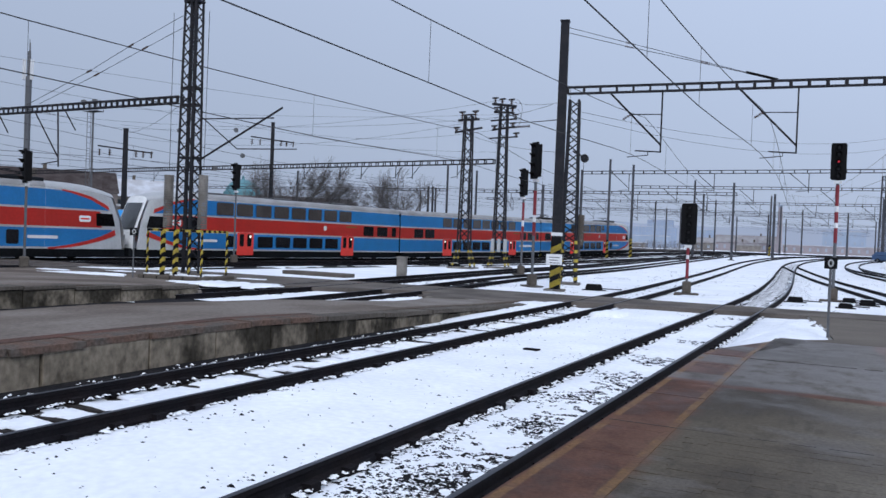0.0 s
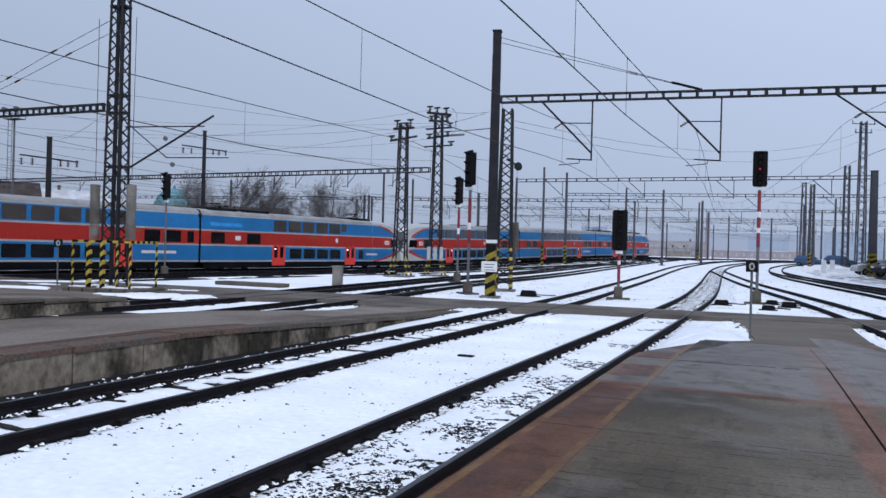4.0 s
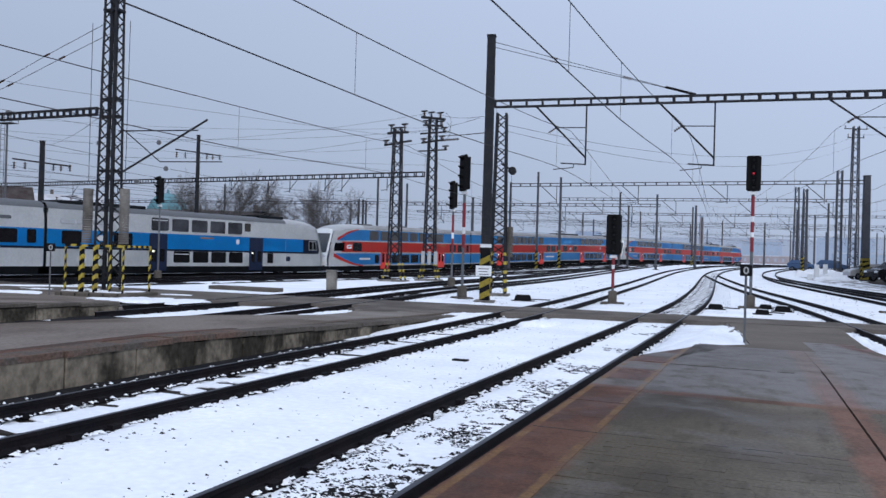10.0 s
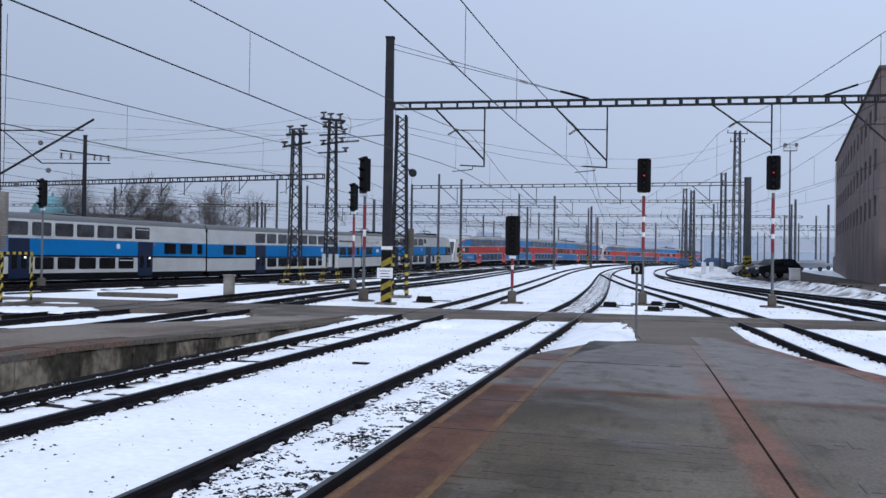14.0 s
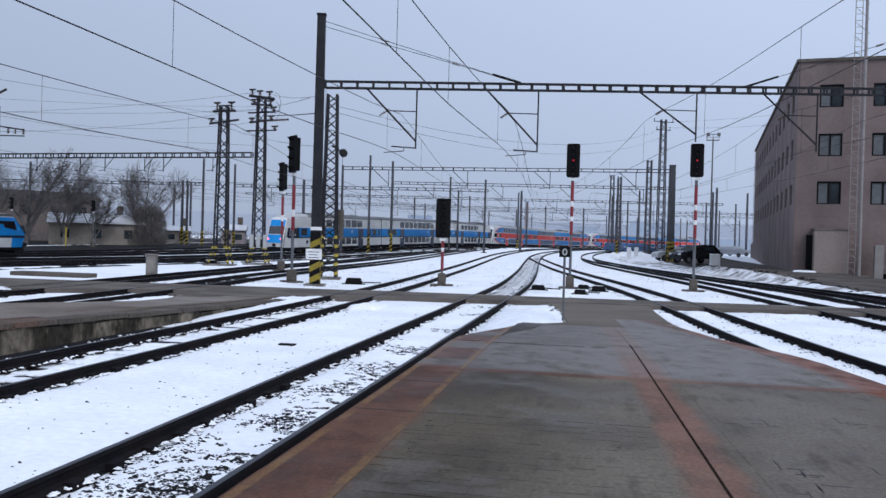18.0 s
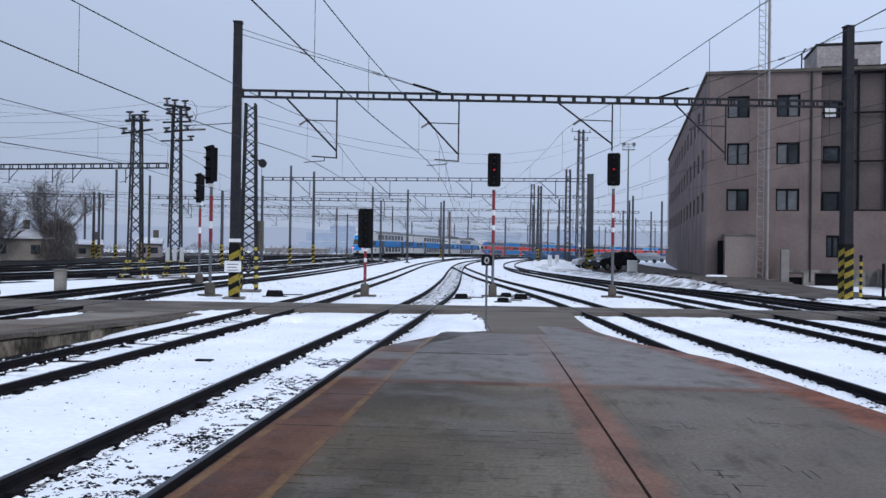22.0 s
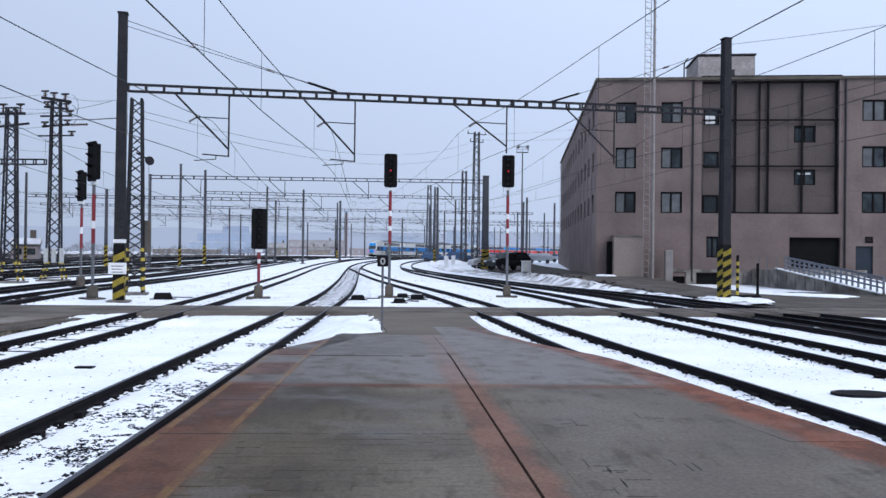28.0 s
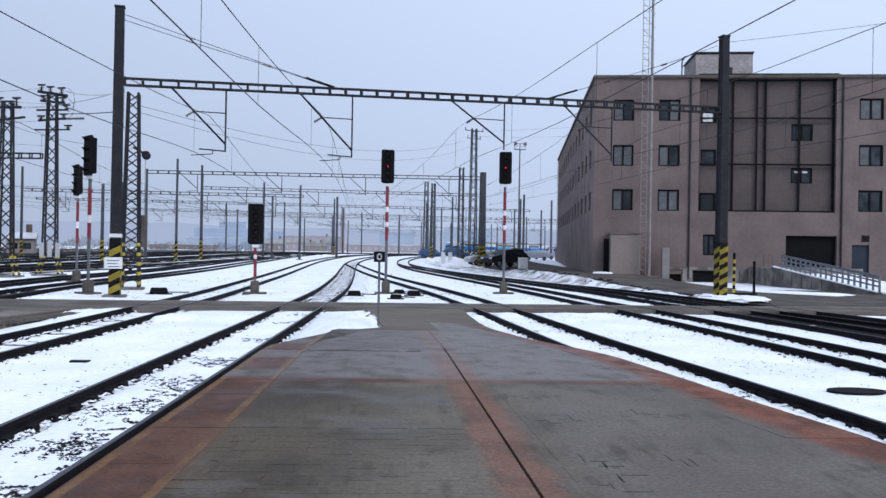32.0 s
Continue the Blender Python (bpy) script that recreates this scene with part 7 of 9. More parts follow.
ploughed([(16.0, 36.6), (14.4, 38.7), (13.6, 43.0), (12.8, 48.0), (11.4, 54.5), (9.9, 63.7), (8.6, 72), (7.4, 78), (5.2, 88), (3.4, 98), (2.6, 106)], [(17.4, 36.6), (17.2, 39.6), (15.6, 43.0), (14.6, 48.5), (13.7, 56), (12.8, 64), (11.8, 73.5), (10.6, 80), (9.4, 90), (8.2, 100), (6.0, 106)], 0.09, 2.0)
spots = []
while len(spots) < 420:
    y = 40 + 45 * random.random() ** 1.2
    x = yard_edge(y) + random.gauss(0.2, 0.6)
    if noise.noise(Vector((x * 0.8, y * 0.4, 21))) < 0.0:
        continue
    spots.append((x, y, max(gz(y), yard_z(x, y) * smooth((x - yard_edge(y) + 1.3) / 1.3)) + 0.05, random.uniform(0.04, 0.13)))
stones("ballast_stones", "dark clods and stones lying in the ploughed snow", spots)
ploughed([(15.0, 37.6), (14.6, 40), (14.2, 42.5), (12.6, 50), (11.8, 56)], [(17.9, 37.6), (17.8, 40), (15.6, 42.5), (14.4, 50), (12.8, 56)], 0.10, 7.0, 0.1, SNOW)
heap("snow_bank", [(15.3, 38.6), (17.0, 37.8), (18.6, 39.6), (19.3, 42.0), (18.9, 44.2), (16.9, 44.6), (15.6, 42.0)], lambda x, y: (0.04, 0.10), None, 0.2)
heap("snow_bank", [(20.9, 49.6), (22.6, 53.2), (27.2, 46.8), (25.0, 44.6)], lambda x, y: (yard_z(x, y) - 0.01, 0.09), None, 0.12)
p = B0 + BU * 0.6 - BV * 1.9
heap("snow_bank", [(p.x - 0.8, p.y), (p.x, p.y - 0.5), (p.x + 0.9, p.y - 0.2), (p.x + 0.5, p.y + 0.6), (p.x - 0.5, p.y + 0.6)], lambda x, y: (yard_z(x, y), 0.12), None, 0.3)
# short striped posts beside the mast
for x, y, h, striped in ((18.6, 44.3, 2.35, True), (19.9, 44.6, 1.9, False)):
    ob = thing("guard_post", "short guard post standing in the snow" if not striped else "black and yellow striped guard post", "post", stand(x, y))
    bm = bmesh.new()
    tube(bm, (0, 0, 0), (0, 0, h), 0.08, 8)
    p = part("post", bm, BLACK, ob)
    if striped:
        for k in range(5):
            bm = bmesh.new()
            tube(bm, (0, 0, 0.2 + 0.42 * k), (0, 0, 0.41 + 0.42 * k), 0.088, 8)
            part("hazard_band", bm, YELLOW, p)
    bm = bmesh.new()
    tube(bm, (0, 0, h), (0, 0, h + 0.12), 0.11, 8, 0.05)
    part("cap", bm, BLACK, ob)
bm = bmesh.new()
box(bm, 18.75, 43.0, 0.1, 1.0, 0.7, 0.16)
bmesh.ops.bevel(bm, geom=list(bm.edges), offset=0.03, segments=1, affect="EDGES")
tagged(part("rubber_block", bm, BLACK), "low black block lying in the snow by the mast", "block")
blk = thing("concrete_block", "pale concrete marker block beside the car park", "block", stand(11.3, 77.0, 10, 0.35))
bm = bmesh.new()
box(bm, 0, 0, -0.2, 0.8, 0.7, 1.6)
bmesh.ops.bevel(bm, geom=list(bm.edges), offset=0.06, segments=2, affect="EDGES")
part("body", bm, mat("pale_block_concrete", (0.56, 0.56, 0.55), 0.9, vary=0.15, scale=1.5, fine=14), blk)
bm = bmesh.new()
box(bm, 0, 0, 1.39, 0.84, 0.72, 0.06)
part("snow_cap", bm, SNOW, blk)


# ---- parked cars ----
def parked_car(x, y, turn, paint, label, s=1.0):
    ob = thing("parked_car", label, "car", stand(x, y, turn, max(gz(y), yard_z(x, y) if x > yard_edge(y) else 0)) @ Matrix.Diagonal((s, s, s * 1.08, 1)), group="parked cars")
    prof = [(-2.1, 0.35), (-2.12, 0.75), (-1.95, 0.92), (-1.05, 1.04), (-0.35, 1.48), (0.6, 1.54), (1.55, 1.5), (2.0, 1.08), (2.1, 0.9), (2.12, 0.4)]
    bm = bmesh.new()
    rows = []
    for w, inset in ((-0.86, 0.12), (-0.8, 0.0), (0.8, 0.0), (0.86, 0.12)):
        rows.append([bm.verts.new((w * (0.84 if z > 1.1 else 1), y0, z)) for y0, z in prof])
    n = len(prof)
    for r0, r1 in zip(rows, rows[1:]):
        for i in range(n):
            bm.faces.new((r0[i], r0[(i + 1) % n], r1[(i + 1) % n], r1[i]))
    bm.faces.new(rows[0])
    bm.faces.new(rows[-1][::-1])
    bmesh.ops.recalc_face_normals(bm, faces=bm.faces)
    body = part("body", bm, paint, ob)
    for sx in (-1, 1):
        for y0, y1 in ((-0.72, 0.25), (0.32, 1.55)):
            bm = bmesh.new()
            v = [bm.verts.new(q) for q in ((sx * 0.87, y0 - 0.05, 1.02), (sx * 0.87, y1, 1.02), (sx * 0.735, y1 - 0.15, 1.4), (sx * 0.735, y0 + 0.3, 1.38))]
            bm.faces.new(v)
            bmesh.ops.solidify(bm, geom=bm.faces[:], thickness=0.02)
            part("side_window", bm, GLASS_DARK, body)
    for y0, z0, y1, z1 in ((-1.0, 1.08, -0.4, 1.45), (1.98, 1.12, 1.59, 1.47)):
        bm = bmesh.new()
        e = 0.02 if y0 > 0 else -0.02
        v = [bm.verts.new(q) for q in ((-0.7, y0 + e, z0), (0.7, y0 + e, z0), (0.62, y1 + e, z1), (-0.62, y1 + e, z1))]
        bm.faces.new(v)
        bmesh.ops.solidify(bm, geom=bm.faces[:], thickness=0.02)
        part("windscreen", bm, GLASS_DARK, body)
    for sx in (-0.78, 0.78):
        for y0 in (-1.3, 1.3):
            bm = bmesh.new()
            tube(bm, (sx - 0.1, y0, 0.31), (sx + 0.1, y0, 0.31), 0.31, 16)
            wheel = part("wheel", bm, BLACK, ob, "black tyre")
            bm = bmesh.new()
            tube(bm, (sx - 0.11, y0, 0.31), (sx + 0.11, y0, 0.31), 0.19, 12)
            part("rim", bm, GREY, wheel)
        for y0 in (-2.1, 2.08):
            bm = bmesh.new()
            box(bm, sx * 0.8, y0, 0.68, 0.34, 0.08, 0.14)
            part("lamp", bm, WHITE if y0 < 0 else RED, ob)
    return ob


PAINT_BLACK = mat("car_black", (0.012, 0.013, 0.016), 0.25, vary=0.1, bump=0.0, spec=0.5)
PAINT_SILVER = mat("car_silver", (0.5, 0.51, 0.53), 0.3, 0.3, vary=0.05, bump=0.0, spec=0.5)
PAINT_BLUE = mat("car_blue", (0.05, 0.10, 0.2), 0.3, vary=0.1, bump=0.0, spec=0.5)
parked_car(10.9, 88.5, -58, PAINT_BLACK, "dark parked van-like car beside the striped mast", 1.22)
parked_car(9.6, 99.5, -70, PAINT_SILVER, "pale parked hatchback behind the striped mast", 1.05)
parked_car(21.6, 132, 80, PAINT_SILVER, "silver parked car on the tarmac yard")
parked_car(24.4, 141, 80, PAINT_SILVER, "pale parked car further along the yard")
parked_car(8.0, 128, 70, PAINT_BLUE, "dark blue parked car near the far masts")
parked_car(4.2, 134, 70, PAINT_BLUE, "blue parked car at the yard's end")
for x, y, w, d, h in ((5.5, 110, 3.0, 2.0, 0.9), (8.0, 104, 4.0, 1.6, 0.7), (6.0, 98, 2.0, 1.2, 0.5)):
    heap("rubble_heap", [(x - w, y - d), (x + w, y - d), (x + w * 0.8, y + d), (x - w * 0.7, y + d)], lambda px, py: (gz(py), h * (0.6 + 0.8 * noise.noise(Vector((px * 1.5, py * 1.5, 3))))))
for x, y in ((4.6, 101), (5.6, 103), (3.7, 97)):
    ob = thing("marker_post", "short pale concrete marker post", "post", stand(x, y))
    bm = bmesh.new()
    box(bm, 0, 0, 0, 0.5, 0.4, 1.7 if y > 100 else 0.7)
    bmesh.ops.bevel(bm, geom=list(bm.edges), offset=0.04, segments=1, affect="EDGES")
    part("body", bm, WHITE, ob)
# ---- distance: houses, trees, hills ----
random.seed(11)


# frames and panes of far houses, greyed to put distance haze into them
FRAME_HAZE = mat("hazed_grey_frame", (0.35, 0.385, 0.44), 0.9, vary=0.1)


def house(x, y, w, d, h, turn, wall, label, roof="gable", rows=2, z=None):
    ob = thing("house", label, "house", stand(x, y, turn, z))
    bm = bmesh.new()
    box(bm, 0, 0, -0.5, w, d, h + 0.5)
    part("wall", bm, wall, ob)
    if roof == "gable":
        r = d * (0.32 if y > 130 or d > 10 else 0.2)
        bm = bmesh.new()
        v = [bm.verts.new(q) for q in ((-w / 2 - 0.3, -d / 2 - 0.4, h), (w / 2 + 0.3, -d / 2 - 0.4, h), (w / 2 + 0.3, d / 2 + 0.4, h), (-w / 2 - 0.3, d / 2 + 0.4, h), (-w / 2 - 0.3, 0, h + r), (w / 2 + 0.3, 0, h + r))]
        for f in ((0, 1, 5, 4), (2, 3, 4, 5), (0, 4, 3), (1, 2, 5), (0, 3, 2, 1)):
            bm.faces.new([v[i] for i in f])
        bmesh.ops.recalc_face_normals(bm, faces=bm.faces)
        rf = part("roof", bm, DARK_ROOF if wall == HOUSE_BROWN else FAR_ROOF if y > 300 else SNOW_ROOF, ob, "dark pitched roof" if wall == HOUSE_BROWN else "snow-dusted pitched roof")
        bm = bmesh.new()
        box(bm, w * 0.25, 0.3, h + r * 0.6, 0.8, 0.8, r * 0.4 + 1.2)
        part("chimney", bm, CONCRETE_DARK, rf)
    else:
        bm = bmesh.new()
        box(bm, 0, 0, h, w + 0.5, d + 0.5, 0.35)
        part("roof", bm, SNOW_ROOF, ob, "flat roof under snow")
    n = max(2, int(w / 3.4))
    for k in range(n):
        for r0 in range(rows):
            bm = bmesh.new()
            box(bm, -w / 2 + w * (k + 0.5) / n, -d / 2 - 0.02, h * (r0 + 0.3) / rows, 1.1, 0.1, h * 0.42 / rows)
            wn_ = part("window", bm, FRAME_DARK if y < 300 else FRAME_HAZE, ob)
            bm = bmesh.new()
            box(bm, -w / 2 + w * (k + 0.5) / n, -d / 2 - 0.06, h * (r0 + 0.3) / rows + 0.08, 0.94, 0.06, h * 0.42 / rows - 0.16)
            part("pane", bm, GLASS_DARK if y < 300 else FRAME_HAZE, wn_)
    return ob


HOUSE_PALE = mat("pale_render", (0.125, 0.114, 0.10), 0.9, vary=0.12, scale=0.4, fine=4)
HOUSE_BROWN = mat("brown_render", (0.165, 0.14, 0.132), 0.9, vary=0.15, scale=0.3, fine=4)
# the next three walls are paled, distance haze put into their base colour
HOUSE_RED = mat("hazed_red_brick", (0.33, 0.29, 0.30), 0.9, vary=0.12, scale=0.3, fine=3)
HOUSE_GREY = mat("hazed_grey_concrete", (0.33, 0.39, 0.48), 0.9, vary=0.06, scale=0.2, fine=2)
HOUSE_FAR = mat("hazed_distant_concrete", (0.29, 0.35, 0.45), 0.9, vary=0.06, scale=0.2, fine=2)
DARK_ROOF = mat("dark_roof_felt", (0.042, 0.032, 0.030), 0.9, vary=0.2, scale=0.5, fine=5, second=(0.10, 0.085, 0.083), amount=0.5, spec=0.1)
SNOW_ROOF = mat("snow_on_roof", (0.52, 0.54, 0.58), 0.8, vary=0.1, scale=0.4, fine=5, second=(0.34, 0.33, 0.34), amount=0.7)
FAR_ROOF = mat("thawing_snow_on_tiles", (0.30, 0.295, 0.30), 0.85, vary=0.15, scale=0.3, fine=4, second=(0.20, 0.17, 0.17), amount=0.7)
SHED_PALE = mat("pale_plaster", (0.27, 0.245, 0.22), 0.9, vary=0.18, scale=0.5, fine=4, second=(0.14, 0.125, 0.11), amount=0.6)
house(-69.0, 102, 12, 7, 2.9, 34, SHED_PALE, "long low pale shed with a snowy roof", "gable", 1)
house(-65.0, 117, 3.6, 4, 2.0, 30, SHED_PALE, "small pale house with a snowy roof", "gable", 1)
house(-58.5, 124, 3.6, 5, 2.2, 20, HOUSE_RED, "small reddish yard hut with snow on its roof", "gable", 1)
house(-86, 112, 16, 8, 6.2, 40, HOUSE_BROWN, "tall dark brown house behind the trees", "gable", 2)
house(-120, 105, 46, 12, 5.2, 45, HOUSE_BROWN, "long brown railway shed behind the trees", "flat", 2)
house(-128, 78, 40, 12, 6.2, 55, HOUSE_BROWN, "dark brown depot hall beyond the main line", "gable", 2)
house(-175, 108, 60, 16, 9, 55, HOUSE_BROWN, "row of brown town houses with snowy roofs", "gable", 4)
house(-165, 75, 40, 16, 9, 62, HOUSE_PALE, "pale town house block with snowy roofs", "gable", 4)
house(-190, 150, 50, 16, 9, 48, HOUSE_PALE, "pale town house row far behind the yard", "gable", 3)
house(-51, 436, 30, 12, 4.4, 4, HOUSE_RED, "long reddish works hall with a pitched roof", "gable", 1)
house(-12, 450, 44, 12, 4.0, 4, HOUSE_RED, "low reddish works building far off", "flat", 1)
house(-64, 392, 9, 8, 3.4, 4, SHED_PALE, "small hut with a snowy roof across the yard", "gable", 1)
for x in (-50, -44.5):
    house(x, 419, 6.5, 6.0, 2.9, 94, SHED_PALE, "small pale gabled hut far across the yard", "gable", 1)
house(-105, 382, 30, 6, 2.2, 6, SHED_PALE, "low pale yard wall building across the tracks", "flat", 1)
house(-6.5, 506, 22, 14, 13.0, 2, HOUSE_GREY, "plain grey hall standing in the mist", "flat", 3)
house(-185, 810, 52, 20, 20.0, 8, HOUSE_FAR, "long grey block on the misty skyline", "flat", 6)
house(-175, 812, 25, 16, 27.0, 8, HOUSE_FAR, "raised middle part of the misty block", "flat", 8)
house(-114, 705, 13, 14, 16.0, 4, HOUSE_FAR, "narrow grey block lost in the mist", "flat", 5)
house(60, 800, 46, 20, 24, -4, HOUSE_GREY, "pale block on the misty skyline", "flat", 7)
stack = thing("brick_chimney", "tall pale brick works chimney far across the yard", "chimney", stand(-33.5, 420))
bm = bmesh.new()
tube(bm, (0, 0, -0.5), (0, 0, 22.4), 1.35, 14, 0.95)
part("shaft", bm, HOUSE_RED, stack)
bm = bmesh.new()
tube(bm, (0, 0, 22.4), (0, 0, 23.3), 1.15, 14, 1.2)
part("rim", bm, HOUSE_GREY, stack)
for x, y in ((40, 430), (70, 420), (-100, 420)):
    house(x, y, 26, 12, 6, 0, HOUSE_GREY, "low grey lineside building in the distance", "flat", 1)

dome = thing("domed_hall", "domed hall with a green copper roof", "building", stand(-130, 146, 40))
bm = bmesh.new()
box(bm, 0, 0, -0.5, 22, 14, 9.6)
part("wall", bm, HOUSE_BROWN, dome)
bm = bmesh.new()
bmesh.ops.create_uvsphere(bm, u_segments=24, v_segments=12, radius=4.2, matrix=Matrix.Translation((0, 0, 9.6)) @ Matrix.Diagonal((1, 1, 0.85, 1)))
bmesh.ops.bisect_plane(bm, geom=bm.verts[:] + bm.edges[:] + bm.faces[:], plane_co=(0, 0, 9.8), plane_no=(0, 0, 1), clear_inner=True)
for f in bm.faces:
    f.smooth = True
COPPER = mat("green_copper", (0.12, 0.27, 0.31), 0.7, vary=0.12, scale=0.6, fine=5)
dm = part("dome", bm, COPPER, dome, "green copper dome")
bm = bmesh.new()
tube(bm, (0, 0, 9.0), (0, 0, 10.0), 4.5, 24)
part("drum", bm, COPPER, dome)
bm = bmesh.new()
tube(bm, (0, 0, 13.0), (0, 0, 14.0), 0.4, 8, 0.2)
part("lantern", bm, COPPER, dm)


def bare_tree(x, y, h, seed, stems=4, lean=0.0, wide=1.0):
    """A leafless tree: a short trunk that forks low into stems, and a dense haze of fine twigs."""
    rng = random.Random(seed)
    ob = thing("bare_tree", "leafless winter tree with a haze of fine twigs", "tree", stand(x, y), group="bare trees")
    data = {"trunk": ([], []), "branchwork": ([], []), "crown": ([], [])}

    def limb(kind, a, b, r0, r1, n):
        v, f = data[kind]
        d = (b - a).normalized()
        u = d.orthogonal().normalized()
        w = d.cross(u)
        k = len(v)
        for p, r in ((a, r0), (b, r1)):
            for i in range(n):
                t = 6.2832 * i / n
                v.append(p + (u * math.cos(t) + w * math.sin(t)) * r)
        for i in range(n):
            f.append((k + i, k + (i + 1) % n, k + n + (i + 1) % n, k + n + i))

    def grow(p, d, length, r, level):
        segs = 4 if level < 3 else 3 if level < 4 else 2
        for s in range(segs):
            q = p + d * length / segs
            kind = "trunk" if level == 0 else "branchwork" if level < 3 else "crown"
            limb(kind, p, q, r * (1 - 0.3 * s / segs), r * (1 - 0.3 * (s + 1) / segs), 7 if level < 2 else 4 if level < 3 else 3)
            p = q
            d = (d + Vector((rng.gauss(0, 0.10) + lean * 0.05, rng.gauss(0, 0.10), 0.05))).normalized()
            if 0 < level < 5:
                for _ in range(2 if level > 1 and rng.random() < 0.75 else 1):
                    side = Vector((rng.gauss(lean, 1), rng.gauss(0, 1), rng.gauss(0.35, 0.45))).normalized()
                    grow(p, (d * 0.6 + side * 0.62).normalized(), length * rng.uniform(0.42, 0.66), max(0.0125, r * rng.uniform(0.36, 0.52)), level + 1)
        if level == 0:
            for i in range(stems):
                t = 6.2832 * (i + rng.random() * 0.6) / stems
                grow(p, Vector((wide * 0.5 * math.cos(t) + 0.15 * lean, wide * 0.5 * math.sin(t), 1)).normalized(), h * rng.uniform(0.36, 0.5), h * 0.011, 1)
        elif level < 5:
            grow(p, (d + Vector((rng.gauss(0, 0.2), rng.gauss(0, 0.2), 0.1))).normalized(), length * 0.6, max(0.0125, r * 0.62), level + 1)

    grow(Vector((0, 0, -0.1)), Vector((0, 0, 1)), h * 0.13, h * 0.02, 0)
    tall = h / max(v.z for q, _ in data.values() for v in q)
    for kind, (v, f) in data.items():
        me = bpy.data.meshes.new(kind)
        me.from_pydata([tuple(q * tall) for q in v], [], f)
        me.materials.append(BARK)
        o = new(kind, me)
        o.parent = ob
    return ob


# bark paled: the trees' distance haze is put into its colour
BARK = mat("hazed_bark", (0.185, 0.175, 0.178), 0.9, vary=0.25, scale=2, fine=10, spec=0.1)
for x, y, h, s, lean in ((-76.6, 89.6, 13.0, 1, 0.3), (-72.8, 92.4, 13.2, 2, 0.3), (-69.4, 95.2, 13.0, 3, 0.2), (-66.0, 97.0, 10.0, 4, 0.3), (-63.0, 104.6, 13.3, 6, 0.0), (-116, 84, 9.0, 8, 0.1), (-113, 90, 8.5, 10, 0.1), (-120, 80, 9.5, 14, 0.1)):
    bare_tree(x, y, h, s, 4 if s not in (6, 9) else 6, lean, 1.0 if s < 6 else 1.3)
# thicket of brush at the tree's foot
spots_v, spots_f = [], []
rng = random.Random(3)
for _ in range(9000):
    t, u = rng.random() * 6.283, rng.random()
    z = rng.random()
    edge = 1 + 0.22 * noise.noise(Vector((math.cos(t) * 1.6, math.sin(t) * 1.6, z * 2.5)))
    r = 2.9 * math.sqrt(u) * (1 - 0.3 * z * z) * edge
    c = Vector((r * math.cos(t) * 0.8, r * math.sin(t), 5.4 * z * (1 - 0.16 * u)))
    lean = Vector((math.cos(t), math.sin(t), 0)) * (0.1 + 0.35 * u) * rng.random()
    d = lean + Vector((rng.gauss(0, 0.16), rng.gauss(0, 0.16), rng.uniform(0.35, 0.95)))
    w = Vector((rng.gauss(0, 0.04), rng.gauss(0, 0.04), 0))
    k = len(spots_v)
    spots_v += [tuple(c), tuple(c + w), tuple(c + d)]
    spots_f.append((k, k + 1, k + 2))
me = bpy.data.meshes.new("thicket")
me.from_pydata(spots_v, [], spots_f)
# brush paled like the trees, haze put into the colour
me.materials.append(mat("brush", (0.15, 0.138, 0.138), 0.8, vary=0.3))
o = new("thicket", me)
o.matrix_world = stand(-61.9, 103.6)
tagged(o, "dense dark leafless thicket below the tree", "bush", kind="stuff")
# low brush and saplings along the far edge of the yard
spots_v, spots_f = [], []
for _ in range(14000):
    t = rng.random()
    x, y = -104 + 78 * t + rng.gauss(0, 1.2), 92 + 66 * t + rng.gauss(0, 1.2)
    tall = 1.1 + 1.3 * abs(noise.noise(Vector((x * 0.16, y * 0.16, 2)))) * 2
    z = gz(y) + rng.random() ** 1.3 * tall
    c = Vector((x, y, z))
    d = Vector((rng.gauss(0, 0.12), rng.gauss(0, 0.12), rng.uniform(0.25, 0.6)))
    w = Vector((rng.gauss(0, 0.05), rng.gauss(0, 0.05), 0))
    k = len(spots_v)
    spots_v += [tuple(c), tuple(c + w), tuple(c + d)]
    spots_f.append((k, k + 1, k + 2))
me = bpy.data.meshes.new("brush")
me.from_pydata(spots_v, [], spots_f)
me.materials.append(BARK)
tagged(new("brush", me), "low leafless brush along the far edge of the yard", "bush", kind="stuff")
yp = thing("marker_pole", "short yellow marker pole by the far track", "pole", stand(-66, 91))
bm = bmesh.new()
tube(bm, (0, 0, 0), (0, 0, 2.4), 0.09, 6)
part("pole", bm, YELLOW, yp)

# ridge on the horizon, its mist put in as a bluish glow
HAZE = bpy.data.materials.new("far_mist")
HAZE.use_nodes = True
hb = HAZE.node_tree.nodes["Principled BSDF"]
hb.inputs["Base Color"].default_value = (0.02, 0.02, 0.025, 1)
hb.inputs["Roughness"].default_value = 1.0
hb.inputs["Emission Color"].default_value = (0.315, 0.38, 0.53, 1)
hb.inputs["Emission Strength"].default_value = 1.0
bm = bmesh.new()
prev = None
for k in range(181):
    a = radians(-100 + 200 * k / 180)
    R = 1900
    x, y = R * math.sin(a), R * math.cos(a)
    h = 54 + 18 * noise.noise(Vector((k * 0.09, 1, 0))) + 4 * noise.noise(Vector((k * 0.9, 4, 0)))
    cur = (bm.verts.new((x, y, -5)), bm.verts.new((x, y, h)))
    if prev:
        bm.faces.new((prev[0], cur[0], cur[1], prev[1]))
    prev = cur
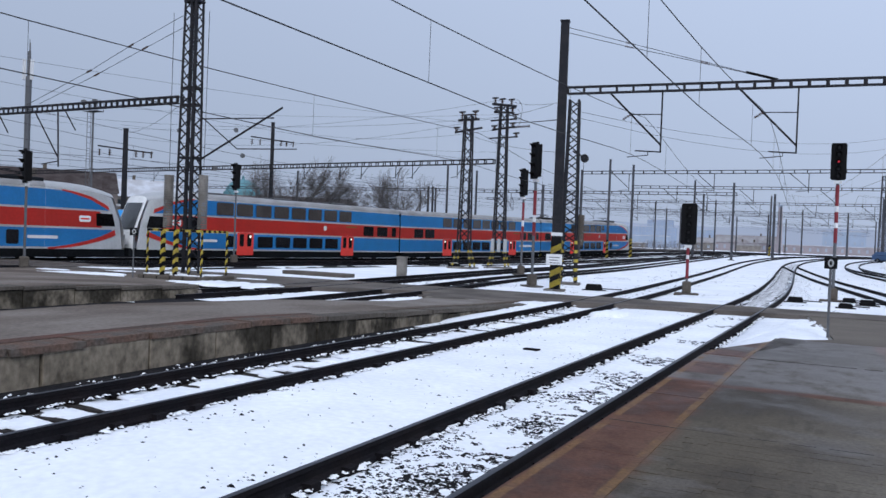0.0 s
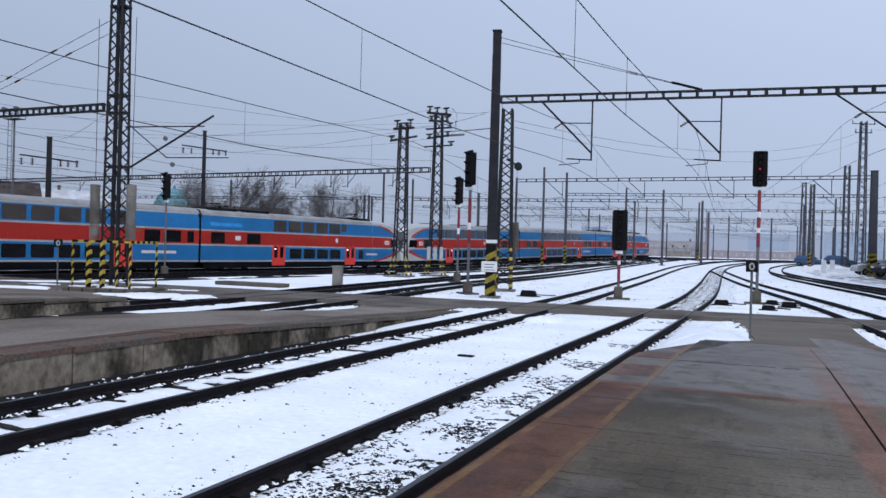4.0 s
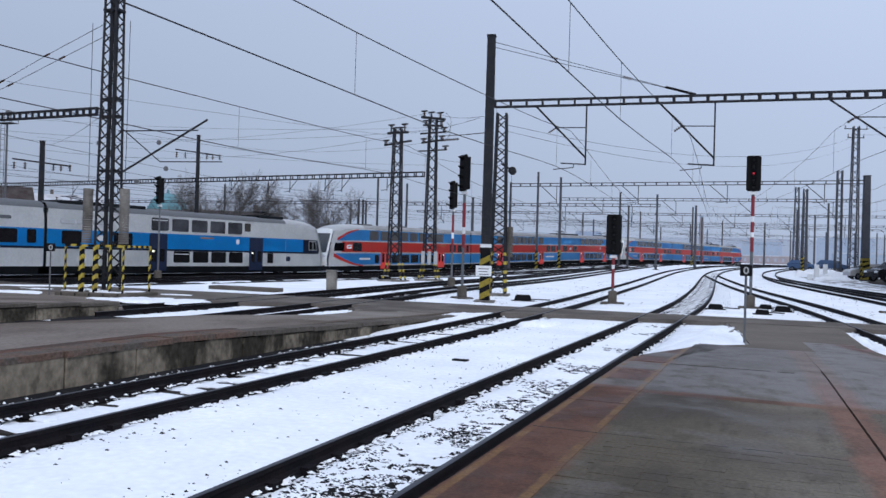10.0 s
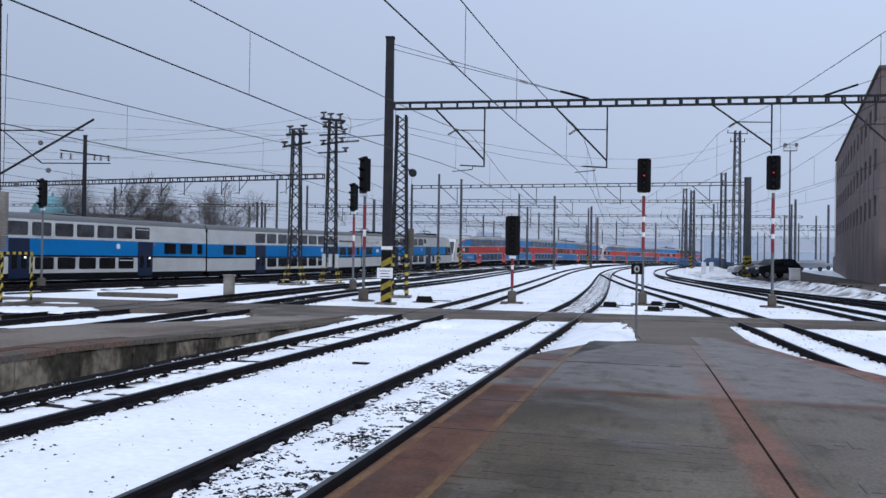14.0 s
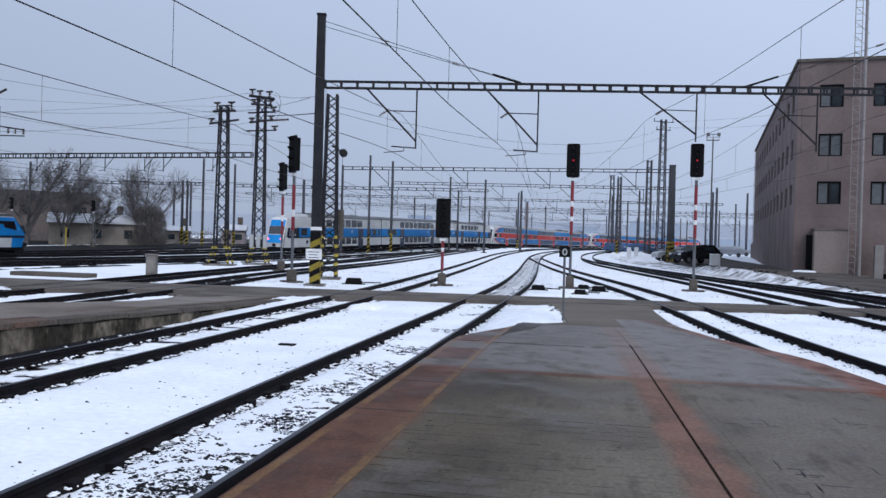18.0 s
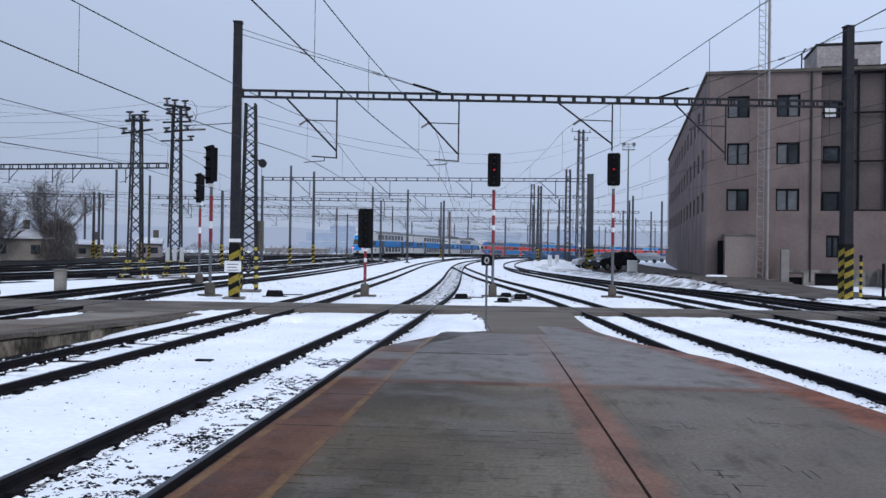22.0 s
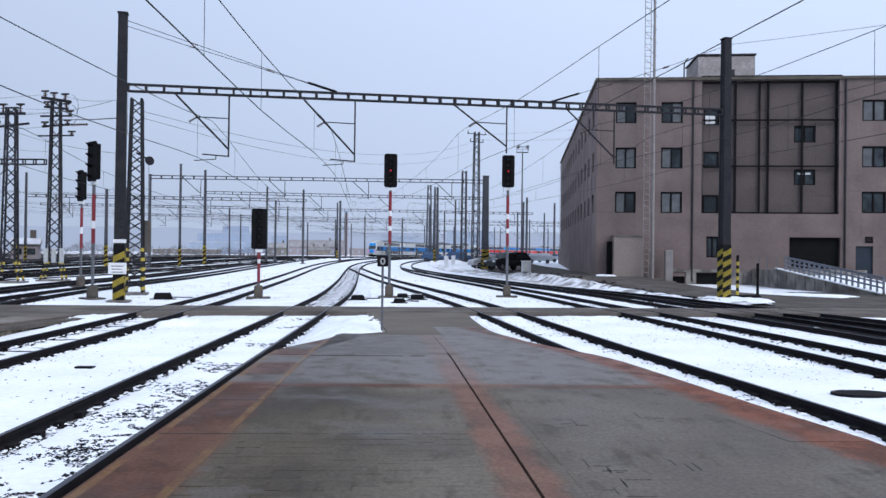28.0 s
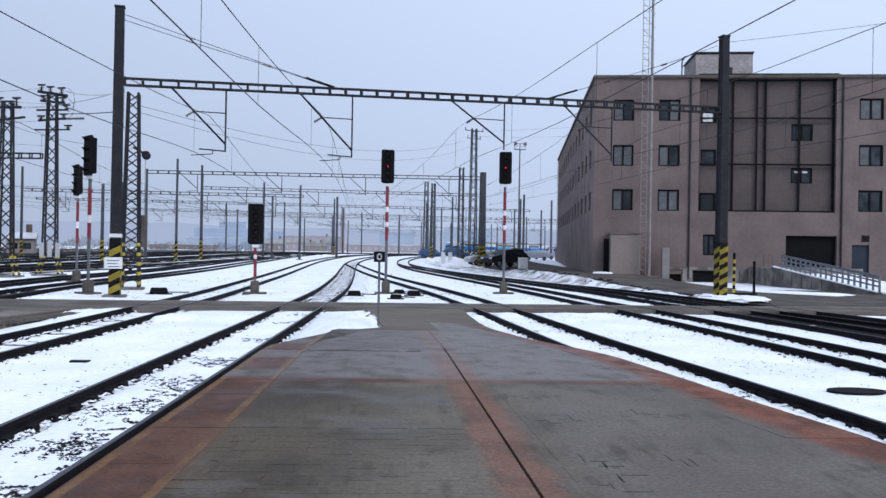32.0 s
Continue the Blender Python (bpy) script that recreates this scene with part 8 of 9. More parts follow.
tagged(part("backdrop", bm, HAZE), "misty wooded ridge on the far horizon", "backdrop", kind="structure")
# ---- trains ----
def lined(name, base, second=None, rough=0.32):
    return mat(name, base, rough, vary=0.06, scale=0.8, fine=7, second=second or tuple(c * 0.9 + 0.006 for c in base), amount=0.8, bump=0.03, spec=0.3)


T_BLUE = lined("livery_blue", (0.042, 0.305, 0.69))
T_SKY = lined("livery_sky_blue", (0.006, 0.29, 0.73))
T_RED = lined("livery_red", (0.74, 0.055, 0.042))
T_WHITE = lined("livery_white", (0.80, 0.81, 0.81))
T_ROOF = lined("light_grey_roof", (0.40, 0.41, 0.42), rough=0.6)
T_ROOF_DARK = lined("mid_grey_roof", (0.115, 0.12, 0.128), rough=0.75)
T_DARK = mat("dark_grey_skirt", (0.014, 0.016, 0.019), 0.9, vary=0.25, scale=0.8, fine=7, bump=0.05, spec=0.1)
T_NAVY = lined("livery_navy", (0.008, 0.016, 0.045))
T_LINE = lined("pale_line", (0.66, 0.66, 0.66))
T_GLASS = mat("tinted_window", (0.010, 0.010, 0.012), 0.12, vary=0.4, scale=0.6, bump=0.0, spec=0.3)
T_PANE = mat("brown_tinted_window", (0.070, 0.061, 0.056), 0.2, vary=0.3, scale=0.5, bump=0.0, spec=0.5)
T_UPPER = mat("smoky_window", (0.032, 0.032, 0.036), 0.15, vary=0.5, scale=0.7, second=(0.085, 0.088, 0.10), amount=0.7, bump=0.0, spec=0.5)
T_SCREEN = mat("grey_tinted_screen", (0.07, 0.075, 0.08), 0.12, vary=0.2, scale=0.6, bump=0.0, spec=0.6)
T_OCHRE = lined("ochre_marking", (0.30, 0.15, 0.04))
T_ROOF_RED = lined("dusty_grey_roof", (0.29, 0.29, 0.295), second=(0.20, 0.195, 0.19), rough=0.7)
T_TAIL = glow("tail_lamp", (1.0, 0.12, 0.2), 3.0)
T_LAMP = glow("door_lamp", (1.0, 0.95, 0.8), 1.2)
LEN, HALF = 27.3, 1.41
NOSE, SLOPE = 2.6, 5.2


def shell_point(side, y, z, nose):
    """A place on the body's skin; the cab end is raked back, drawn in and slopes down."""
    t = max(0.0, (y - (LEN / 2 - NOSE)) / NOSE) if nose else 0.0
    td = max(0.0, (y - (LEN / 2 - SLOPE)) / SLOPE) if nose else 0.0
    w = HALF * (1 - 0.22 * t**2.2) * (1 - 0.03 * max(0, z - 3.0))
    back = t * 0.95 * max(0.0, (z - 1.1) / 3.0) + t * 0.45 * max(0.0, 1.0 - z)
    return Vector((side * w, y - back, z - 0.42 * td**2.2 * max(0.0, (z - 2.8) / 1.6)))


def band(car, name, z0, z1, y0, y1, material, nose, label="", out=0.0):
    """A livery band on both sides of the body; its heights may be functions of y."""
    ys = sorted({y0, y1, *(v for v in (LEN / 2 - 6.4 + 0.4 * k for k in range(17)) if y0 < v < y1 and nose)})
    lo, hi = (z0 if callable(z0) else lambda y: z0), (z1 if callable(z1) else lambda y: z1)
    for s in (-1, 1):
        bm = bmesh.new()
        rows = [[bm.verts.new(shell_point(s, y, lo(y) + (hi(y) - lo(y)) * k / 2, nose) + Vector((s * out, 0, 0))) for k in range(3)] for y in ys]
        for r0, r1 in zip(rows, rows[1:]):
            for k in range(2):
                bm.faces.new((r0[k], r1[k], r1[k + 1], r0[k + 1]))
        bmesh.ops.solidify(bm, geom=bm.faces[:], thickness=0.03 * s)
        bmesh.ops.recalc_face_normals(bm, faces=bm.faces)
        part(name, bm, material, car, label)


def side_panel(car, name, y0, y1, z0, z1, material, label="", out=0.012, thick=0.03, slant=0.0, parent=None):
    """A panel on the flat of both sides; returns the two parts."""
    made = []
    y0, y1 = min(y0, y1), max(y0, y1)
    for s in (-1, 1):
        bm = bmesh.new()
        v = box(bm, s * (HALF + out - thick / 2), (y0 + y1) / 2, z0, thick, y1 - y0, z1 - z0)
        bmesh.ops.bevel(bm, geom=[e for e in bm.edges if abs(e.verts[0].co.x - e.verts[1].co.x) > 0.5 * thick], offset=min(0.07, (y1 - y0) / 5, (z1 - z0) / 5), segments=1, affect="EDGES")
        for q in bm.verts:
            if slant and q.co.z > (z0 + z1) / 2:
                q.co.y += slant
        made.append(part(name, bm, material, parent[0 if s < 0 else 1] if parent else car, label))
    return made


def swoosh(car, pts, width, material):
    """A tapering curved stripe on both sides of the cab."""
    for s in (-1, 1):
        bm = bmesh.new()
        rows = []
        n = len(pts)
        for i, (y, z) in enumerate(pts):
            w = width * (0.25 + 0.75 * i / (n - 1))
            p = shell_point(s, y, z - w / 2, True)
            q = shell_point(s, y, z + w / 2, True)
            o = Vector((s * 0.016, 0, 0))
            rows.append((bm.verts.new(p + o), bm.verts.new(q + o)))
        for a, b in zip(rows, rows[1:]):
            bm.faces.new((a[0], b[0], b[1], a[1]))
        bmesh.ops.solidify(bm, geom=bm.faces[:], thickness=0.012)
        part("swoosh", bm, material, car, "curved livery stripe")


def bogie(car, y):
    bm = bmesh.new()
    for s in (-1, 1):
        box(bm, s * 1.02, y, 0.30, 0.16, 3.3, 0.28)
        box(bm, s * 1.06, y, 0.48, 0.22, 1.0, 0.18)
    box(bm, 0, y, 0.36, 2.0, 0.5, 0.25)
    b = part("bogie", bm, T_DARK, car, "dark bogie frame")
    for dy in (-1.25, 1.25):
        bm = bmesh.new()
        for s in (-0.75, 0.75):
            tube(bm, (s - 0.06, y + dy, 0.43), (s + 0.06, y + dy, 0.43), 0.43, 18)
        tube(bm, (-0.9, y + dy, 0.43), (0.9, y + dy, 0.43), 0.09, 8)
        part("wheelset", bm, STEEL_DARK, b)


# body heights of the livery: base line, lower deck, middle, upper deck, eave
LOW, MID, UP, EAVE = 0.62, 1.84, 2.96, 4.22


def train_car(name, label, red, kind, tail=False):
    """A double-deck car: a control car or motor car has a cab at its y+ end, a trailer none."""
    car = thing(name, label, "train car", group="train cars")
    nose = kind != "trailer"
    a, b = -LEN / 2, LEN / 2
    start = b - 5.4 if nose else b
    top = 4.66 if red else 4.70

    def near(y, reach):
        return 0.0 if not nose else min(1.0, max(0.0, (y - (b - reach)) / (reach - 0.5)))

    if nose:
        band(car, "nose_side", LOW, EAVE, start, b, T_WHITE, True, "white cab side")
    if red:
        rows = [("lower_band", (lambda y: 0.74 + 1.06 * near(y, 5.3) ** 1.7), 1.84, T_BLUE, 0.9), ("middle_band", 1.96, 2.96, T_RED, 1.7), ("upper_band", 3.08, (lambda y: 4.12 - 0.98 * near(y, 5.0) ** 1.7), T_BLUE, 0.9)]
        lines = [(LOW, 0.74), (1.84, 1.96), (2.96, 3.08), (4.12, EAVE)]
    else:
        rows = [("lower_band", LOW, 1.72, T_WHITE, 5.4), ("middle_band", 1.86, 2.96, T_SKY, 3.1), ("upper_band", 2.96, EAVE, T_WHITE, 5.4)]
        lines = []
        band(car, "navy_line", 1.72, 1.86, a, b - (0.6 if nose else 0), T_NAVY, nose, out=0.008)
    for nm, z0, z1, m, short in rows:
        if nose:
            band(car, nm, z0, z1, a, start, m, False)
            if short < 5:
                band(car, nm, z0, z1, start, b - short, m, True, out=0.01)
        else:
            band(car, nm, z0, z1, a, b, m, False)
    for z0, z1 in lines:
        band(car, "pale_line", z0, z1, a, start, T_LINE, False, out=0.004)
    if nose:
        if red:
            band(car, "cab_side_window", 2.06, 2.84, b - 2.1, b - 0.55, T_GLASS, True, "dark cab side window", 0.014)
            swoosh(car, [(b - 4.4 + 0.3 * k, 4.16 - 1.02 * near(b - 4.4 + 0.3 * k, 5.0) ** 1.7) for k in range(13)], 0.34, T_RED)
            swoosh(car, [(b - 5.2 + 0.35 * k, 0.66 + 1.08 * near(b - 5.2 + 0.35 * k, 5.3) ** 1.7) for k in range(14)], 0.34, T_RED)
        else:
            band(car, "cab_side", 1.86, 2.96, b - 3.1, b - 0.35, T_NAVY, True, "dark blue cab side", 0.008)
            band(car, "cab_window_frame", 2.02, 2.86, b - 2.3, b - 0.85, T_LINE, True, "pale cab window frame", 0.012)
            band(car, "cab_side_window", 2.08, 2.80, b - 2.22, b - 1.62, T_GLASS, True, "dark cab side window", 0.018)
            band(car, "cab_side_window", 2.08, 2.80, b - 1.54, b - 0.93, T_GLASS, True, "dark cab side window", 0.018)
    band(car, "skirt", 0.16, LOW, a + 0.3, b - (0.5 if nose else 0.3), T_DARK, nose, "dark grey underfloor skirt", -0.03)
    # roof, front and end walls
    prof = [(-1.0, EAVE), (-0.96, EAVE + (top - EAVE) * 0.42), (-0.82, EAVE + (top - EAVE) * 0.72), (-0.45, EAVE + (top - EAVE) * 0.94), (0, top), (0.45, EAVE + (top - EAVE) * 0.94), (0.82, EAVE + (top - EAVE) * 0.72), (0.96, EAVE + (top - EAVE) * 0.42), (1.0, EAVE)]

    def bulge(x, y):
        t = max(0.0, (y - (b - NOSE)) / NOSE)
        return 0.32 * t * t * (1 - min(1.0, abs(x) / HALF) ** 2)

    def roof_piece(y0, y1, curved):
        bm = bmesh.new()
        ys = [y0] + ([y0 + (y1 - y0) * k / 12 for k in range(1, 13)] if curved else [y1])
        grid = []
        for y in ys:
            row = []
            for u, z in prof:
                p = shell_point(1, y, z, nose)
                row.append(bm.verts.new((u * p.x, p.y + (bulge(u * p.x, y) if curved else 0), p.z)))
            grid.append(row)
        for r0, r1 in zip(grid, grid[1:]):
            for i in range(len(prof) - 1):
                bm.faces.new((r0[i], r0[i + 1], r1[i + 1], r1[i])).smooth = True
        bmesh.ops.recalc_face_normals(bm, faces=bm.faces)
        return bm

    part("roof", roof_piece(a, start, False), T_ROOF_RED if red else T_ROOF_DARK, car, "dusty grey curved roof")
    if nose:
        part("nose_roof", roof_piece(start, b, True), T_ROOF, car, "pale sloping cab roof")
    for end in ((a,) if nose else (a, b)):
        bm = bmesh.new()
        box(bm, 0, end - math.copysign(0.04, end), LOW, 2.74, 0.06, 3.6)
        part("end_wall", bm, T_DARK, car)
        bm = bmesh.new()
        s = 1 if end > 0 else -1
        for k in range(3):
            box(bm, 0, end + s * (0.01 + 0.032 * k), 0.75, 2.3 - 0.12 * (k % 2), 0.028, 3.0)
        part("gangway_bellows", bm, T_ROOF_DARK, car, "grey folded gangway")
    bm = bmesh.new()
    box(bm, 0, 0, LOW, 2.7, LEN - 1.0 - (NOSE if nose else 0), 0.08)
    part("floor", bm, T_DARK, car)
    bm = bmesh.new()
    box(bm, 0, -0.5, 0.14, 2.3, 9.5, 0.5)
    part("underfloor_gear", bm, T_DARK, car)
    if nose:
        # raked front: white shell, windscreen, lower panel
        def wide(z):
            return 1.0 if z <= EAVE else float(np.interp(z, [q[1] for q in prof[:5]], [abs(q[0]) for q in prof[:5]]))

        def front_point(u, z, out=0.0):
            p = shell_point(1, b, z, True)
            x = u * p.x * wide(z)
            return Vector((x, p.y + bulge(x, b) + out, p.z))

        def front_panel(name, z0, z1, u, material, out, label="", steps=4):
            bm = bmesh.new()
            us = [-u + 2 * u * k / 10 for k in range(11)]
            zs = sorted({*(z0 + (z1 - z0) * k / steps for k in range(steps + 1)), *(q[1] for q in prof[:4] if z0 < q[1] < z1)})
            grid = [[bm.verts.new(front_point(w, z, out)) for w in us] for z in zs]
            for r0, r1 in zip(grid, grid[1:]):
                for i in range(10):
                    bm.faces.new((r0[i], r0[i + 1], r1[i + 1], r1[i])).smooth = True
            bmesh.ops.recalc_face_normals(bm, faces=bm.faces)
            return part(name, bm, material, car, label)

        front_panel("front", LOW, top - 0.01, 1.0, T_WHITE, 0.0, "white raked cab front", 6)
        if red:
            front_panel("windscreen", 1.9, 4.0, 0.84, T_SCREEN, 0.025, "tall grey tinted windscreen")
            front_panel("front_panel", 0.9, 1.75, 0.7, T_LINE, 0.02)
        else:
            front_panel("head_panel", 3.26, 4.22, 0.9, T_SKY, 0.03, "blue panel above the windscreen")
            front_panel("windscreen", 2.2, 3.22, 0.92, T_SCREEN, 0.03, "grey tinted windscreen")
            front_panel("front_panel", 1.2, 2.12, 0.9, T_SKY, 0.03, "blue lower front")
        for s in (-1, 1):
            bm = bmesh.new()
            tube(bm, (s * 0.84, b + 0.0, 1.6), (s * 0.84, b + 0.16, 1.6), 0.11, 12)
            part("lamp", bm, T_TAIL if tail else T_LINE, car, "lit red tail lamp" if tail else "round headlamp")
        bm = bmesh.new()
        v = box(bm, 0, b - 0.35, 0.2, 2.3, 1.1, 0.5)
        for q in v:
            if q.co.y > b - 0.4:
                q.co.x *= 0.72
        part("bumper_skirt", bm, T_DARK, car)
        bm = bmesh.new()
        box(bm, 0, b + 0.1, 0.75, 0.4, 0.3, 0.3)
        part("coupler", bm, T_DARK, car)

    # doors and windows, by their distance back from the cab or from the y- end
    def along(u):
        return b - u if nose else a + u

    def windows(nm, first, count, pitch, width, z0, z1, material, label):
        for k in range(count):
            side_panel(car, nm, along(first + k * pitch), along(first + k * pitch + width), z0, z1, material, label, out=0.014)

    doors, upper, lower, middle, small, tiny = {
        "control": ((9.0, 20.2), (6.3, 8), (10.2, 5), ((3.5, 4.95), (22.25, 23.6), (24.1, 25.55), (26.2, 26.8)), (7.2, 7.9), None),
        "trailer": ((7.65, 20.65), (6.85, 8), (8.72, 6), ((2.14, 3.56), (3.87, 5.4), (22.4, 23.75), (24.1, 25.6), (26.2, 26.8)), None, None),
        "motor": ((8.95, 18.8), (10.6, 5), (10.45, 4), ((21.0, 22.5), (24.9, 26.3)), (6.9, 7.6), (9.65, 10.3)),
    }[kind]
    for u in doors:
        y = along(u)
        leaf = side_panel(car, "door", y - 0.78, y + 0.78, 0.30, 1.95 if red else 2.94, T_RED if red else T_NAVY, "two-leaf passenger door", out=0.022, thick=0.05)
        for d in (-0.36, 0.36):
            side_panel(car, "door_window", y + d - 0.2, y + d + 0.2, 0.95, 1.86, T_GLASS, out=0.034, thick=0.04, parent=leaf)
        side_panel(car, "door_lamp", y - 0.52, y - 0.36, 1.62, 1.76, T_LAMP, "small lamp beside the door", out=0.044, parent=leaf)
    windows("upper_window", upper[0], upper[1], 1.83, 1.5, 3.15, 4.05, T_PANE if red else T_UPPER, "upper deck window")
    windows("lower_window", lower[0], lower[1], 1.82, 1.5, 0.88, 1.70, T_GLASS, "lower deck window")
    for u0, u1 in middle:
        side_panel(car, "middle_window", along(u0), along(u1), 2.04, 2.88, T_GLASS, "middle level window")
    if small:
        side_panel(car, "small_window", along(small[0]), along(small[1]), 0.88, 1.70, T_GLASS)
    if tiny:
        side_panel(car, "small_window", along(tiny[0]), along(tiny[1]), 3.4, 4.05, T_PANE)
    if not red:
        # pale frames of tilting windows, a light strip below the roof
        for u in (lower[0] + 1.82 * (lower[1] - 1),):
            side_panel(car, "window_bar", along(u + 0.06), along(u + 1.44), 1.48, 1.53, T_LINE, out=0.02)
            side_panel(car, "window_bar", along(upper[0] + 1.83 * (upper[1] - 1) + 0.06), along(upper[0] + 1.83 * (upper[1] - 1) + 1.44), 3.86, 3.91, T_LINE, out=0.02)
    # plain bars and badges where the car carries writing
    badge = {"control": 17.6, "trailer": 18.4, "motor": 11.2}[kind]
    side_panel(car, "class_badge", along(badge), along(badge) + 0.34, 2.36, 2.74, T_LINE, "small pale class badge", out=0.008)
    side_panel(car, "marking", along(badge + 2.4), along(badge + 3.7), 2.70, 2.80, T_OCHRE, out=0.008)
    if nose:
        if red:
            side_panel(car, "marking", b - 6.4, b - 4.6, 1.22, 1.40, T_LINE, "pale lettering bar", out=0.022)
            side_panel(car, "emblem", b - 3.3, b - 2.55, 2.28, 2.66, T_WHITE, "white emblem block", out=0.022)
            side_panel(car, "emblem_bar", b - 3.2, b - 2.65, 2.42, 2.52, T_RED, out=0.028)
        else:
            side_panel(car, "emblem", b - 5.3, b - 4.75, 1.05, 1.45, T_NAVY, "small dark emblem", out=0.008)
    if kind == "trailer":
        side_panel(car, "marking", b - 5.1, b - 2.1, 1.22 if red else 3.45, 1.42 if red else 3.65, T_LINE if red else T_ROOF_DARK, "lettering bar", out=0.008)
    if kind == "motor":
        for k in range(3):
            side_panel(car, "vent_grille", along(26.4 - 1.15 * k), along(25.4 - 1.15 * k), 3.32, 3.62, T_BLUE if red else T_ROOF, "ventilation grille", out=0.012)
        side_panel(car, "emblem", along(23.8), along(23.2), 2.3, 2.65, T_LINE, "small pale emblem", out=0.008)
    for y in (a + 4.0, b - (4.6 if nose else 4.0)):
        bogie(car, y)
    # roof gear
    if kind == "motor":
        for y in (a + 2.6, a + 6.2, b - 6.8):
            bm = bmesh.new()
            box(bm, 0, y, top - 0.12, 2.0, 3.0, 0.24)
            bmesh.ops.bevel(bm, geom=list(bm.edges), offset=0.05, segments=1, affect="EDGES")
            part("roof_well", bm, T_DARK, car, "dark equipment well on the roof")
        for y in (a + 3.0, b - 6.6):
            bm = bmesh.new()
            tube(bm, (-0.85, y - 0.6, 5.15), (0.85, y - 0.6, 5.15), 0.03)
            pan = part("pantograph", bm, T_DARK, car, "folded pantograph")
            for s in (-0.55, 0.55):
                for nm, p, q in (("base_rail", (s, y - 0.7, 4.78), (s, y + 0.7, 4.78)), ("lower_arm", (s, y - 0.6, 4.8), (s * 0.7, y + 0.7, 4.97)), ("upper_arm", (s * 0.7, y + 0.7, 4.97), (s * 0.5, y - 0.6, 5.12))):
                    bm = bmesh.new()
                    tube(bm, p, q, 0.028)
                    part(nm, bm, T_DARK, pan)
        for k in range(4):
            bm = bmesh.new()
            insulator(bm, (0.5, a + 1.2 + 1.0 * k, 4.74), (0.5, a + 1.2 + 1.0 * k, 5.02), 0.08, 3)
            part("roof_insulator", bm, BROWN_GLAZE, car)
    elif kind == "control":
        for y in (-6.0, 0.5, 7.0):
            bm = bmesh.new()
            box(bm, 0, y, top - 0.04, 1.5, 1.8, 0.12)
            bmesh.ops.bevel(bm, geom=list(bm.edges), offset=0.04, segments=1, affect="EDGES")
            part("roof_vent", bm, T_ROOF_DARK, car, "flat roof ventilator")
    return car


TAIL = [(0, -129.8), (1, -120.1), (3, -100.4), (4, -89.8), (6.5, -62.25), (8, -44.25), (10.5, -13.25), (12.5, 13.23), (15.5, 54.0), (16, 60.8), (16.5, 67.8), (17, 74.4), (18, 88.2), (20, 115.4), (21, 128), (22, 140), (23.5, 159.5), (25, 180), (28, 223.5), (29, 238.5), (30, 254.5), (31, 271), (32, 288)]
FIT = np.polyfit([a for a, _ in TAIL], [b for _, b in TAIL], 5)
_ys = np.linspace(-260, 700, 9601)
_xs = np.array([main_x(v) for v in _ys])
_s = np.concatenate([[0], np.cumsum(np.hypot(np.diff(_xs), np.diff(_ys)))])
_s -= np.interp(0.0, _ys, _s)


def on_main(s):
    y = float(np.interp(s, _s, _ys))
    return Vector((main_x(y), y, 0.177 + gz(y)))


def car_pose(s, back=False):
    a, b = on_main(s - 9), on_main(s + 9)
    d = (b - a) * (-1 if back else 1)
    yaw = math.degrees(math.atan2(-d.x, d.y))
    pitch = math.degrees(math.atan2(d.z, Vector((d.x, d.y)).length))
    c = (a + b) / 2
    return pose(c.x, c.y, c.z, pitch, 0, yaw)


CARS = []
for unit, red in ((0, False), (1, True), (2, True)):
    first = 13.65 + 83.0 * unit
    paint = "red and blue" if red else "white and blue"
    CARS.append((train_car("control_car", f"{paint} double-deck control car with a cab", red, "control", not red), first, True))
    CARS.append((train_car("trailer_car", f"{paint} double-deck trailer car with dark windows", red, "trailer"), first + 27.5, False))
    CARS.append((train_car("motor_car", f"{paint} double-deck motor car with roof gear", red, "motor"), first + 55.0, False))

# the blue locomotive waiting behind the main line
loco = thing("locomotive", "bright blue electric locomotive with white lower panels, standing still", "locomotive")
LL = 18.0


def loco_shape(y, z):
    t = max(0.0, (abs(y) - (LL / 2 - 2.4)) / 2.4)
    w = 1.46 * (1 - 0.16 * t**2)
    if z > 2.0:
        yy = y - math.copysign(1.0, y) * t * 1.25 * ((z - 2.0) / 1.9) ** 1.2
    else:
        yy = y - math.copysign(1.0, y) * t * 0.25 * (2.0 - z)
    return w, yy


def loco_band(name, z0, z1, material, y0=-LL / 2, y1=LL / 2, out=0.0, label=""):
    ys = np.linspace(y0, y1, 25)
    for s in (-1, 1):
        bm = bmesh.new()
        rows = []
        for y in ys:
            row = []
            for z in (z0, z1):
                w, yy = loco_shape(float(y), z)
                inn = 0.06 * max(0, z - 2.8)
                row.append(bm.verts.new((s * (w + out - inn), yy, z)))
            rows.append(row)
        for q, r in zip(rows, rows[1:]):
            bm.faces.new((q[0], r[0], r[1], q[1]))
        bmesh.ops.solidify(bm, geom=bm.faces[:], thickness=0.04 * s)
        bmesh.ops.recalc_face_normals(bm, faces=bm.faces)
        part(name, bm, material, loco, label)


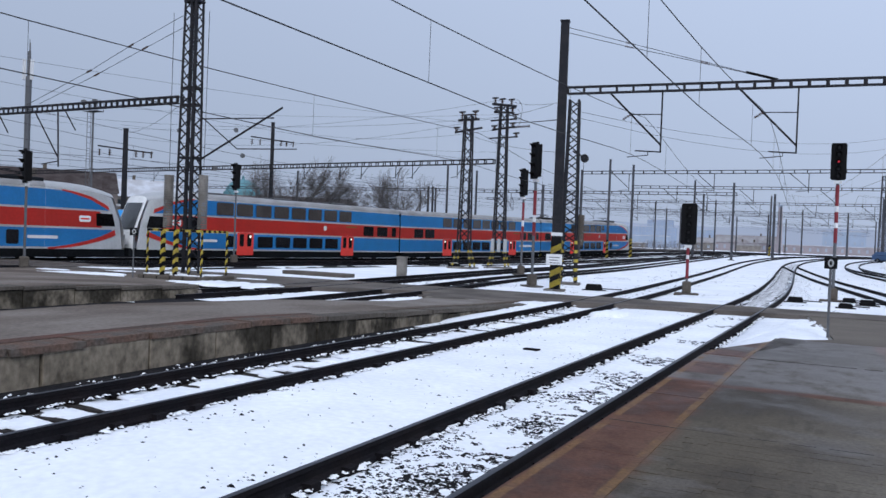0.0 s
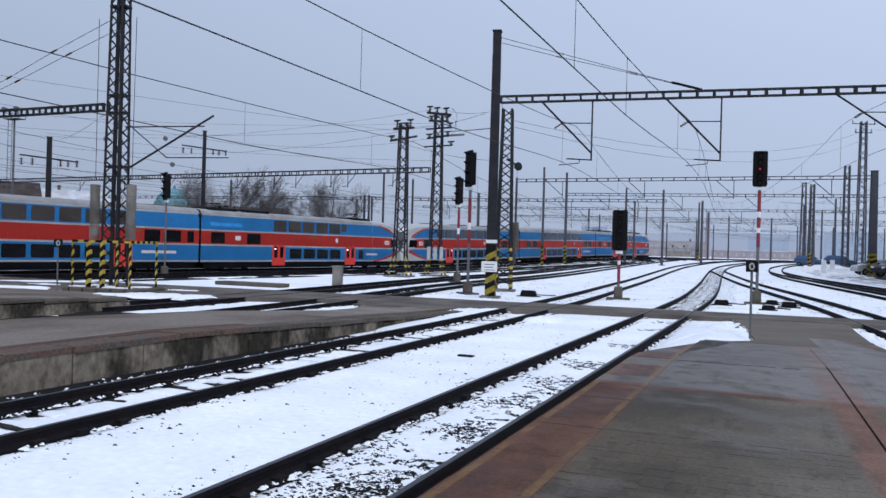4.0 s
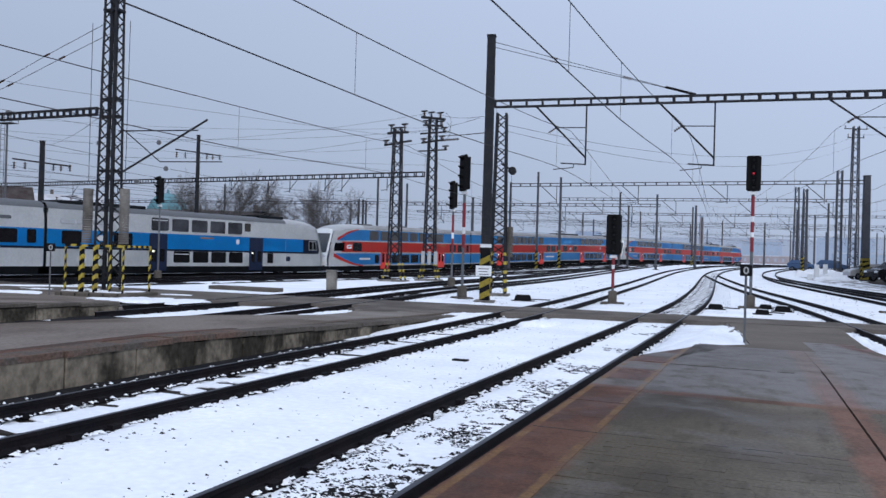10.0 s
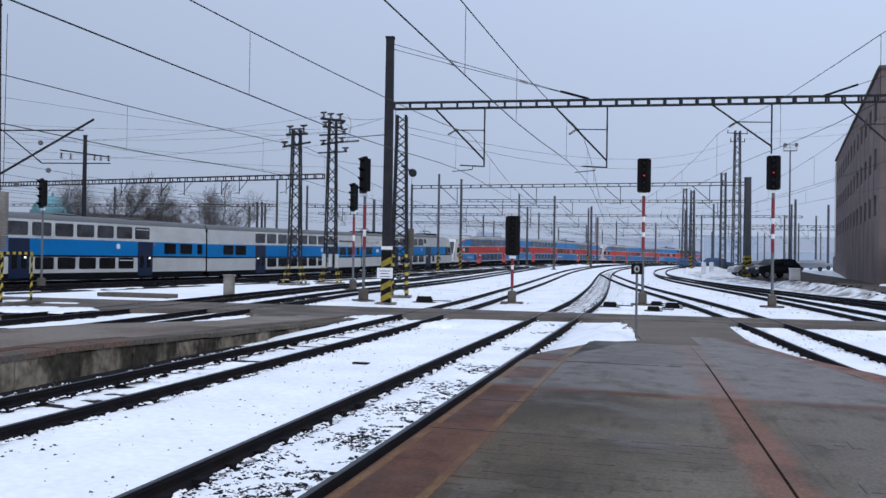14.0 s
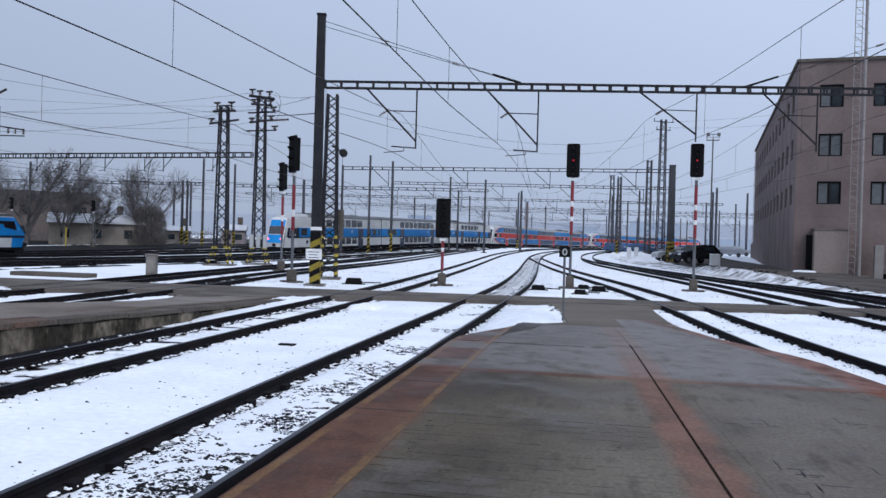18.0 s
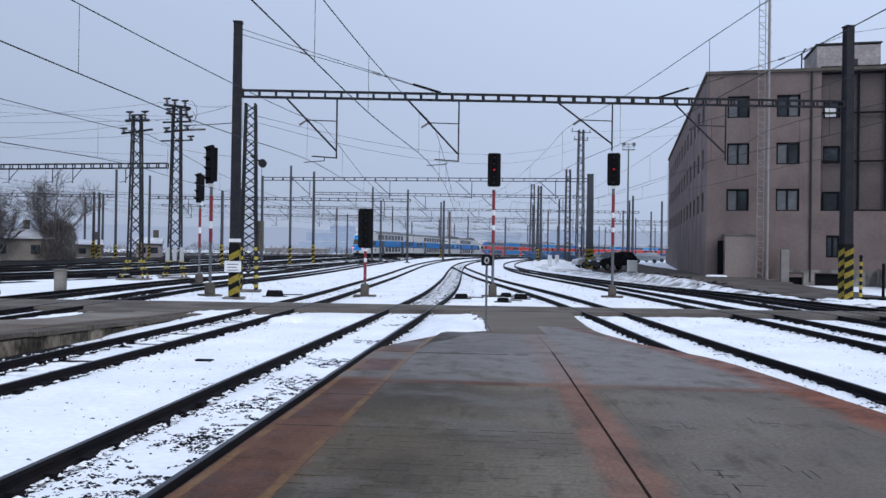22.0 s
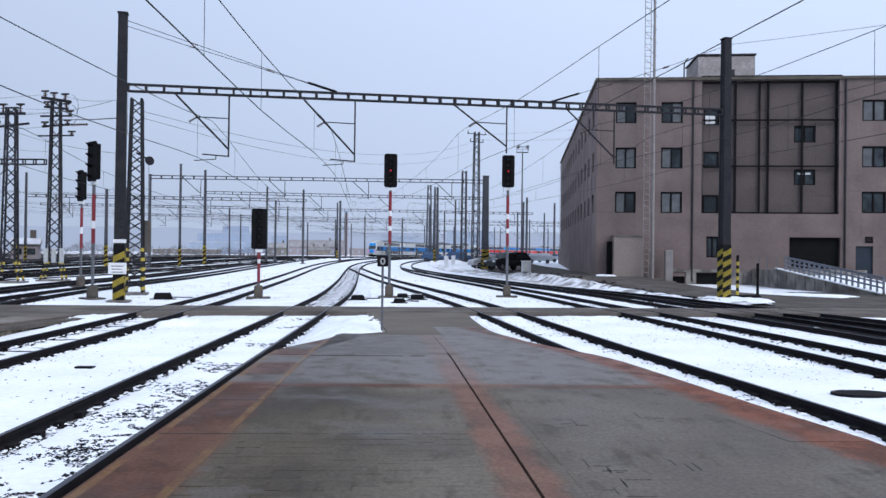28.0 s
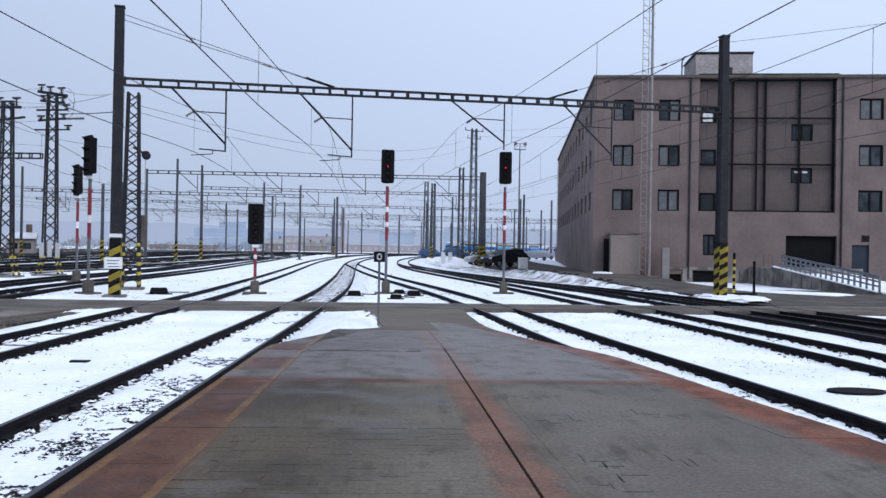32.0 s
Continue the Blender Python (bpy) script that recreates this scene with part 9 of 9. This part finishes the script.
loco_band("lower_side", 0.55, 0.8, T_DARK)
loco_band("white_panel", 0.8, 1.68, T_WHITE, -7.6, 7.6, label="white swept lower panel")
loco_band("lower_blue", 0.8, 1.68, T_SKY, 7.6, LL / 2)
loco_band("lower_blue", 0.8, 1.68, T_SKY, -LL / 2, -7.6)
loco_band("navy_line", 1.68, 1.92, T_NAVY)
loco_band("blue_side", 1.92, 3.6, T_SKY, label="bright blue side")
loco_band("roof_line", 3.6, 3.68, T_LINE)
loco_band("roof_shoulder", 3.68, 3.9, T_ROOF_DARK)
for end in (-1, 1):
    bm = bmesh.new()
    rows = []
    for z in (0.85, 1.25, 1.95, 2.15, 2.8, 3.45, 3.9):
        w, yy = loco_shape(end * LL / 2, z)
        inn = 0.06 * max(0, z - 2.8)
        rows.append([bm.verts.new((-w + inn, yy, z)), bm.verts.new((-w * 0.5, yy + end * 0.12, z)), bm.verts.new((w * 0.5, yy + end * 0.12, z)), bm.verts.new((w - inn, yy, z))])
    for q, r in zip(rows, rows[1:]):
        for i in range(3):
            bm.faces.new((q[i], q[i + 1], r[i + 1], r[i])).smooth = True
    bmesh.ops.recalc_face_normals(bm, faces=bm.faces)
    part("front", bm, T_SKY, loco)
    bm = bmesh.new()
    v = []
    for z in (2.35, 3.3):
        w, yy = loco_shape(end * LL / 2, z)
        v += [bm.verts.new((u * w, yy + end * (0.16 if abs(u) < 0.7 else 0.05), z)) for u in (-0.9, -0.5, 0.5, 0.9)]
    for i in range(3):
        bm.faces.new((v[i], v[i + 1], v[5 + i], v[4 + i]))
    bmesh.ops.solidify(bm, geom=bm.faces[:], thickness=0.03)
    part("windscreen", bm, T_GLASS, loco)
    for s in (-1, 1):
        bm = bmesh.new()
        w0, yy0 = loco_shape(end * (LL / 2 - 1.0), 2.5)
        v = box(bm, s * (w0 + 0.0), yy0 - end * 0.7, 2.45, 0.1, 1.7, 0.8)
        for q in v:
            if q.co.z > 3:
                q.co.y -= end * 0.25
            elif q.co.y * end < (yy0 - end * 0.7) * end:
                q.co.z += 0.3
        part("cab_side_window", bm, T_GLASS, loco)
        bm = bmesh.new()
        box(bm, s * 0.95, end * (LL / 2 - 0.1), 1.35, 0.3, 0.2, 0.22)
        part("headlamp", bm, T_LINE, loco)
        bm = bmesh.new()
        tube(bm, (s * 0.88, end * LL / 2 - end * 0.3, 1.05), (s * 0.88, end * LL / 2 + end * 0.35, 1.05), 0.2, 12)
        part("buffer", bm, T_DARK, loco)
    bm = bmesh.new()
    box(bm, 0, end * (LL / 2 - 0.5), 0.25, 2.4, 0.9, 0.6)
    part("snow_plough", bm, T_DARK, loco)
bm = bmesh.new()
box(bm, 0, 0, 3.85, 2.3, 14.5, 0.12)
part("roof", bm, T_ROOF, loco)
for y in (-4.5, 4.5):
    bm = bmesh.new()
    for s in (-0.5, 0.5):
        tube(bm, (s, y - 1, 4.05), (s, y + 1, 4.25), 0.03)
        tube(bm, (s, y + 1, 4.25), (s * 0.7, y - 0.9, 4.45), 0.03)
    tube(bm, (-0.9, y - 0.9, 4.48), (0.9, y - 0.9, 4.48), 0.03)
    part("pantograph", bm, T_DARK, loco)
for s in (-1, 1):
    for y0, y1, z in ((2.9, 4.8, 2.45), (2.1, 2.7, 2.35)):
        bm = bmesh.new()
        box(bm, s * 1.47, (y0 + y1) / 2, z, 0.02, y1 - y0, 0.2 if y0 > 2.5 else 0.4)
        part("marking", bm, T_LINE, loco)
for y in (-5.0, 5.0):
    bogie(loco, y)
yl = 48.0
d = Vector((main_x(yl + 8) - main_x(yl - 8), 16, 0))
loco.matrix_world = pose(main_x(yl) - 6.2, yl, 0.177, 0, 0, math.degrees(math.atan2(-d.x, d.y))) @ Matrix.Diagonal((1, 1, 0.84, 1))


# ---- what moves ----
def motions():
    for ob, offset, back in CARS:
        walk(ob, [(t, car_pose(float(np.polyval(FIT, t)) + offset, back)) for t in range(33)])


motions()
